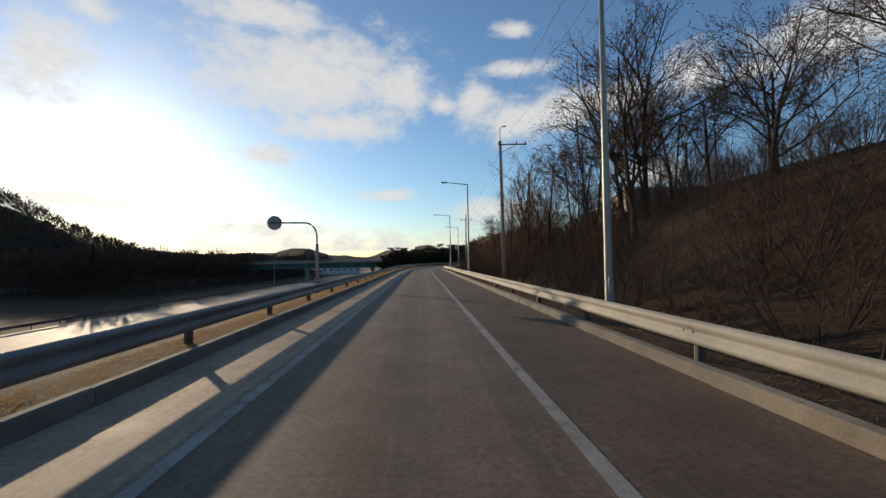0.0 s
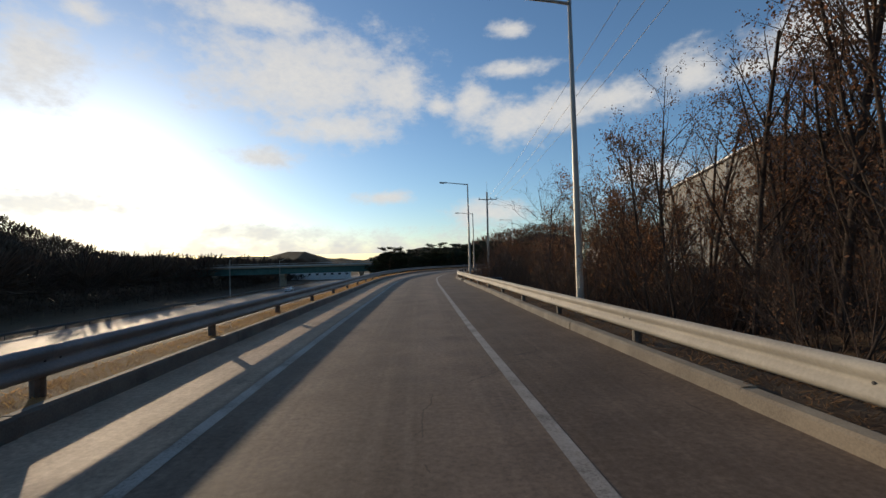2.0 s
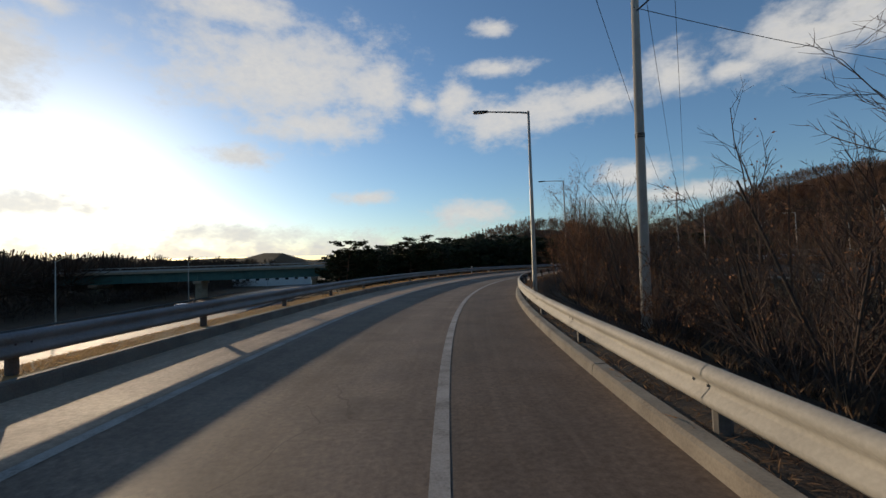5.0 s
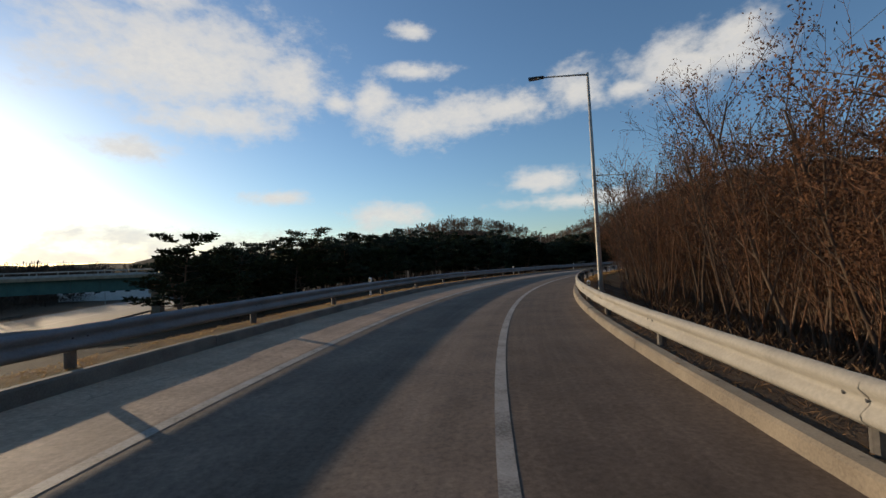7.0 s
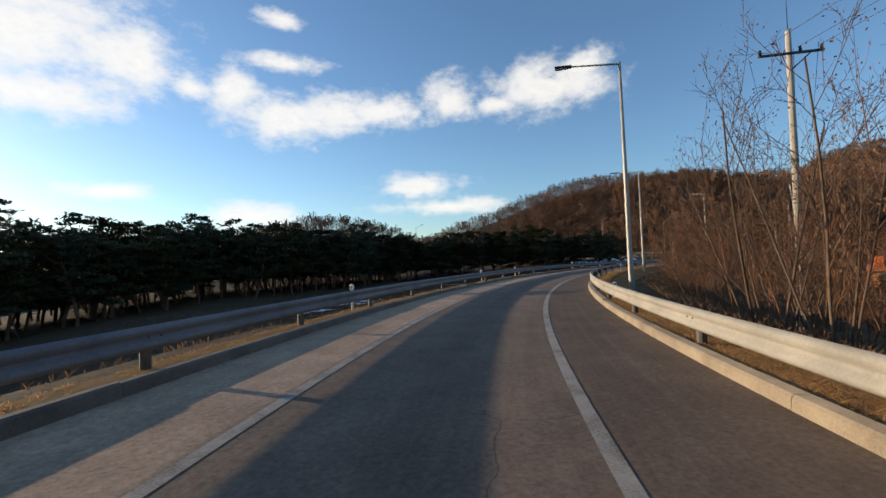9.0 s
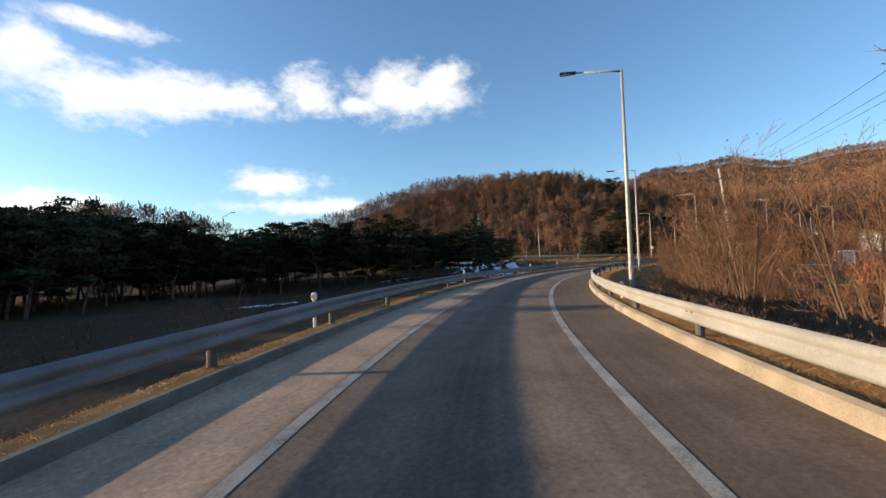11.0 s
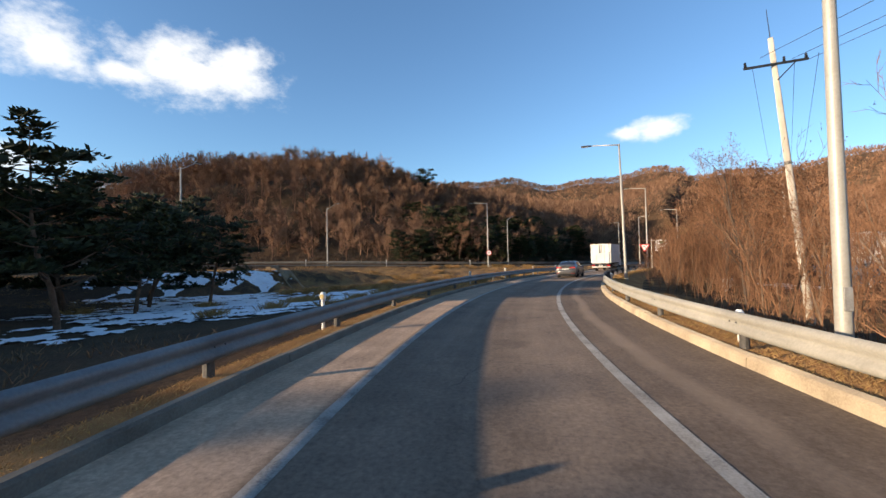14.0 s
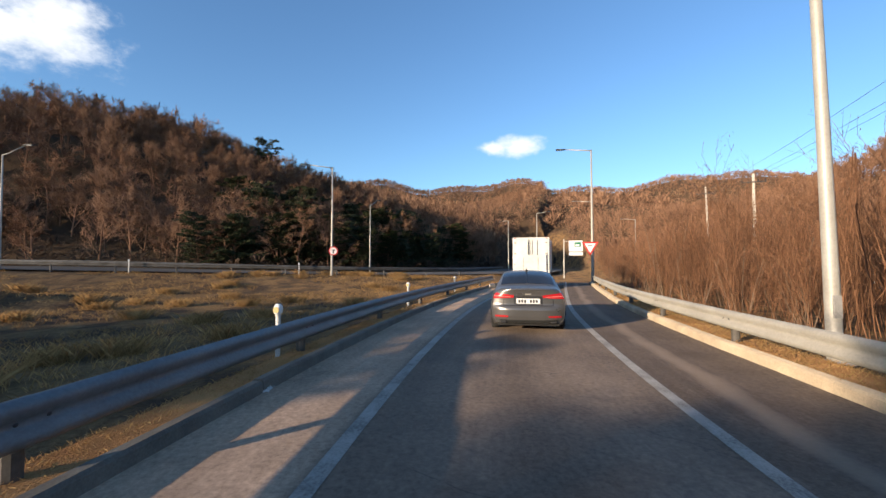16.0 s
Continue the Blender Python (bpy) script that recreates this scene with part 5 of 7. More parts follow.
# ---- lamps of the other roads ----
def other_lamps():
    a = street_lamp(10.2, 2.2, 0.0, label="pale street lamp beside the road beyond", group="street lamps of the road beyond")
    a.matrix_basis = pose(145.4, 170.5, 0.35, 0, 0, -70)
    for x, y, z, yaw in ((177.3, 141.8, 0.0, 35), (192.0, 143.5, 0.2, -150)):
        copy_thing(a, pose(x, y, z, 0, 0, yaw))
    b = street_lamp(9.0, 1.6, 0.7, label="pale street lamp with an upswept arm at the hill's foot", group="street lamps of the road beyond")
    b.matrix_basis = pose(142.0, 196.4, 1.5, 0, 0, 92)
    for x, y, z, yaw in ((108.9, 192.6, 1.1, 88), (162.4, 168.7, 0.4, 60), (183.0, 170.5, 1.2, 50), (74, 222, 1.6, 100), (36, 226, 1.8, 95)):
        copy_thing(b, pose(x, y, z, 0, 0, yaw + 90))
    for x, y, z, yaw in ((-47, 140, -5.5, 180), (-47, 178, -5.5, 180), (-47, 236, -5.5, 180)):
        copy_thing(b, pose(x, y, z, 0, 0, yaw))


other_lamps()


# ---- utility poles and wires ----
def utility_pole(x, y, z, height, arm_z, arms, label, lean=(0, 0), yaw=0, lamp=False, girth=0.17):
    top = thing("utility_pole", label, "utility pole", pose(x, y, z, lean[0], lean[1], yaw), "utility poles")
    V, F = [], []
    tube(V, F, [vec(0, 0, -0.8), vec(0, 0, height * 0.5), vec(0, 0, height)], [girth, girth * 0.8, girth * 0.6], 10)
    part("pole", (V, F), M["pole_concrete"], top, "grey concrete pole", True)
    x0, x1 = arms
    part("crossarm", boxes((x0, x1, -0.16, -0.08, arm_z - 0.05, arm_z + 0.05), bevel=0.01), M["dark_metal"], top)
    V, F = [], []
    tube(V, F, [vec(0, -0.1, arm_z - 0.7), vec(x1 * 0.6, -0.12, arm_z - 0.04)], [0.025, 0.025], 5)
    part("brace", (V, F), M["dark_metal"], top)
    prof = [(0.02, 0), (0.07, 0.03), (0.03, 0.06), (0.075, 0.09), (0.03, 0.13), (0.06, 0.17), (0.02, 0.22)]
    for k in (x0 + 0.08, (x0 + x1) / 2 + 0.35, x1 - 0.08):
        V, F = lathe(prof, 8)
        part("insulator", ([(a + k, b - 0.12, c + arm_z + 0.05) for a, b, c in V], F), M["dark_metal"], top)
    V, F = [], []
    for k in range(3):
        tube(V, F, [vec(0, 0, height * 0.55 + k * 0.05 - 0.03), vec(0, 0, height * 0.55 + k * 0.05)], [girth * 0.84, girth * 0.84], 10)
    part("band", (V, F), M["dark_metal"], top)
    if lamp:
        V, F = [], []
        tube(V, F, [vec(0, 0, height - 0.1), vec(0.0, 0, height + 0.9), vec(0.06, 0, height + 1.15), vec(0.3, 0, height + 1.25)], [0.03, 0.03, 0.03, 0.03], 6)
        tube(V, F, [vec(0.28, 0, height + 1.25), vec(0.55, 0, height + 1.27)], [0.06, 0.04], 6)
        part("lamp_arm", (V, F), M["dark_metal"], top)
    else:
        V, F = [], []
        tube(V, F, [vec(0, 0, height - 0.05), vec(0, 0, height + 1.3)], [0.02, 0.012], 5)
        part("ground_wire_pin", (V, F), M["dark_metal"], top)
    return top


utility_pole(6.9, 35.6, -0.6, 12.0, 11.7, (-0.2, 2.2), "concrete utility pole with a one-sided crossarm behind the guardrail", (1.0, -0.8), 0, True, 0.19)
utility_pole(9.0, 86.3, -1.6, 12.2, 11.2, (-1.1, 1.3), "concrete utility pole with a crossarm above the shrubs", (0, 0.5), -4)
utility_pole(42.2, 133.6, -1.6, 12.2, 11.2, (-1.2, 1.2), "concrete utility pole with a crossarm above the thicket", (0, 0.5), -45)
utility_pole(99.5, 151.0, -1.3, 12.4, 11.2, (-1.3, 1.3), "leaning concrete utility pole with a crossarm and hanging wires", (0.8, -5.6), -85)
utility_pole(163, 121, 0.5, 12.0, 11.0, (-1.2, 1.2), "concrete utility pole with a crossarm over the thicket", (0, -2), -120)
utility_pole(143, 131, 0.0, 10.0, 9.2, (-1.0, 1.0), "concrete utility pole with a crossarm over the thicket", (0, 0), -120)


def wires(a, b, offs, sag, label="thin black overhead wires between two poles"):
    top = thing("overhead_wires", label, "wires", group="overhead wires")
    a, b = Vector(a), Vector(b)
    t = (b - a).normalized()
    s = vec(t.y, -t.x, 0)
    for o in offs:
        V, F = [], []
        pts = []
        for k in range(17):
            f = k / 16
            pts.append(a.lerp(b, f) + s * o - vec(0, 0, sag * 4 * f * (1 - f)))
        tube(V, F, pts, [0.011] * 17, 4, cap=False)
        part("wire", (V, F), M["dark_metal"], top)


wires((6.9, 35.5, 11.4), (9.0, 86.2, 9.85), (0.1, 1.0, 1.9), 0.8)
wires((9.0, 86.4, 9.85), (42.1, 133.5, 9.85), (-1.0, 0.4, 1.2), 0.7)
wires((42.3, 133.7, 9.85), (99.3, 151.6, 10.1), (-1.2, 0.3, 1.1), 0.9)
wires((99.5, 151.5, 10.1), (163, 121, 11.6), (-1.2, 0.3, 1.1), 1.0)
wires((6.9, 35.5, 11.4), (7.5, -30, 11.6), (0.1, 1.0, 1.9), 0.9)
wires((9.0, 86.2, 9.0), (37.6, 92.0, 9.6), (0.0,), 0.6, "thin black service wire to the grey building")


# ---- signs ----
M["sign_white"] = plain("sign white", (0.72, 0.72, 0.70), 0.4)
M["sign_red"] = plain("sign red", (0.55, 0.035, 0.03), 0.4)
M["sign_dark"] = plain("sign black", (0.03, 0.03, 0.03), 0.4)
M["sign_green"] = plain("sign green", (0.02, 0.16, 0.08), 0.4)
M["sign_grey"] = plain("sign back grey", (0.33, 0.33, 0.33), 0.55, 0.3)


def disc(r0, r1, y, n=28):
    """A flat ring in the x-z plane at depth y."""
    V = [(r * math.cos(2 * math.pi * k / n), y, r * math.sin(2 * math.pi * k / n)) for r in (r0, r1) for k in range(n)]
    return V, [(k, (k + 1) % n, n + (k + 1) % n, n + k) for k in range(n)]


def plate(r, n=28, t=0.012):
    V = [(r * math.cos(2 * math.pi * k / n), y, r * math.sin(2 * math.pi * k / n)) for y in (-t, t) for k in range(n)]
    F = [tuple(range(n)), tuple(reversed(range(n, 2 * n)))] + [(k, k + n, (k + 1) % n + n, (k + 1) % n) for k in range(n)]
    return V, F


def mast_sign():
    """A round plate seen from behind, on a bent mast."""
    top = thing("mast_sign", "round grey sign plate on a bent steel mast", "road sign", pose(-6.5, 27.2, -0.35))
    V, F = [], []
    tube(V, F, [vec(0, 0, -0.5), vec(0, 0, 2.6), vec(0, 0, 3.05)], [0.115, 0.105, 0.10], 12)
    part("post", (V, F), M["dull_steel"], top, smooth=True)
    V, F = [], []
    pts = [vec(0, 0, 3.0), vec(0, 0, 3.4)] + [vec(-0.75 + 0.75 * math.cos(radians(a)), 0, 3.55 + 0.85 * math.sin(radians(a))) for a in range(0, 91, 15)] + [vec(-2.2, 0, 4.42)]
    tube(V, F, pts, [0.055] * len(pts), 10)
    part("mast", (V, F), M["dull_steel"], top, smooth=True)
    pv, pf = plate(0.45)
    part("plate", ([(x - 2.6, y, z + 4.42) for x, y, z in pv], pf), M["sign_grey"], top, "round plate, its grey back seen")
    rv, rf = disc(0.37, 0.45, -0.016)
    part("rim", ([(x - 2.6, y, z + 4.42) for x, y, z in rv], rf), M["dull_steel"], top)
    part("bracket", boxes((-2.85, -2.15, -0.06, -0.018, 4.38, 4.46)), M["dark_metal"], top)


mast_sign()


def round_sign():
    top = thing("road_sign", "round white road sign with a red rim on a lamp post", "road sign", pose(145.25, 170.35, 2.75, 0, 0, -78))
    part("plate", plate(0.42), M["sign_white"], top)
    part("rim", disc(0.33, 0.42, -0.017), M["sign_red"], top, "red rim")
    bm = boxes((-0.05, 0.05, -0.02, -0.016, -0.22, 0.1))
    box(bm, -0.05, 0.2, -0.02, -0.016, 0.05, 0.13)
    part("symbol", bm, M["sign_dark"], top, "black turn arrow")
    part("bracket", boxes((-0.06, 0.06, 0.012, 0.10, -0.25, 0.25)), M["dull_steel"], top)


round_sign()


def yield_sign():
    top = thing("yield_sign", "triangular yield sign with a thick red border", "road sign", pose(136.72, 149.5, 2.85, 0, 0, -102))

    def tri(s, y):
        return [(-s, y, s * 0.577), (s, y, s * 0.577), (0, y, -s * 1.155)]

    a, b = tri(0.62, -0.014), tri(0.62, 0.014)
    part("plate", (a + b, [(0, 1, 2), (5, 4, 3), (0, 3, 4, 1), (1, 4, 5, 2), (2, 5, 3, 0)]), M["sign_red"], top)
    part("face", (tri(0.42, -0.019), [(0, 1, 2)]), M["sign_white"], top, "white triangle")
    bm = bmesh.new()
    for k in range(3):
        box(bm, -0.16 + k * 0.12, -0.08 + k * 0.12, -0.024, -0.021, 0.02, 0.10)
    part("writing", bm, M["sign_dark"], top, "small dark writing")
    part("bracket", boxes((-0.05, 0.05, 0.014, 0.12, -0.3, 0.3)), M["dull_steel"], top)


yield_sign()


def board_sign():
    top = thing("road_sign", "small white and green direction board on a post", "road sign", pose(159.0, 143.6, 0, 0, 0, -108))
    V, F = [], []
    tube(V, F, [vec(0, 0, -0.3), vec(0, 0, 4.7)], [0.09, 0.08], 8)
    tube(V, F, [vec(0, 0, 4.4), vec(2.3, 0, 4.5)], [0.05, 0.05], 6)
    part("post", (V, F), M["lamp_paint"], top)
    part("board", boxes((0.6, 2.3, -0.05, -0.02, 3.1, 4.5), bevel=0.01), M["sign_white"], top)
    part("panel", boxes((1.3, 2.1, -0.058, -0.053, 3.7, 4.3)), M["sign_green"], top, "green panel")
    bm = boxes((0.9, 1.2, -0.064, -0.06, 3.7, 4.2), (1.4, 1.9, -0.064, -0.06, 3.8, 4.0))
    part("writing", bm, M["sign_white"], top, "pale bars of writing")
    part("lower_board", boxes((0.6, 2.3, -0.05, -0.02, 2.6, 3.0), bevel=0.01), M["sign_white"], top)


board_sign()


def notice_board():
    top = thing("notice_board", "small white notice board with dark writing among shrubs", "sign", pose(7.3, 71.0, -1.4, 0, 0, -8))
    for x in (-0.4, 0.4):
        V, F = [], []
        tube(V, F, [vec(x, 0, -0.4), vec(x, 0, 1.3)], [0.03, 0.03], 6)
        part("post", (V, F), M["dull_steel"], top)
    part("board", boxes((-0.5, 0.5, -0.04, -0.01, 0.95, 1.4), bevel=0.01), M["grey_wall"], top)
    bm = bmesh.new()
    for k, (a, b) in enumerate(((-0.4, 0.4), (-0.35, 0.3), (-0.4, 0.2))):
        box(bm, a, b, -0.048, -0.043, 1.26 - k * 0.14, 1.32 - k * 0.14)
    part("writing", bm, M["sign_dark"], top, "dark bars of writing")


notice_board()


def delineator():
    top = thing("delineator_post", "white round delineator post with a domed reflector head", "delineator post", group="delineator posts behind the guardrail")
    V, F = lathe([(0.038, -0.9), (0.038, 0.86), (0.043, 0.87), (0.043, 0.9)], 12)
    part("post", (V, F), M["white_paint"], top, smooth=False)
    V, F = lathe([(0.045, 0.90), (0.066, 0.93), (0.072, 0.98), (0.066, 1.03), (0.04, 1.07)], 14)
    part("head", (V, F), M["sign_white"], top, "pale domed head", True)
    V, F = plate(0.05, 16, 0.006)
    part("reflector", ([(x, y - 0.07, z + 0.98) for x, y, z in V], F), plain("reflector", (0.55, 0.42, 0.2), 0.25), top, "round amber reflector")
    return top


def delineators():
    d = delineator()
    first = True
    for u in (119.2, 143, 159.6, 167.4, 183.6, 199.7, 207.6, 223.5, 231.5, 239.2, 246.2):
        m = Matrix.Translation(on_ramp(u, rail_l(u) - 0.42, -0.16)) @ pose(0, 0, 0, 0, 0, heading(u))
        if first:
            d.matrix_basis, first = m, False
        else:
            copy_thing(d, m)
    for u in (120.4, 146, 172.8, 206.3, 226.2):
        copy_thing(d, Matrix.Translation(on_ramp(u, rail_r(u) + 0.36, -0.42)) @ pose(0, 0, 0, 0, 0, heading(u)))
    for i in range(int(np.argmin(np.abs(CP[:, 1] - 260))), int(np.argmin(np.abs(CP[:, 1] - 165))), 12):
        p = cross_off(i, 8.9, float(cross_z(CP[i, 1])) - 0.1)
        copy_thing(d, Matrix.Translation(p))


delineators()


# manhole in the shoulder
def manhole():
    p = on_ramp(58.2, 0.72, 0.0)
    top = thing("manhole_cover", "round iron manhole cover with a cracked concrete collar", "manhole cover", Matrix.Translation(p))
    V, F = lathe([(0.46, -0.02), (0.46, 0.006), (0.34, 0.008), (0.34, -0.02)], 28)
    part("collar", (V, F[:-2]), M["old_asphalt"], top)
    V, F = lathe([(0.33, -0.02), (0.33, 0.004), (0.29, 0.006), (0.27, 0.002), (0.05, 0.002), (0.03, 0.006)], 28)
    part("lid", (V, F), M["asphalt"], top)


manhole()


# ---- yard, sheds and retaining wall beside the hollow ----
M["block"] = surface("wall blocks", (0.13, 0.09, 0.055), (0.33, 0.24, 0.145), 1.2, 20, 0.95, relief=0.6, dist=0.02, island=0.3)
M["cabin_white"] = surface("cabin panels", (0.55, 0.50, 0.42), (0.70, 0.66, 0.58), 0.5, 12, 0.6, relief=0.04)
M["pale_green"] = plain("pale green paint", (0.42, 0.60, 0.52), 0.5)
M["orange"] = plain("orange paint", (0.62, 0.17, 0.045), 0.5)
M["timber"] = surface("sawn timber", (0.40, 0.16, 0.06), (0.62, 0.28, 0.11), 1.5, 20, 0.8, island=0.25)
WALL_A, WALL_B, WALL_C = vec(20.6, 89.0, 0), vec(21.8, 65.0, 0), vec(27, 118, 0)


def platform():
    poly = [WALL_A, WALL_B, vec(33, 52, 0), vec(95, 52, 0), vec(95, 118, 0), WALL_C]
    n = len(poly)
    V = [(p.x, p.y, z) for z in (-5.0, 0.12) for p in poly]
    F = [tuple(range(n, 2 * n)), tuple(reversed(range(n)))] + [(k, (k + 1) % n, (k + 1) % n + n, k + n) for k in range(n)]
    tagged(new("yard_ground", mesh_of("yard_ground", V, F, M["soil"])), "bare raised yard behind the retaining wall", "ground", kind="structure")


platform()


def block_wall(a, b, z0, z1):
    rnd = random.Random(5)
    t = (b - a).normalized()
    s = vec(t.y, -t.x, 0)                    # towards the ramp
    if s.x > 0:
        s = -s
    top = thing("retaining_wall", "retaining wall of weathered split-face blocks", "retaining wall", kind="structure", group="retaining walls")
    V, F = [], []
    w, h, row, z = 0.46, 0.22, 0, z0
    ln = (b - a).length
    while z < z1 - 0.05:
        u = -0.3 * (row % 2)
        while u < ln:
            u0, u1 = max(0, u + 0.012), min(ln, u + w - 0.012)
            if u1 - u0 > 0.08:
                o = 0.16 + rnd.uniform(0, 0.06) + (z1 - z) * 0.04
                k = len(V)
                for dz in (0.012, h - 0.012):
                    V.extend((a + t * u0 + s * 0.02 + vec(0, 0, z + dz), a + t * u1 + s * 0.02 + vec(0, 0, z + dz), a + t * (u1 - 0.04) + s * o + vec(0, 0, z + dz * 0.9 + 0.02), a + t * (u0 + 0.04) + s * o + vec(0, 0, z + dz * 0.9 + 0.02)))
                F.extend(((k + 3, k + 2, k + 6, k + 7), (k, k + 3, k + 7, k + 4), (k + 2, k + 1, k + 5, k + 6), (k + 4, k + 7, k + 6, k + 5), (k, k + 1, k + 2, k + 3)))
            u += w
        z += h
        row += 1
    blocks = part("block", (V, F), M["block"], top)
    tagged(blocks, "split-face blocks", kind="stuff")
    bm = bmesh.new()
    box(bm, 0, ln, -0.1, 0.3, z1, z1 + 0.12, 0.02)
    m = Matrix.Translation(a) @ Matrix((( t.x, s.x, 0, 0), (t.y, s.y, 0, 0), (0, 0, 1, 0), (0, 0, 0, 1)))
    bmesh.ops.transform(bm, matrix=m, verts=bm.verts)
    part("coping", bm, M["concrete"], top)
    return t, s


block_wall(WALL_A, WALL_B, -4.2, 0.1)
block_wall(WALL_C, WALL_A, -4.2, 0.1)


def picket_fence(a, b, z):
    top = thing("fence", "low white picket fence on the retaining wall", "fence", group="fences on the wall")
    ln = (b - a).length
    yaw = math.degrees(math.atan2((b - a).y, (b - a).x))
    top.matrix_basis = Matrix.Translation(a + vec(0, 0, z)) @ pose(0, 0, 0, 0, 0, yaw)
    pk = bpy.data.meshes.new("picket")
    bm = boxes((-0.02, 0.02, -0.02, 0.02, 0.0, 1.1))
    bm.to_mesh(pk)
    bm.free()
    pk.materials.append(M["white_paint"])
    x = 0.1
    while x < ln:
        ob = new("picket", pk)
        ob.parent = top
        ob.location = (x, 0, 0)
        x += 0.2
    for zz in (0.15, 1.0):
        part("rail", boxes((0, ln, -0.02, 0.02, zz - 0.03, zz + 0.03)), M["white_paint"], top)


picket_fence(WALL_A + vec(0.3, -0.2, 0), WALL_B + vec(0.2, 0.2, 0), 0.22)


def cabin(x, y, yaw, ln=6.0, w=2.5, h=2.65):
    """A site cabin of ribbed panels with windows and a door, its long side along x."""
    top = thing("site_cabin", "cream ribbed site cabin with small windows", "cabin", pose(x, y, 0.12, 0, 0, yaw), "site cabins in the yard")
    out = []
    k = -ln / 2
    while k < ln / 2 - 0.1:
        out += [(k, -w / 2), (k + 0.1, -w / 2), (k + 0.12, -w / 2 - 0.03), (k + 0.22, -w / 2 - 0.03)]
        k += 0.24
    out = out + [(-x, -y) for x, y in out]
    n = len(out)
    bm = ([(x, y, z) for z in (0.0, h) for x, y in out], [(i, (i + 1) % n, (i + 1) % n + n, i + n) for i in range(n)] + [tuple(range(n, 2 * n))])
    part("body", bm, M["cabin_white"], top)
    for k in (-ln * 0.25, ln * 0.28):
        for s in (-1, 1):
            f = part("window", boxes((k - 0.5, k + 0.5, s * (w / 2 + 0.02) - 0.03, s * (w / 2 + 0.02) + 0.03, 1.1, 2.0), bevel=0.01), M["white_paint"], top)
            part("pane", boxes((k - 0.43, k + 0.43, s * (w / 2 + 0.035) - 0.03, s * (w / 2 + 0.035) + 0.03, 1.17, 1.93)), M["black_glass"], f)
    part("roof", boxes((-ln / 2 - 0.05, ln / 2 + 0.05, -w / 2 - 0.05, w / 2 + 0.05, h, h + 0.1), bevel=0.02), M["dull_steel"], top)
    return top


def yard_things():
    t = (WALL_B - WALL_A).normalized()
    yaw = math.degrees(math.atan2(t.y, t.x))
    n = vec(-t.y, t.x, 0)
    for k in (6.2, 10.8):
        p = WALL_A + t * k + n * 2.1
        cabin(p.x, p.y, yaw, 4.4)
    for k, h, mat, lab in ((0.9, 3.3, "white_paint", "slim white cabinet on the wall"), (2.0, 3.6, "pale_green", "tall pale green cabinet on the wall")):
        p = WALL_A + t * k + n * 1.6
        top = thing("cabinet", lab, "cabinet", pose(p.x, p.y, 0.12, 0, 0, yaw), "cabinets on the wall")
        part("body", boxes((-0.42, 0.42, -0.4, 0.4, 0, h), bevel=0.03), M[mat], top)
        part("door", boxes((-0.36, 0.36, -0.43, -0.40, 0.15, h - 0.15), bevel=0.01), M[mat], top)
        part("cap", boxes((-0.47, 0.47, -0.45, 0.45, h, h + 0.08), bevel=0.01), M["dull_steel"], top)
    # lean-to with a dark roof and stacked crates
    p = WALL_A + t * 15.2 + n * 3.0
    top = thing("lean_to", "open lean-to with a dark sheet roof", "shed", pose(p.x, p.y, 0.12, 0, 0, yaw))
    for a in (-1.8, 1.8):
        for b in (-1.4, 1.4):
            part("post", boxes((a - 0.05, a + 0.05, b - 0.05, b + 0.05, 0, 2.7)), M["white_paint"], top)
    bm = boxes((-2.3, 2.3, -1.9, 1.9, 2.7, 2.8))
    for v in bm.verts:
        v.co.z += v.co.y * 0.08
    part("roof", bm, M["dark_metal"], top)
    for k, (dx, dz) in enumerate(((0.2, 0), (0.9, 0), (0.5, 0.45))):
        q = WALL_A + t * (18.2 + dx) + n * 1.6
        c = thing("crate", "pale slatted wooden crate in the yard", "crate", pose(q.x, q.y, 0.12 + dz, 0, 0, yaw), "crates in the yard")
        for zz in range(4):
            part("slat", boxes((-0.33, 0.33, -0.33, 0.33, zz * 0.11, zz * 0.11 + 0.085), bevel=0.006), M["concrete"], c)


yard_things()


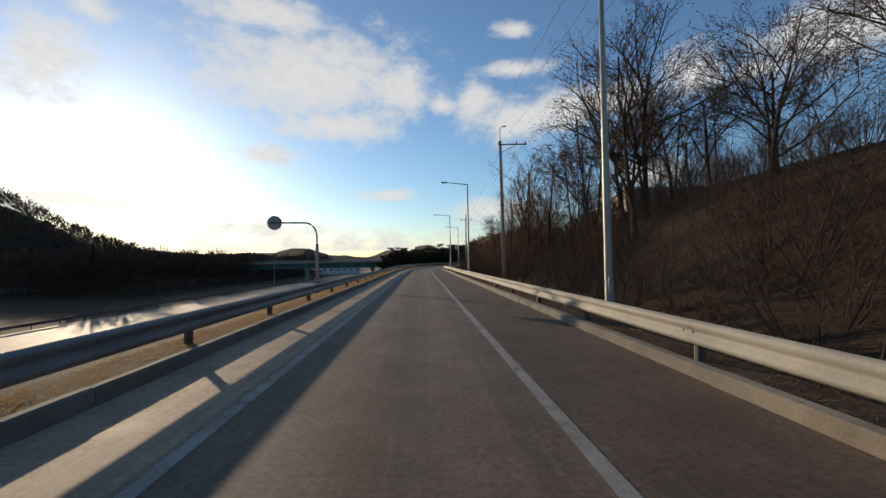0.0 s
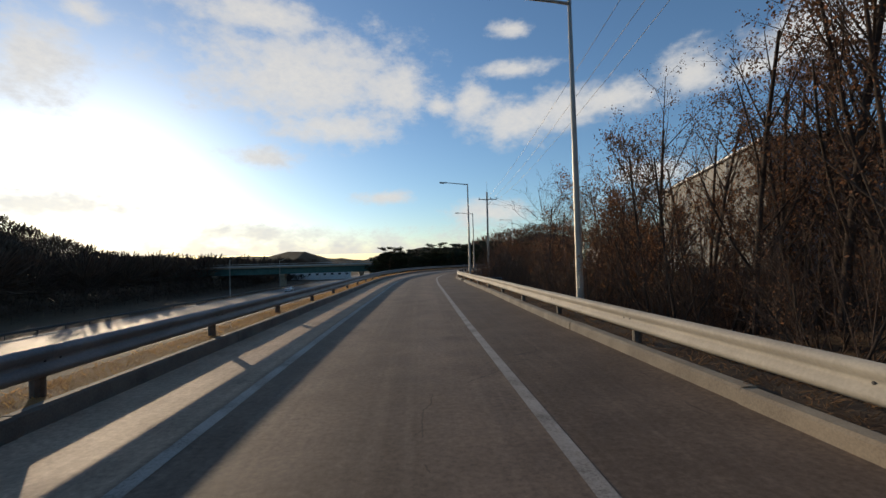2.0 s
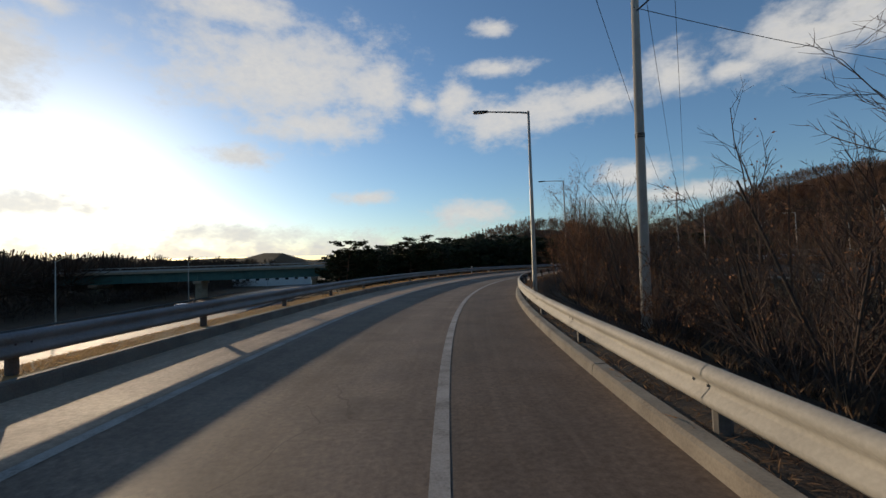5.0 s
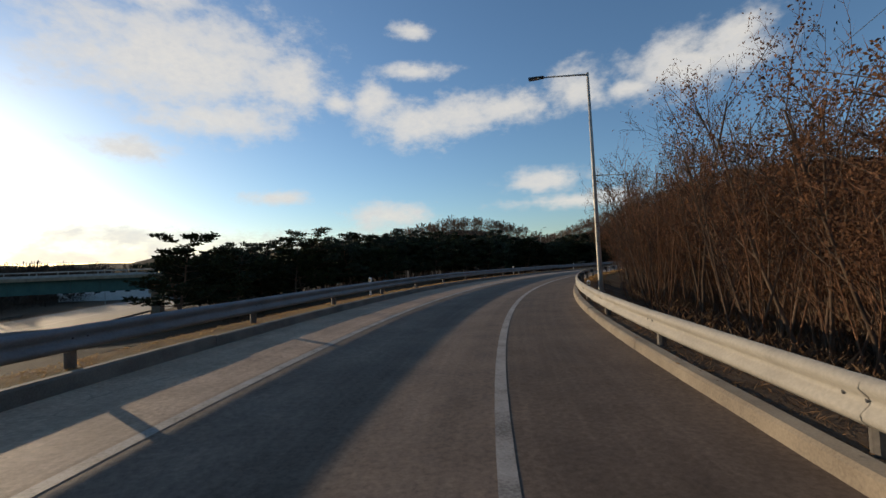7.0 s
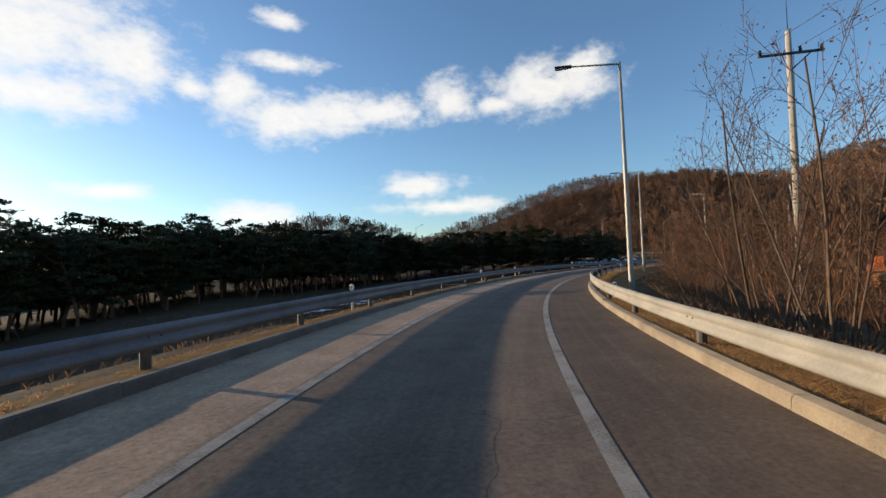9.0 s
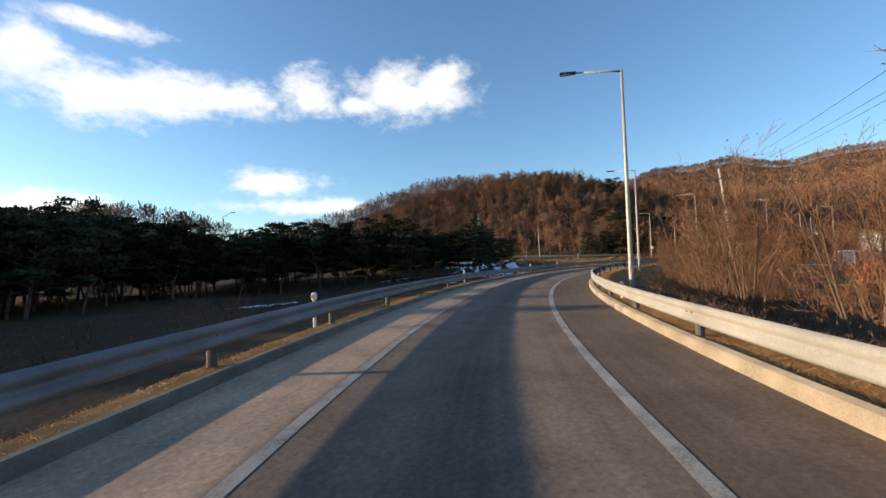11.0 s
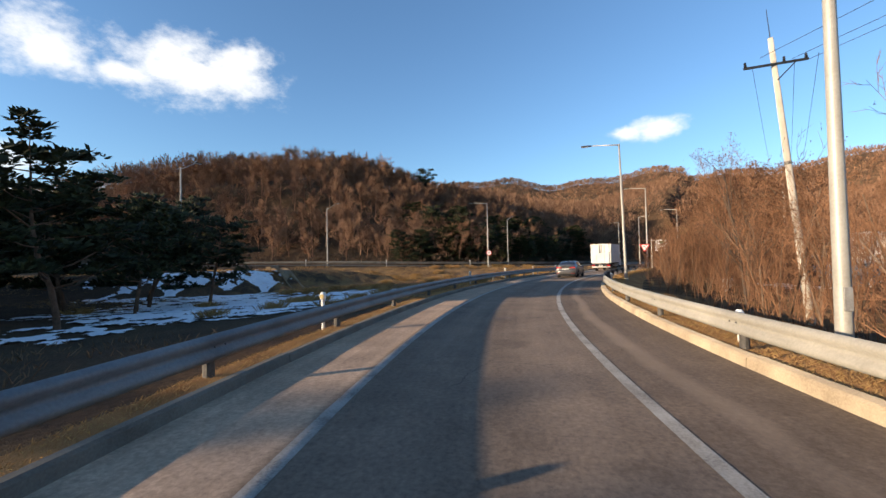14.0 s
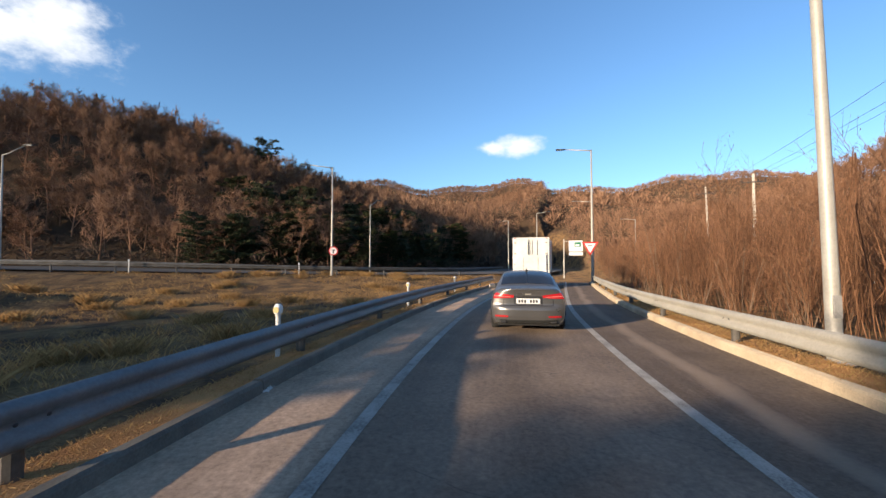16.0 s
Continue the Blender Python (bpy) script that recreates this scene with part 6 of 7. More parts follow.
def factory():
    """The big grey hall: ribbed walls, strip windows, downpipes and a shallow roof."""
    top = thing("factory_hall", "tall grey clad industrial hall with small dark windows", "building", pose(37.6, 94.2, 0.1, 0, 0, -96))
    # x runs along the face that looks at the ramp, towards the south; y into the hall is +
    L, D, H = 23.0, 24.0, 11.0
    bm = bmesh.new()
    box(bm, 0, L, 0, D, 0, H)
    for v in bm.verts:
        if v.co.z > 5:
            v.co.z = H + 0.09 * v.co.x
    part("wall", bm, M["grey_wall"], top)
    for k in (7.0, 14.0, 21.0):
        part("seam", boxes((k, k + 0.05, -0.03, 0.0, 0.3, H + 0.09 * k - 0.1)), M["grey_wall"], top)
    V = [(-0.3, -0.4, H), (L + 0.3, -0.4, H + 0.09 * L), (L + 0.3, D + 0.4, H + 0.09 * L), (-0.3, D + 0.4, H)]
    V = V + [(x, y, z + 0.22) for x, y, z in V]
    part("roof", (V, [(3, 2, 1, 0), (4, 5, 6, 7), (0, 1, 5, 4), (1, 2, 6, 5), (2, 3, 7, 6), (3, 0, 4, 7)]), M["white_paint"], top, "pale roof edge")
    for x, z, w, h in ((4.0, 7.6, 2.6, 1.0), (12.5, 7.9, 2.6, 1.0), (20.5, 8.2, 2.6, 1.0), (5.6, 4.3, 1.0, 0.8), (12.0, 4.6, 1.4, 1.2), (18.0, 4.6, 1.4, 1.2)):
        f = part("window", boxes((x - w / 2, x + w / 2, -0.08, 0.04, z - h / 2, z + h / 2), bevel=0.02), M["post_steel"], top)
        part("pane", boxes((x - w / 2 + 0.07, x + w / 2 - 0.07, -0.095, -0.06, z - h / 2 + 0.07, z + h / 2 - 0.07)), M["rubber"], f)
    for x in (0.15, 7.2, 16.0):
        V, F = [], []
        tube(V, F, [vec(x, -0.14, 0.0), vec(x, -0.14, H + 0.09 * x - 0.05)], [0.07, 0.07], 8)
        part("downpipe", (V, F), M["white_paint"], top)
    part("band", boxes((7.5, 12.0, -0.045, -0.033, 7.2, 8.4)), M["post_steel"], top, "darker cladding band")


factory()


# ---- lumber yard and white shed below the later curve ----
def white_shed():
    z = land_at(135, 127)
    top = thing("white_shed", "white clad shed with a low gable roof", "building", pose(131.0, 131.2, z, 0, 0, -38))
    L, D, H = 9.0, 7.0, 3.3 - z - 0.7
    bm = boxes((0, L, -D, 0, -1, H))
    k = 0.1
    while k < L:
        part("seam", boxes((k, k + 0.06, -0.0, 0.03, 0, H - 0.1)), M["cabin_white"], top)
        k += 1.2
    part("wall", bm, M["cabin_white"], top)
    V = [(-0.3, 0.3, H), (L + 0.3, 0.3, H), (L + 0.3, -D - 0.3, H), (-0.3, -D - 0.3, H), (-0.3, -D / 2, H + 1.0), (L + 0.3, -D / 2, H + 1.0)]
    part("roof", (V, [(0, 1, 5, 4), (2, 3, 4, 5), (0, 4, 3), (1, 2, 5), (3, 2, 1, 0)]), M["white_paint"], top)
    for k in (2.0, 5.5):
        part("window", boxes((k - 0.5, k + 0.5, 0.0, 0.06, H * 0.5, H * 0.5 + 1.0), bevel=0.01), M["black_glass"], top)


white_shed()


def lumber_yard():
    rnd = random.Random(8)
    z = land_at(84, 141)
    for k, (x, y, n) in enumerate(((82.5, 142.5, 5), (86.5, 140.0, 4), (80.0, 138.5, 5))):
        top = thing("timber_stack", "stack of orange sawn boards on bearers", "timber stack", pose(x, y, land_at(x, y), 0, 0, -60 + 14 * k), "timber stacks in the yard")
        for b in (-1.2, 1.2):
            part("bearer", boxes((b - 0.06, b + 0.06, -0.7, 0.7, -0.1, 0.1)), M["bark"], top)
        for r in range(n):
            for c in range(5):
                j = rnd.uniform(-0.08, 0.08)
                part("board", boxes((-1.7 + j, 1.7 + j, -0.68 + c * 0.275, -0.68 + c * 0.275 + 0.26, 0.1 + r * 0.26, 0.1 + r * 0.26 + 0.24), bevel=0.006), M["timber"], top)
    # a small orange digger
    x, y = 88.5, 141.2
    top = thing("digger", "small orange digger parked beside the timber", "digger", pose(x, y, land_at(x, y) + 0.02, 0, 0, 20))
    for s in (-1, 1):
        bm = boxes((-1.1, 1.1, s * 0.75 - 0.2, s * 0.75 + 0.2, 0.0, 0.55), bevel=0.2)
        part("track", bm, M["rubber"], top)
    part("house", boxes((-1.0, 0.7, -0.75, 0.75, 0.6, 1.3), bevel=0.12), M["orange"], top)
    c = part("cab", boxes((-0.1, 0.85, -0.7, 0.1, 1.3, 2.45), bevel=0.08), M["orange"], top)
    part("window", boxes((0.0, 0.88, -0.72, -0.69, 1.5, 2.3)), M["black_glass"], c)
    V, F = [], []
    tube(V, F, [vec(0.6, 0.3, 1.1), vec(1.9, 0.3, 2.3), vec(2.7, 0.3, 1.2)], [0.15, 0.13, 0.1], 6)
    part("boom", (V, F), M["orange"], top)
    part("bucket", boxes((2.5, 3.0, 0.0, 0.6, 0.75, 1.25), bevel=0.08), M["dark_metal"], top)


lumber_yard()


# ---- containers, a small blue vehicle and fence posts on the low ground beside the end of the ramp ----
M["tarp_blue"] = surface("faded blue sheet", (0.02, 0.07, 0.13), (0.05, 0.15, 0.24), 0.8, 14, 0.6, relief=0.2, dist=0.02)


def container(x, y, yaw, ln, w, z1, mat, label):
    """A ribbed steel container with corner posts, doors and a domed roof sheet."""
    z = land_at(x, y) - 0.05
    h = z1 - z
    top = thing("container", label, "container", pose(x, y, z, 0, 0, yaw), "containers on the low ground")
    part("body", boxes((-ln / 2, ln / 2, -w / 2, w / 2, 0.12, h - 0.12)), M[mat], top)
    k = -ln / 2 + 0.25
    while k < ln / 2 - 0.2:
        for sd in (-1, 1):
            part("rib", boxes((k, k + 0.14, sd * w / 2 - 0.03, sd * w / 2 + 0.03, 0.2, h - 0.25)), M[mat], top)
        k += 0.3
    for a in (-1, 1):
        for b in (-1, 1):
            part("corner_post", boxes((a * ln / 2 - 0.08, a * ln / 2 + 0.08, b * w / 2 - 0.08, b * w / 2 + 0.08, 0, h), bevel=0.01), M["dull_steel"], top)
    V = [(xx, yy, h + (0.16 if abs(yy) < 0.3 * w else 0.0)) for xx in (-ln / 2 - 0.06, ln / 2 + 0.06) for yy in (-w / 2 - 0.06, -w * 0.28, w * 0.28, w / 2 + 0.06)]
    V = V + [(a, b, c - 0.14) for a, b, c in V]
    F = [(k, k + 1, k + 5, k + 4) for k in range(3)] + [(k + 8, k + 12, k + 13, k + 9) for k in range(3)] + [(0, 4, 12, 8), (3, 11, 15, 7), (0, 8, 9, 1), (1, 9, 10, 2), (2, 10, 11, 3), (4, 5, 13, 12), (5, 6, 14, 13), (6, 7, 15, 14)]
    part("roof", (V, F), M["white_paint"], top, "pale domed roof sheet")
    for sd in (-0.5, 0.5):
        part("door", boxes((-ln / 2 - 0.05, -ln / 2, sd * w / 2 - w * 0.22, sd * w / 2 + w * 0.22, 0.25, h - 0.3), bevel=0.01), M[mat], top)
    return top


container(119.4, 136.4, -38, 5.0, 2.4, 3.0, "cabin_white", "white ribbed container with a pale domed roof")
container(116.0, 139.6, -38, 3.8, 2.2, 0.8, "tarp_blue", "low faded blue container on the open ground")


def blue_vehicle(x, y):
    """A small open utility vehicle: body, wheels, roof on four posts."""
    z = land_at(x, y)
    top = thing("utility_vehicle", "small blue utility vehicle with a white canopy", "vehicle", pose(x, y, z, 0, 0, 20))
    part("body", boxes((-1.1, 1.1, -0.6, 0.6, 0.35, 0.95), bevel=0.08), M["tarp_blue"], top)
    part("bed", boxes((-1.15, -0.1, -0.65, 0.65, 0.95, 1.15), bevel=0.03), M["tarp_blue"], top)
    for a in (-0.7, 0.75):
        for b in (-0.58, 0.58):
            V, F = lathe([(0.0, -0.1), (0.26, -0.1), (0.3, -0.06), (0.3, 0.06), (0.26, 0.1), (0.0, 0.1)], 14)
            part("wheel", ([(p[0] + a, p[2] + b, p[1] + 0.3) for p in V], F), M["rubber"], top)
    for a in (-0.95, 0.9):
        for b in (-0.55, 0.55):
            part("canopy_post", boxes((a - 0.03, a + 0.03, b - 0.03, b + 0.03, 0.9, 1.75)), M["white_paint"], top)
    part("canopy", boxes((-1.2, 1.1, -0.7, 0.7, 1.75, 1.86), bevel=0.04), M["white_paint"], top, "white canopy")


blue_vehicle(127.4, 135.4)


def sack(x, y):
    rnd = random.Random(17)
    V, F = lathe([(0.0, -0.1), (0.5, -0.05), (0.6, 0.3), (0.55, 0.8), (0.4, 1.05), (0.12, 1.2), (0.08, 1.32)], 14)
    V = [(a * rnd.uniform(0.92, 1.06), b * rnd.uniform(0.92, 1.06), c) for a, b, c in V]
    tagged(new("bulk_bag", mesh_of("bulk_bag", V, F, M["white_paint"], True)), "full white bulk bag on bare ground", "bag").location = (x, y, land_at(x, y))


sack(125.6, 136.2)


def fence_posts():
    """A row of short white posts with two strands of wire."""
    top = thing("post_fence", "row of short white posts with wire on the bank", "fence")
    a, b = vec(108.6, 151.0, 0), vec(117.0, 147.2, 0)
    pts = []
    for k in range(8):
        p = a.lerp(b, k / 7)
        z = land_at(p.x, p.y)
        ob = part("post", boxes((-0.05, 0.05, -0.05, 0.05, -0.3, 0.95), bevel=0.012), M["white_paint"], top)
        ob.location = (p.x, p.y, z)
        pts.append(vec(p.x, p.y, z))
    for h in (0.45, 0.85):
        V, F = [], []
        tube(V, F, [p + vec(0, 0, h) for p in pts], [0.008] * len(pts), 4, cap=False)
        part("wire", (V, F), M["dull_steel"], top)


fence_posts()


# concrete drain chute in the far bank
def drain():
    a, b = vec(119.6, 190.9, 0), vec(117.4, 186.6, 0)
    top = thing("drain_chute", "dark concrete drain chute down the grassy bank", "drain")
    V, F = [], []
    for k in range(9):
        p = a.lerp(b, k / 8)
        t = (b - a).normalized()
        s = vec(t.y, -t.x, 0)
        z = land_at(p.x, p.y) + 0.05
        for e, dz in ((-0.75, 0.18), (-0.6, 0.2), (-0.45, -0.02), (0.45, -0.02), (0.6, 0.2), (0.75, 0.18)):
            q = p + s * e
            V.append((q.x, q.y, z + dz))
    for k in range(8):
        for j in range(5):
            F.append((k * 6 + j, k * 6 + j + 1, (k + 1) * 6 + j + 1, (k + 1) * 6 + j))
    part("channel", (V, F), M["block"], top)
    part("headwall", boxes((118.9, 120.5, 190.8, 191.4, 0.2, 1.35), bevel=0.03), M["block"], top)


drain()


# ---- dry grass, litter and snow ----
def blades(name, label, mat, places, lo, hi, seed, lean=0.35, width=0.012):
    rnd = random.Random(seed)
    V, F = [], []
    for x, y, z in places:
        for _ in range(3):
            h = rnd.uniform(lo, hi)
            a = rnd.uniform(0, 2 * math.pi)
            d = vec(math.cos(a) * lean * rnd.random() * h, math.sin(a) * lean * rnd.random() * h, h)
            w = vec(-math.sin(a), math.cos(a), 0) * width * rnd.uniform(0.7, 1.6)
            p = vec(x + rnd.uniform(-0.08, 0.08), y + rnd.uniform(-0.08, 0.08), z - 0.02)
            k = len(V)
            V.extend((p - w, p + w, p + d * 0.6 + w * 0.7 + vec(d.x, d.y, 0) * 0.1, p + d + vec(d.x, d.y, 0) * 0.5))
            F.append((k, k + 1, k + 2))
            F.append((k, k + 2, k + 3))
    return tagged(new(name, mesh_of(name, V, F, mat)), label, "grass", kind="stuff")


def strip_places(rnd, u0, u1, f0, f1, n, zf):
    out = []
    for _ in range(n):
        u = rnd.uniform(u0, u1)
        e = rnd.uniform(f0(u), f1(u))
        p = on_ramp(u, e)
        out.append((p.x, p.y, p.z + zf(e, u)))
    return out


def grasses():
    rnd = random.Random(21)

    def z_l(e, u):
        d = kerb_l(u) - e
        return float(np.interp(d, (0.13, verge_l(u), verge_l(u) + 0.68, 3.6), (kerb_l_top(u) - 0.025, kerb_l_top(u) - 0.01, -0.22, -1.3)))

    def z_r(e, u):
        d = e - kerb_r(u)
        return float(np.interp(d, (0.2, 0.9, 3.2), (0.13, 0.10, -0.75)))

    blades("dry_grass", "golden dry grass under the guardrail", M["straw"], strip_places(rnd, 80, 258, lambda u: kerb_l(u) - verge_l(u) - 0.2, lambda u: kerb_l(u) - 0.2, 26000, z_l), 0.02, 0.065, 1, 1.2, 0.003)
    blades("dry_grass", "tawny backlit dry grass under the guardrail", M["straw"], strip_places(rnd, -40, 82, lambda u: kerb_l(u) - 1.0, lambda u: kerb_l(u) - 0.2, 20000, z_l), 0.02, 0.07, 2, 1.2, 0.003)
    blades("dry_grass", "golden dry grass behind the kerb", M["straw"], strip_places(rnd, 130, 258, lambda u: kerb_r(u) + 0.24, lambda u: kerb_r(u) + 1.2, 24000, z_r), 0.02, 0.08, 3, 1.4, 0.0035)
    blades("dry_litter", "brown grass and litter behind the kerb", M["brown_straw"], strip_places(rnd, -40, 135, lambda u: kerb_r(u) + 0.22, lambda u: kerb_r(u) + 1.8, 14000, z_r), 0.02, 0.10, 4, 1.8, 0.005)
    # the rough field between the roads
    pts = []
    while len(pts) < 60000:
        p = on_ramp(rnd.uniform(200, 290), rnd.uniform(-52, -7.4))
        pts.append((p.x, p.y))
    xy = np.array(pts)
    j, c = nearest(xy[:, 0], xy[:, 1], CP, CN)
    keep = (c > 9.0) & (xy[:, 0] > 99) & (((xy[:, 0] - 104.5) / 8) ** 2 + ((xy[:, 1] - 180) / 8.5) ** 2 > 1) & (bumpy(xy[:, 0], xy[:, 1], 3.0, 1.2) > -0.35)
    xy = xy[keep]
    z = land(xy[:, 0], xy[:, 1])
    blades("field_grass", "long golden dry grass on the field", M["straw"], [(a, b, c2) for (a, b), c2 in zip(xy, z)], 0.06, 0.22, 5, 1.0, 0.006)
    # plumed tussocks
    tus = []
    for _ in range(70):
        p = on_ramp(rnd.uniform(214, 268), rnd.uniform(-27, -9))
        for _ in range(110):
            tus.append((p.x + rnd.gauss(0, 0.28), p.y + rnd.gauss(0, 0.28)))
    xy = np.array(tus)
    z = land(xy[:, 0], xy[:, 1])
    blades("tussock_grass", "pale plumed tussocks of dry grass", M["straw"], [(a, b, c2) for (a, b), c2 in zip(xy, z)], 0.18, 0.5, 6, 0.9, 0.004)
    # dead leaf litter and low scrub under the pines and in the hollow
    lit = [on_ramp(rnd.uniform(50, 205), rnd.uniform(4.6, 11)) for _ in range(7000)]
    xy = np.array([(p.x, p.y) for p in lit])
    z = land(xy[:, 0], xy[:, 1])
    blades("scrub_grass", "brown winter scrub below the guardrail", M["brown_straw"], [(a, b, c2) for (a, b), c2 in zip(xy, z)], 0.12, 0.45, 7, 0.9, 0.010)
    lit = [on_ramp(rnd.uniform(120, 210), rnd.uniform(-38, -9)) for _ in range(9000)]
    xy = np.array([(p.x, p.y) for p in lit])
    z = land(xy[:, 0], xy[:, 1])
    blades("scrub_grass", "dull dry grass under the pines", M["brown_straw"], [(a, b, c2) for (a, b), c2 in zip(xy, z)], 0.08, 0.26, 8, 0.9, 0.012)


grasses()


def snow_patch(cx, cy, rx, ry, seed, label="thin patch of old snow on dry grass", cell=0.22, thr=0.05, level=None):
    rs = np.random.RandomState(seed)
    xs, ys = np.arange(cx - rx, cx + rx, cell), np.arange(cy - ry, cy + ry, cell)
    X, Y = np.meshgrid(xs, ys)
    f = 1 - ((X - cx) / rx) ** 2 - ((Y - cy) / ry) ** 2 + 0.8 * bumpy(X, Y, 1.3, seed * 0.7) + 1.4 * bumpy(X, Y, 0.36, seed * 1.3) + rs.uniform(-0.25, 0.25, X.shape)
    Z = (land(X, Y) if level is None else level) + 0.02 + 0.07 * np.clip(f, 0, 1) + rs.uniform(0, 0.02, X.shape)
    Xj, Yj = X + rs.uniform(-0.3, 0.3, X.shape) * cell, Y + rs.uniform(-0.3, 0.3, Y.shape) * cell
    ny, nx = X.shape
    V = np.stack([Xj.ravel(), Yj.ravel(), Z.ravel()], 1).tolist()
    F = []
    for j in range(ny - 1):
        for i in range(nx - 1):
            if min(f[j, i], f[j, i + 1], f[j + 1, i], f[j + 1, i + 1]) > thr:
                a = j * nx + i
                F.append((a, a + 1, a + nx + 1, a + nx))
    used = sorted({v for q in F for v in q})
    if not used:
        return
    back = {v: n for n, v in enumerate(used)}
    me = mesh_of("snow", [V[v] for v in used], [tuple(back[v] for v in q) for q in F], M["snow"], True)
    tagged(new("snow", me), label, "snow", kind="stuff")


for k, (x, y, rx, ry) in enumerate(((103, 183.0, 8.0, 4.5), (107.5, 194.0, 6, 3.6), (113.5, 190.5, 5, 3.2), (110, 187.5, 7, 3.5), (100, 176.0, 8.0, 3.6), (93, 180, 5, 3), (112.5, 174.5, 3, 2.0), (111, 177, 4.5, 3.5), (58, 176, 2.6, 1.0), (46, 168, 3, 0.9), (71, 171.5, 1.6, 0.8), (80, 177, 2, 0.9), (30, 163, 3, 1.2), (63, 188, 4, 1.2), (85, 190, 4, 1.6), (76, 150, 2.5, 1.4), (116, 144, 4, 2))):
    snow_patch(x, y, rx, ry, 3 + k, thr=0.05 if 1 <= k <= 3 else 0.3, cell=0.17)

snow_patch(36.8, 169.0, 3.2, 2.4, 53, "broken patch of old snow below the bank", 0.14, 0.2)
snow_patch(103.0, 181.0, 10.0, 9.0, 29, "patchy old snow with dry grass showing through", 0.16, 0.12)
p = on_ramp(63.2, 3.05)
snow_patch(p.x, p.y, 0.28, 1.3, 41, "thin strip of old snow behind the kerb", 0.06, 0.1, 0.06)


def scrap(x, y):
    """A crumpled scrap of pale packaging lying on the asphalt."""
    rnd = random.Random(4)
    V, F = [], []
    for j in range(5):
        for i in range(8):
            V.append((x - 0.13 + i * 0.037 + rnd.uniform(-0.015, 0.015), y - 0.05 + j * 0.025 + rnd.uniform(-0.012, 0.012), 0.008 + rnd.uniform(0, 0.05) * (0 < i < 7) * (0 < j < 4)))
    for j in range(4):
        for i in range(7):
            F.append((j * 8 + i, j * 8 + i + 1, (j + 1) * 8 + i + 1, (j + 1) * 8 + i))
    tagged(new("litter", mesh_of("litter", V, F, M["white_paint"])), "crumpled pale scrap of litter on the asphalt", "litter")


scrap(110.34, 164.70)


# ---- vehicles ----
def car_loft(stations, f):
    """Interpolated section of the body at length f: a half ring of (x, z)."""
    ys = [s[0] for s in stations]
    return [(float(np.interp(f, ys, [s[1][k][0] for s in stations])), float(np.interp(f, ys, [s[1][k][1] for s in stations]))) for k in range(len(stations[0][1]))]


# rows: y from the tail, then sill, lower side, waist, belt, cant rail, roof edge, centre (x, z)
SEDAN = [
    (-0.86, ((0.74, 0.24), (0.82, 0.36), (0.845, 0.62), (0.81, 0.85), (0.71, 1.00), (0.51, 1.045), (0.0, 1.06))),
    (-0.70, ((0.80, 0.20), (0.86, 0.36), (0.87, 0.66), (0.83, 0.90), (0.72, 1.02), (0.52, 1.06), (0.0, 1.08))),
    (-0.45, ((0.80, 0.20), (0.88, 0.38), (0.89, 0.68), (0.84, 0.93), (0.70, 1.06), (0.50, 1.09), (0.0, 1.10))),
    (0.10, ((0.80, 0.20), (0.89, 0.38), (0.90, 0.68), (0.85, 0.94), (0.66, 1.26), (0.48, 1.31), (0.0, 1.34))),
    (0.50, ((0.80, 0.20), (0.89, 0.38), (0.90, 0.68), (0.85, 0.94), (0.62, 1.36), (0.46, 1.41), (0.0, 1.43))),
    (1.30, ((0.80, 0.20), (0.89, 0.38), (0.90, 0.68), (0.85, 0.93), (0.63, 1.38), (0.46, 1.43), (0.0, 1.45))),
    (1.80, ((0.80, 0.20), (0.89, 0.38), (0.90, 0.67), (0.85, 0.92), (0.63, 1.34), (0.46, 1.39), (0.0, 1.41))),
    (2.55, ((0.80, 0.20), (0.89, 0.38), (0.90, 0.66), (0.85, 0.90), (0.72, 0.98), (0.50, 1.02), (0.0, 1.04))),
    (3.20, ((0.80, 0.22), (0.88, 0.38), (0.88, 0.62), (0.82, 0.78), (0.70, 0.86), (0.48, 0.90), (0.0, 0.92))),
    (3.50, ((0.66, 0.28), (0.76, 0.38), (0.76, 0.56), (0.70, 0.68), (0.60, 0.74), (0.42, 0.76), (0.0, 0.78))),
    (3.59, ((0.50, 0.34), (0.56, 0.40), (0.56, 0.54), (0.52, 0.62), (0.46, 0.66), (0.34, 0.67), (0.0, 0.68))),
]


def body_patch(y0, y1, k0, k1, out, ny=6, both=True, sides=(1, -1)):
    """A patch of the sedan's skin between two lengths and two ring rows, pushed out a little."""
    V, F = [], []
    for s in sides:
        base = len(V)
        nk = 5
        for i in range(ny + 1):
            y = y0 + (y1 - y0) * i / ny
            ring = car_loft(SEDAN, y)
            for j in range(nk):
                q = k0 + (k1 - k0) * j / (nk - 1)
                a = min(int(q), len(ring) - 2)
                x = ring[a][0] + (ring[a + 1][0] - ring[a][0]) * (q - a)
                z = ring[a][1] + (ring[a + 1][1] - ring[a][1]) * (q - a)
                V.append((s * (x + out * 0.8), y - (out * 0.5 if y < 0.5 else -out * 0.3), z + out))
        for i in range(ny):
            for j in range(nk - 1):
                F.append((base + i * nk + j, base + i * nk + j + 1, base + (i + 1) * nk + j + 1, base + (i + 1) * nk + j))
    return V, F


REAR = ((0.24, 0.31, 0.40, 0.55, 0.61, 0.655, 0.69, 0.80, 0.93, 1.00, 1.035, 1.05), (-0.93, -1.01, -1.035, -1.05, -1.03, -0.985, -0.965, -0.97, -0.995, -1.015, -1.035, -0.95))


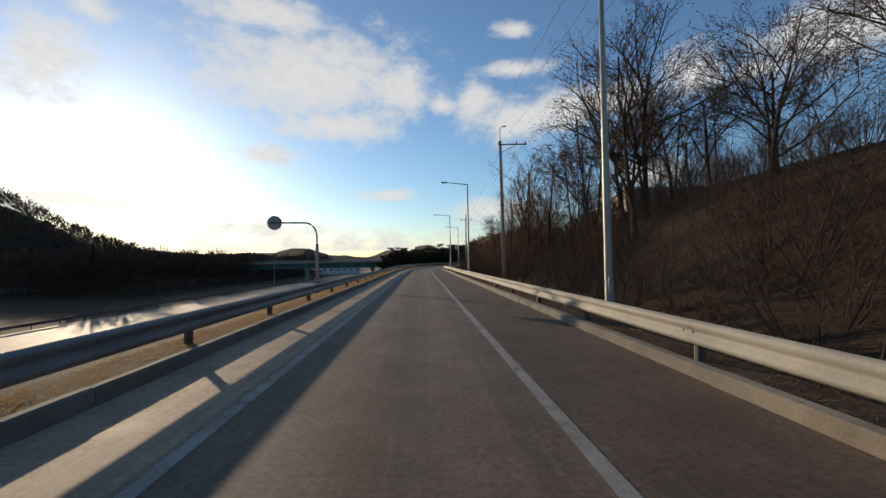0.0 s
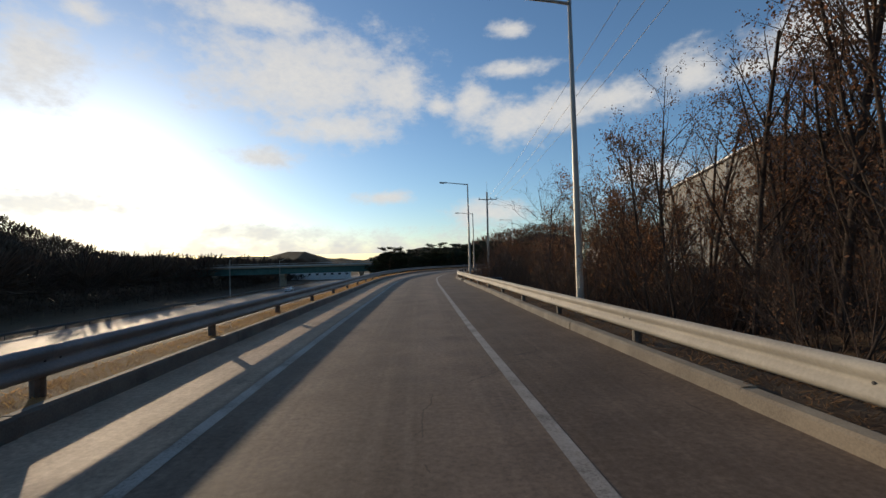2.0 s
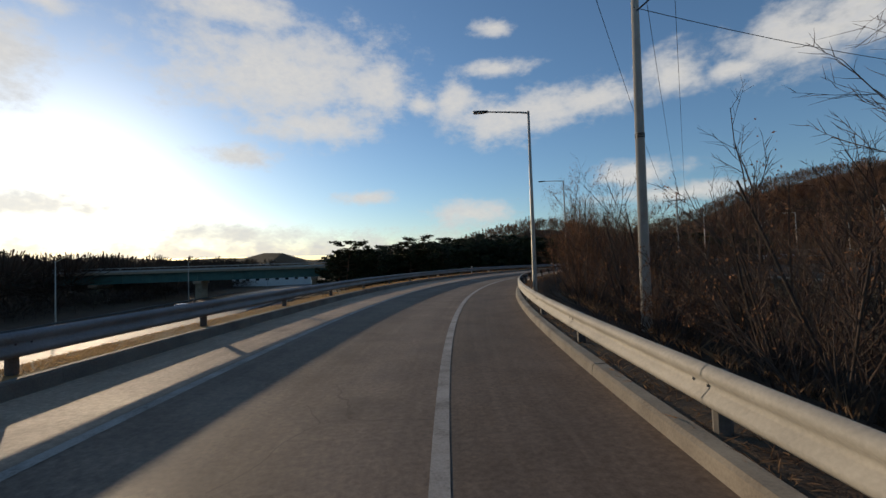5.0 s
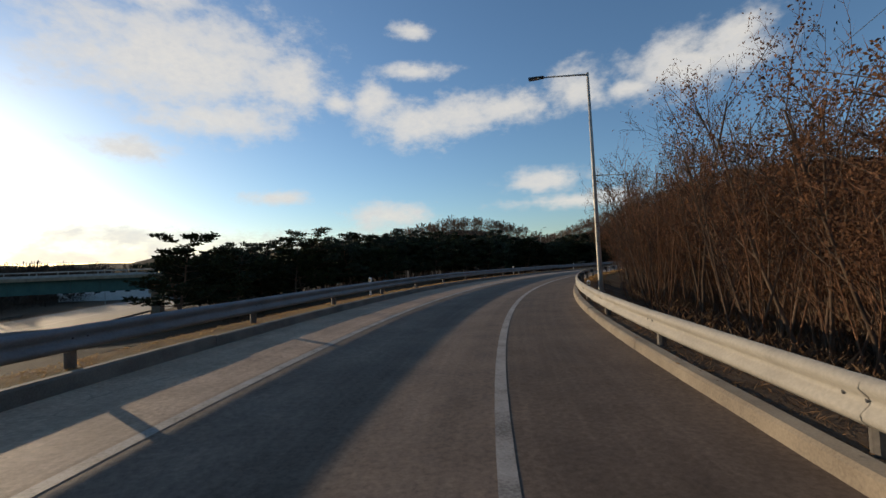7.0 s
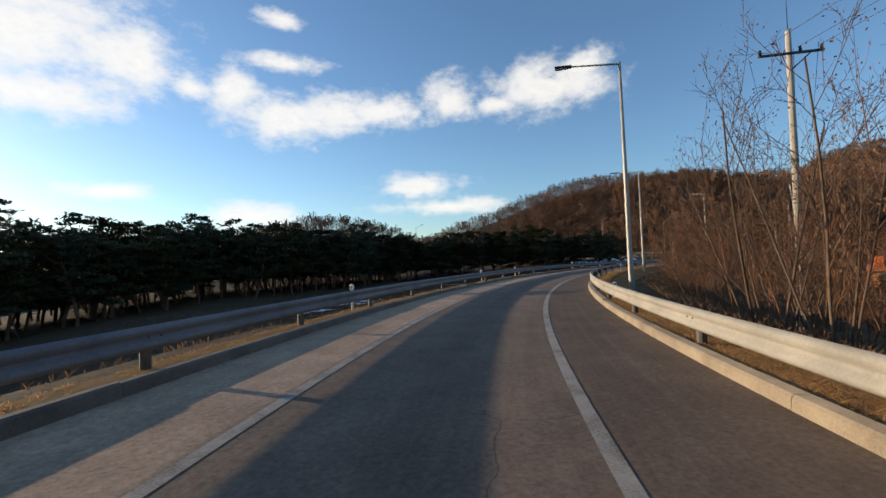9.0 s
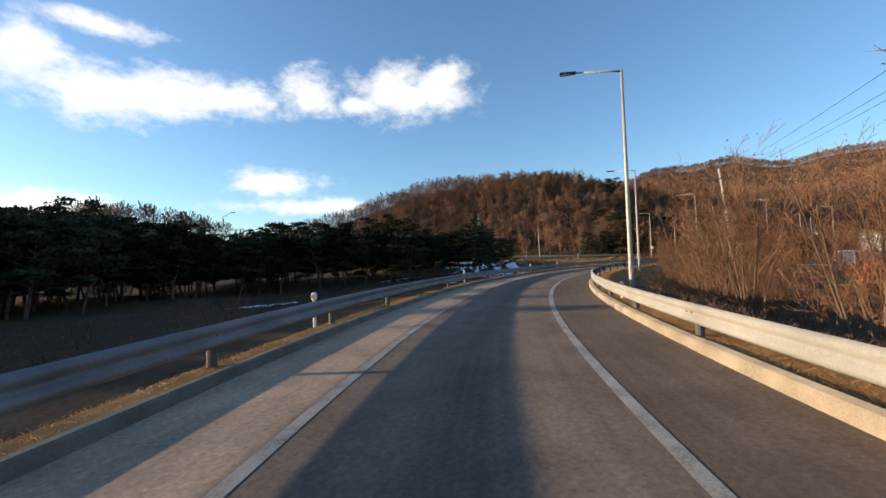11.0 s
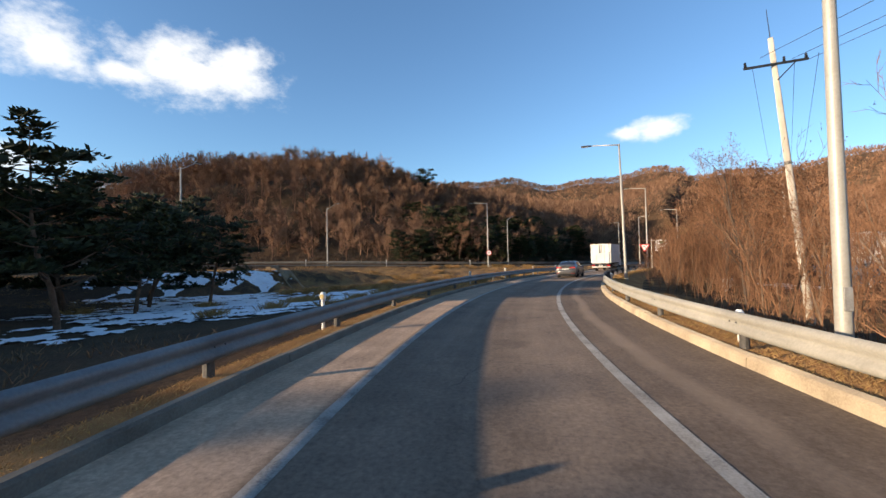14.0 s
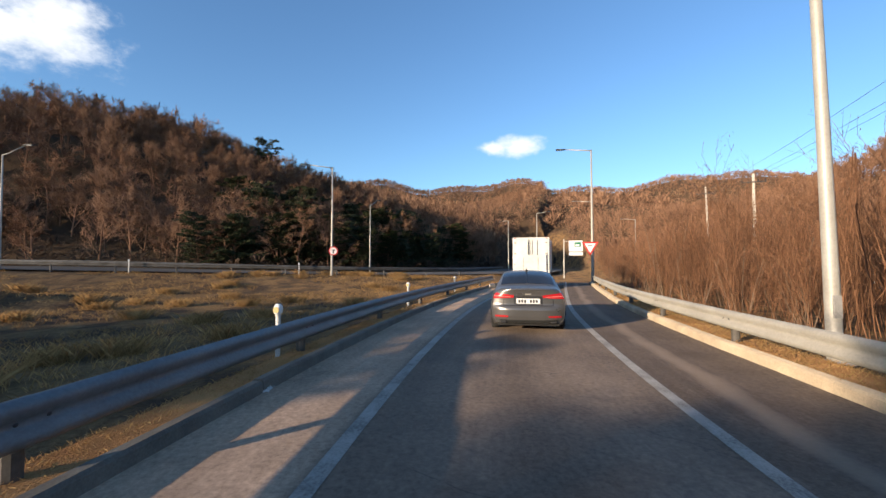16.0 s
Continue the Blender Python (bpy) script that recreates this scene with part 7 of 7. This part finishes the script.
def rear_at(x, z):
    """A place on the sedan's moulded tail."""
    ring = SEDAN[0][1]
    half = float(np.interp(z, [r[1] for r in ring[:5]] + [1.05], [r[0] for r in ring[:5]] + [0.62]))
    c = float(np.interp(z, *REAR))
    return c + (-0.85 - c) * min(1.0, abs(x) / half) ** 4, half


def rear_patch(x0, x1, z0, z1, out=0.006, taper=1.0, rise=0.0, nx=10, nz=6):
    """A patch that follows the tail, pushed out; taper narrows its inner end."""
    V, F = [], []
    for i in range(nx + 1):
        f = i / nx
        for j in range(nz + 1):
            zm, h = (z0 + z1) / 2 + rise * f, (z1 - z0) / 2 * (taper + (1 - taper) * f)
            z = zm + h * (2 * j / nz - 1)
            x = x0 + (x1 - x0) * f
            y, half = rear_at(x, z)
            V.append((max(-half, min(half, x)) * (1 + 0.006), y - out, z))
    n = nz + 1
    for i in range(nx):
        for j in range(nz):
            F.append((i * n + j, i * n + j + 1, (i + 1) * n + j + 1, (i + 1) * n + j))
    return V, F


def wheel(top, x, y, r, w=0.2, name="wheel"):
    V, F = lathe([(r * 0.62, -w / 2), (r * 0.93, -w / 2), (r, -w * 0.36), (r, w * 0.36), (r * 0.93, w / 2), (r * 0.62, w / 2)], 24)
    t = part("wheel", ([(x + c, y + a, r + b) for a, b, c in V], F[:-2]), M["rubber"], top, "black tyre", True)
    V, F = lathe([(r * 0.63, -w * 0.32), (r * 0.63, w * 0.32), (r * 0.5, w * 0.36), (r * 0.2, w * 0.30)], 16)
    part("rim", ([(x + c, y + a, r + b) for a, b, c in V], F), M["steel"], t, "metal rim")


def sedan(m, paint_name, col, label):
    paint, nt, b = material(paint_name, 0.32, 0.55, 0.5)
    fl = noise_tex(nt, coords(nt), 900, 1)
    dust = noise_tex(nt, coords(nt), 2.5, 4)
    nt.links.new(mix(nt, calc(nt, "MULTIPLY", dust, 0.22), ramp(nt, fl, ((0.3, tuple(c * 0.85 for c in col)), (0.7, tuple(c * 1.15 for c in col)))), (0.20, 0.18, 0.16)), b.inputs["Base Color"])
    nt.links.new(calc(nt, "ADD", 0.2, calc(nt, "MULTIPLY", dust, 0.2)), b.inputs["Roughness"])
    top = thing("car", label, "car", m)
    V, F = [], []
    fs = sorted({*np.linspace(-0.86, 3.59, 44).tolist(), *[s[0] for s in SEDAN]})
    n = 13
    for f in fs:
        ring = car_loft(SEDAN, f)
        full = [(x, z) for x, z in ring] + [(-x, z) for x, z in reversed(ring[:-1])]
        V.extend((x, f, z) for x, z in full)
    for i in range(len(fs) - 1):
        for k in range(n - 1):
            F.append((i * n + k, (i + 1) * n + k, (i + 1) * n + k + 1, i * n + k + 1))
        F.append((i * n + n - 1, (i + 1) * n + n - 1, (i + 1) * n, i * n))
    for end in (0, (len(fs) - 1) * n):
        k0 = len(V)
        V.extend([tuple(V[end + k]) for k in range(n)])
        F.append(tuple(k0 + k for k in range(n)))
    body = part("body", (V, F), paint, top, "glossy metallic body", True)
    g = M["black_glass"]
    part("rear_window", body_patch(-0.36, 0.42, 4.25, 6.0, 0.006, 8), g, top, "dark rear window", True)
    part("windscreen", body_patch(1.88, 2.48, 4.2, 6.0, 0.006, 6), g, top, "dark windscreen", True)
    for s in (1, -1):
        for y0, y1 in ((0.22, 1.02), (1.10, 2.0)):
            part("side_window", body_patch(y0, y1, 3.12, 3.9, 0.006, 6, sides=(s,)), g, top, "dark side window", True)
    red, dark = M["tail_red"], M["rubber"]
    V, F = [], []
    zs = sorted({*np.linspace(0.24, 1.05, 22).tolist(), *REAR[0]})
    for z in zs:
        half = rear_at(0, z)[1]
        for k in range(25):
            x = half * (k - 12) / 12
            V.append((x, rear_at(x, z)[0], z))
    for i in range(len(zs) - 1):
        for k in range(24):
            F.append((i * 25 + k, i * 25 + k + 1, (i + 1) * 25 + k + 1, (i + 1) * 25 + k))
    part("tail_panel", (V, F), paint, body, "moulded boot lid and bumper", True)
    for s in (1, -1):
        lamp = part("tail_light", rear_patch(s * 0.33, s * 0.86, 0.785, 0.945, 0.012, 0.35, 0.02), red, top, "red tail light", True)
        part("lens", rear_patch(s * 0.40, s * 0.80, 0.842, 0.868, 0.018, 0.6, 0.02), M["lens_pink"], lamp, "paler strip of lens", True)
        part("reflector", rear_patch(s * 0.46, s * 0.76, 0.385, 0.425, 0.008), red, top, "red bumper reflector", True)
        part("boot_seam", rear_patch(s * 0.56, s * 0.575, 0.66, 0.80, 0.004, nx=1), M["dark_metal"], top)
        mv = bmesh.new()
        box(mv, s * 0.98 - 0.11, s * 0.98 + 0.11, 1.70, 1.82, 0.90, 1.04, 0.04)
        box(mv, s * 0.88 - 0.04, s * 0.88 + 0.04, 1.74, 1.79, 0.90, 0.95, 0.01)
        part("door_mirror", mv, paint, top)
        part("door_handle", boxes((s * 0.89 - 0.02, s * 0.89 + 0.02, 0.35, 0.55, 0.80, 0.83), bevel=0.008), paint, top)
        part("exhaust", boxes((s * 0.58 - 0.07, s * 0.58 + 0.07, -0.99, -0.8, 0.255, 0.295), bevel=0.012), M["dark_metal"], top)
    part("bumper_trim", rear_patch(-0.66, 0.66, 0.25, 0.325, 0.008, nx=16), dark, top, "black lower bumper trim", True)
    part("boot_seam", rear_patch(-0.575, 0.575, 0.648, 0.664, 0.005, nx=16, nz=1), M["dark_metal"], top, smooth=True)
    # dark patch laid on the tail paints the shade of a plate recess
    part("plate_shade", rear_patch(-0.33, 0.33, 0.685, 0.875, 0.003, nx=8), M["dark_metal"], top, "dark patch painted as a recess round the plate", True)
    pl = part("number_plate", boxes((-0.27, 0.27, -1.0, -0.97, 0.70, 0.82), bevel=0.006), M["sign_white"], top, "white plate with dark bars")
    bm = bmesh.new()
    for k in range(7):
        if k != 3:
            box(bm, -0.225 + k * 0.066, -0.18 + k * 0.066, -1.0045, -1.0005, 0.725, 0.795)
    part("writing", bm, M["sign_dark"], pl, "dark bars")
    part("boot_badge", boxes((-0.07, 0.07, -1.01, -0.985, 0.905, 0.935), bevel=0.01), M["steel"], top, "small chrome badge")
    part("boot_lip", rear_patch(-0.60, 0.60, 1.015, 1.045, 0.010, nx=16, nz=3), paint, top, smooth=True)
    V, F = [], []
    tube(V, F, [vec(0, 0.55, 1.43), vec(0, 0.42, 1.49)], [0.035, 0.012], 6)
    part("roof_aerial", (V, F), dark, top)
    part("underbody", boxes((-0.72, 0.72, -0.8, 3.4, 0.17, 0.32)), dark, top)
    for s in (1, -1):
        for y in (0.0, 2.70):
            wheel(top, s * 0.80, y, 0.32)
            V, F = [], []
            arch = [vec(s * 0.885, y + 0.37 * math.cos(radians(a)), 0.32 + 0.37 * math.sin(radians(a))) for a in range(-5, 186, 12)]
            tube(V, F, arch, [0.03] * len(arch), 6)
            part("wheel_arch", (V, F), dark, top)
    return top


M["tail_red"] = plain("tail light red", (0.42, 0.015, 0.02), 0.2)
M["lens_pink"] = plain("tail light lens", (0.60, 0.16, 0.14), 0.15)
M["truck_white"] = surface("truck white", (0.50, 0.485, 0.45), (0.62, 0.61, 0.575), 0.8, 9, 0.45, relief=0.02)


def box_truck(m):
    top = thing("box_truck", "white box truck with a folded tail lift", "truck", m)
    W, L, z0, z1 = 1.14, 5.2, 0.98, 3.22
    part("box", boxes((-W, W, 0.0, L, z0, z1), bevel=0.04), M["truck_white"], top, "white cargo box")
    bm = boxes((-W - 0.012, W + 0.012, -0.03, 0.05, z1 - 0.1, z1 + 0.015), (-W - 0.012, W + 0.012, -0.03, 0.05, z0 - 0.02, z0 + 0.1),
               (-W - 0.012, -W + 0.09, -0.03, 0.05, z0 + 0.1, z1 - 0.1), (W - 0.09, W + 0.012, -0.03, 0.05, z0 + 0.1, z1 - 0.1))
    part("door_frame", bm, M["truck_white"], top)
    for s in (-1, 1):
        d = part("rear_door", boxes((min(s * 0.015, s * (W - 0.1)), max(s * 0.015, s * (W - 0.1)), -0.045, -0.005, z0 + 0.11, z1 - 0.11), bevel=0.01), M["truck_white"], top)
        for x in (s * 0.10, s * 0.42 if s > 0 else s * 0.16):
            part("locking_bar", boxes((x - 0.018, x + 0.018, -0.075, -0.046, 2.1, z1 - 0.16), bevel=0.006), M["dark_metal"], d, "dark locking bar")
        for z in (1.5, 2.2, 2.9):
            part("hinge", boxes((s * (W - 0.16) - 0.07, s * (W - 0.16) + 0.07, -0.06, -0.046, z - 0.04, z + 0.04)), M["steel"], d)
    lift = part("tail_lift", boxes((-0.98, 0.98, -0.16, -0.085, z0 - 0.05, 2.12), bevel=0.015), M["truck_white"], top, "folded white tail lift")
    for x in (-0.46, 0.46):
        part("lift_rib", boxes((x - 0.02, x + 0.02, -0.185, -0.161, z0 + 0.05, 1.95), bevel=0.005), M["dull_steel"], lift)
    for x in (-0.6, 0.6):
        part("lift_arm", boxes((x - 0.06, x + 0.06, -0.2, 0.4, 0.62, 0.95), bevel=0.01), M["dark_metal"], top)
    bm = boxes((-0.45, -0.33, 0.0, L + 1.4, 0.68, 0.92), (0.33, 0.45, 0.0, L + 1.4, 0.68, 0.92))
    for y in (0.4, 1.8, 3.2, 4.8):
        box(bm, -W + 0.05, W - 0.05, y - 0.06, y + 0.06, 0.86, 0.985)
    part("chassis", bm, M["dark_metal"], top)
    part("rear_bumper", boxes((-1.05, 1.05, 0.02, 0.12, 0.42, 0.56), bevel=0.015), M["dull_steel"], top)
    for s in (-1, 1):
        part("tail_light", boxes((s * 0.82 - 0.22, s * 0.82 + 0.22, -0.03, 0.06, 0.62, 0.76), bevel=0.015), M["tail_red"], top, "red and amber tail light")
        part("mud_flap", boxes((s * 0.86 - 0.22, s * 0.86 + 0.22, 0.75, 0.77, 0.2, 0.7)), M["rubber"], top)
        part("side_guard", boxes((s * 1.05 - 0.02, s * 1.05 + 0.02, 2.4, 4.4, 0.5, 0.75), bevel=0.01), M["dull_steel"], top)
        part("marker_light", boxes((s * 1.0 - 0.06, s * 1.0 + 0.06, -0.05, 0.0, z1 - 0.06, z1 - 0.02)), M["tail_red"], top)
        for y in (1.35, 5.6):
            wheel(top, s * 0.86, y, 0.40, 0.26)
    pl = part("number_plate", boxes((-0.2, 0.2, 0.0, 0.03, 0.6, 0.74), bevel=0.006), M["sign_white"], top, "plate with dark bars")
    bm = bmesh.new()
    for k in range(5):
        box(bm, -0.16 + k * 0.066, -0.115 + k * 0.066, -0.008, -0.003, 0.63, 0.71)
    part("writing", bm, M["sign_dark"], pl, "dark bars")
    bm = boxes((-1.0, 1.0, L + 0.1, L + 1.75, 0.55, 2.25), bevel=0.12)
    for v in bm.verts:
        if v.co.y > L + 1.4 and v.co.z > 1.5:
            v.co.y -= 0.3
    c = part("cab", bm, M["truck_white"], top, "white cab")
    part("windscreen", boxes((-0.88, 0.88, L + 1.50, L + 1.56, 1.4, 2.05), bevel=0.02), M["black_glass"], c)
    for s in (-1, 1):
        part("side_window", boxes((s * 1.0 - 0.01, s * 1.0 + 0.01, L + 0.5, L + 1.25, 1.4, 2.0)), M["black_glass"], c)
        V, F = [], []
        tube(V, F, [vec(s * 1.0, L + 1.4, 2.0), vec(s * 1.3, L + 1.45, 2.0)], [0.02, 0.02], 5)
        part("mirror_arm", (V, F), M["dark_metal"], c)
        part("mirror", boxes((s * 1.3 - 0.09, s * 1.3 + 0.09, L + 1.40, L + 1.47, 1.6, 2.05), bevel=0.02), M["rubber"], c)
    part("wind_deflector", boxes((-0.8, 0.8, L + 0.3, L + 1.1, 2.25, 2.75), bevel=0.15), M["truck_white"], c)
    return top


def u_of(x, y):
    i, e = nearest(np.array([float(x)]), np.array([float(y)]), RP, RN)
    return float(RS[i[0]])


sedan(pose(115.15, 160.15, 0, 0, 0, heading(u_of(116.2, 160)) + 1), "grey metallic paint", (0.125, 0.122, 0.12), "grey metallic sedan on the ramp").scale = (0.95, 0.95, 0.95)
box_truck(pose(132.0, 155.4, 0, 0, 0, heading(u_of(136, 154))))
sedan(pose(-36.5, 152, -5.51, 0, 0, 0), "white paint", (0.62, 0.62, 0.62), "white sedan on the highway below")


# ---- clouds, far behind everything ----
def clouds():
    """A sheet of sky far off that carries broken cloud, denser inside soft ovals."""
    ovals = [(15.6, 23.0, 14, 5.4), (21, 29.2, 9, 1.8), (3.5, 22.5, 5, 3.6), (12.5, 17.6, 7.5, 1.9), (21.2, 13.6, 4, 1.3), (41.9, 20.0, 3.5, 4.2), (38.3, 25.5, 2.0, 1.2), (5.5, 8.9, 3.7, 0.9), (-2.2, 20.6, 2.6, 1.4),
             (-6.6, 21.0, 3.0, 2.2), (-13.0, 18.2, 6.6, 2.6), (-18.5, 19.2, 5.0, 2.4), (-24.6, 19.6, 5.7, 2.1), (-13.0, 24.6, 4.6, 1.0), (-12.0, 29.0, 2.7, 0.9), (-33.8, 20.8, 3.6, 2.5), (-40.0, 20.0, 3.0, 1.1),
             (-46.6, 21.4, 7.4, 3.0), (-51.4, 23.2, 3.4, 1.6), (-29.6, 10.2, 5.4, 1.4), (-8.6, 6.4, 5.2, 1.7), (-103, 15.3, 2.6, 1.1), (-99.5, 15.0, 1.6, 0.7), (22, 0.5, 42, 3.4), (21.6, 4.2, 9, 1.4), (42, 6.8, 12, 1.5), (-33, 7.4, 8, 1.0)]
    az, el = np.arange(-140, 75.1, 0.75), np.arange(1.5, 44.1, 0.5)
    A, E = np.meshgrid(az, el)
    cov = np.full(A.shape, -1.0)
    for a, e, ra, re in ovals:
        cov = np.maximum(cov, 1.0 - np.sqrt(((A - a) / (ra * 1.45)) ** 2 + ((E - e) / (re * 1.5)) ** 2))
    R = 3600.0
    ar, er = np.radians(A), np.radians(E)
    V = np.stack([60 - np.sin(ar) * np.cos(er) * R, 100 + np.cos(ar) * np.cos(er) * R, np.sin(er) * R], -1).reshape(-1, 3)
    ny, nx = A.shape
    a = (np.arange(ny - 1)[:, None] * nx + np.arange(nx - 1)[None, :]).ravel()
    F = np.stack([a, a + 1, a + nx + 1, a + nx], 1)
    m = bpy.data.materials.new("cloud")
    m.use_nodes = True
    nt = m.node_tree
    nt.nodes.remove(nt.nodes["Principled BSDF"])
    at = nt.nodes.new("ShaderNodeAttribute")
    at.attribute_name = "cover"
    p = world_place(nt)
    mp = nt.nodes.new("ShaderNodeMapping")
    mp.inputs["Scale"].default_value = (0.001, 0.001, 0.0017)
    nt.links.new(p, mp.inputs[0])
    n1, n2 = noise_tex(nt, mp.outputs[0], 4.2, 9, 0.60), noise_tex(nt, mp.outputs[0], 17.0, 6, 0.65)
    d = calc(nt, "ADD", at.outputs["Fac"], calc(nt, "ADD", calc(nt, "MULTIPLY", calc(nt, "SUBTRACT", n1, 0.5), 1.55), calc(nt, "MULTIPLY", calc(nt, "SUBTRACT", n2, 0.5), 0.42)))
    mr = nt.nodes.new("ShaderNodeMapRange")
    mr.interpolation_type = "SMOOTHSTEP"
    for k, v in ((1, 0.0), (2, 0.82), (3, 0.0), (4, 0.86)):
        mr.inputs[k].default_value = v
    nt.links.new(d, mr.inputs[0])
    em, tr, mx = nt.nodes.new("ShaderNodeEmission"), nt.nodes.new("ShaderNodeBsdfTransparent"), nt.nodes.new("ShaderNodeMixShader")
    nt.links.new(ramp(nt, calc(nt, "ADD", calc(nt, "MULTIPLY", n2, 0.6), calc(nt, "MULTIPLY", n1, 0.4)), ((0.36, (1.0, 0.985, 0.95)), (0.64, (0.84, 0.865, 0.91)))), em.inputs[0])
    em.inputs[1].default_value = CLOUD_LIGHT
    for s, k in ((mr.outputs[0], 0), (tr.outputs[0], 1), (em.outputs[0], 2)):
        nt.links.new(s, mx.inputs[k])
    nt.links.new(mx.outputs[0], nt.nodes["Material Output"].inputs[0])
    me = mesh_of("backdrop", V.tolist(), F.tolist(), m, True)
    attr = me.attributes.new("cover", "FLOAT", "POINT")
    attr.data.foreach_set("value", cov.ravel().astype(np.float32))
    tagged(new("backdrop", me), "broken white winter clouds in a blue sky", "sky", kind="structure")


CLOUD_LIGHT = 0.66
clouds()
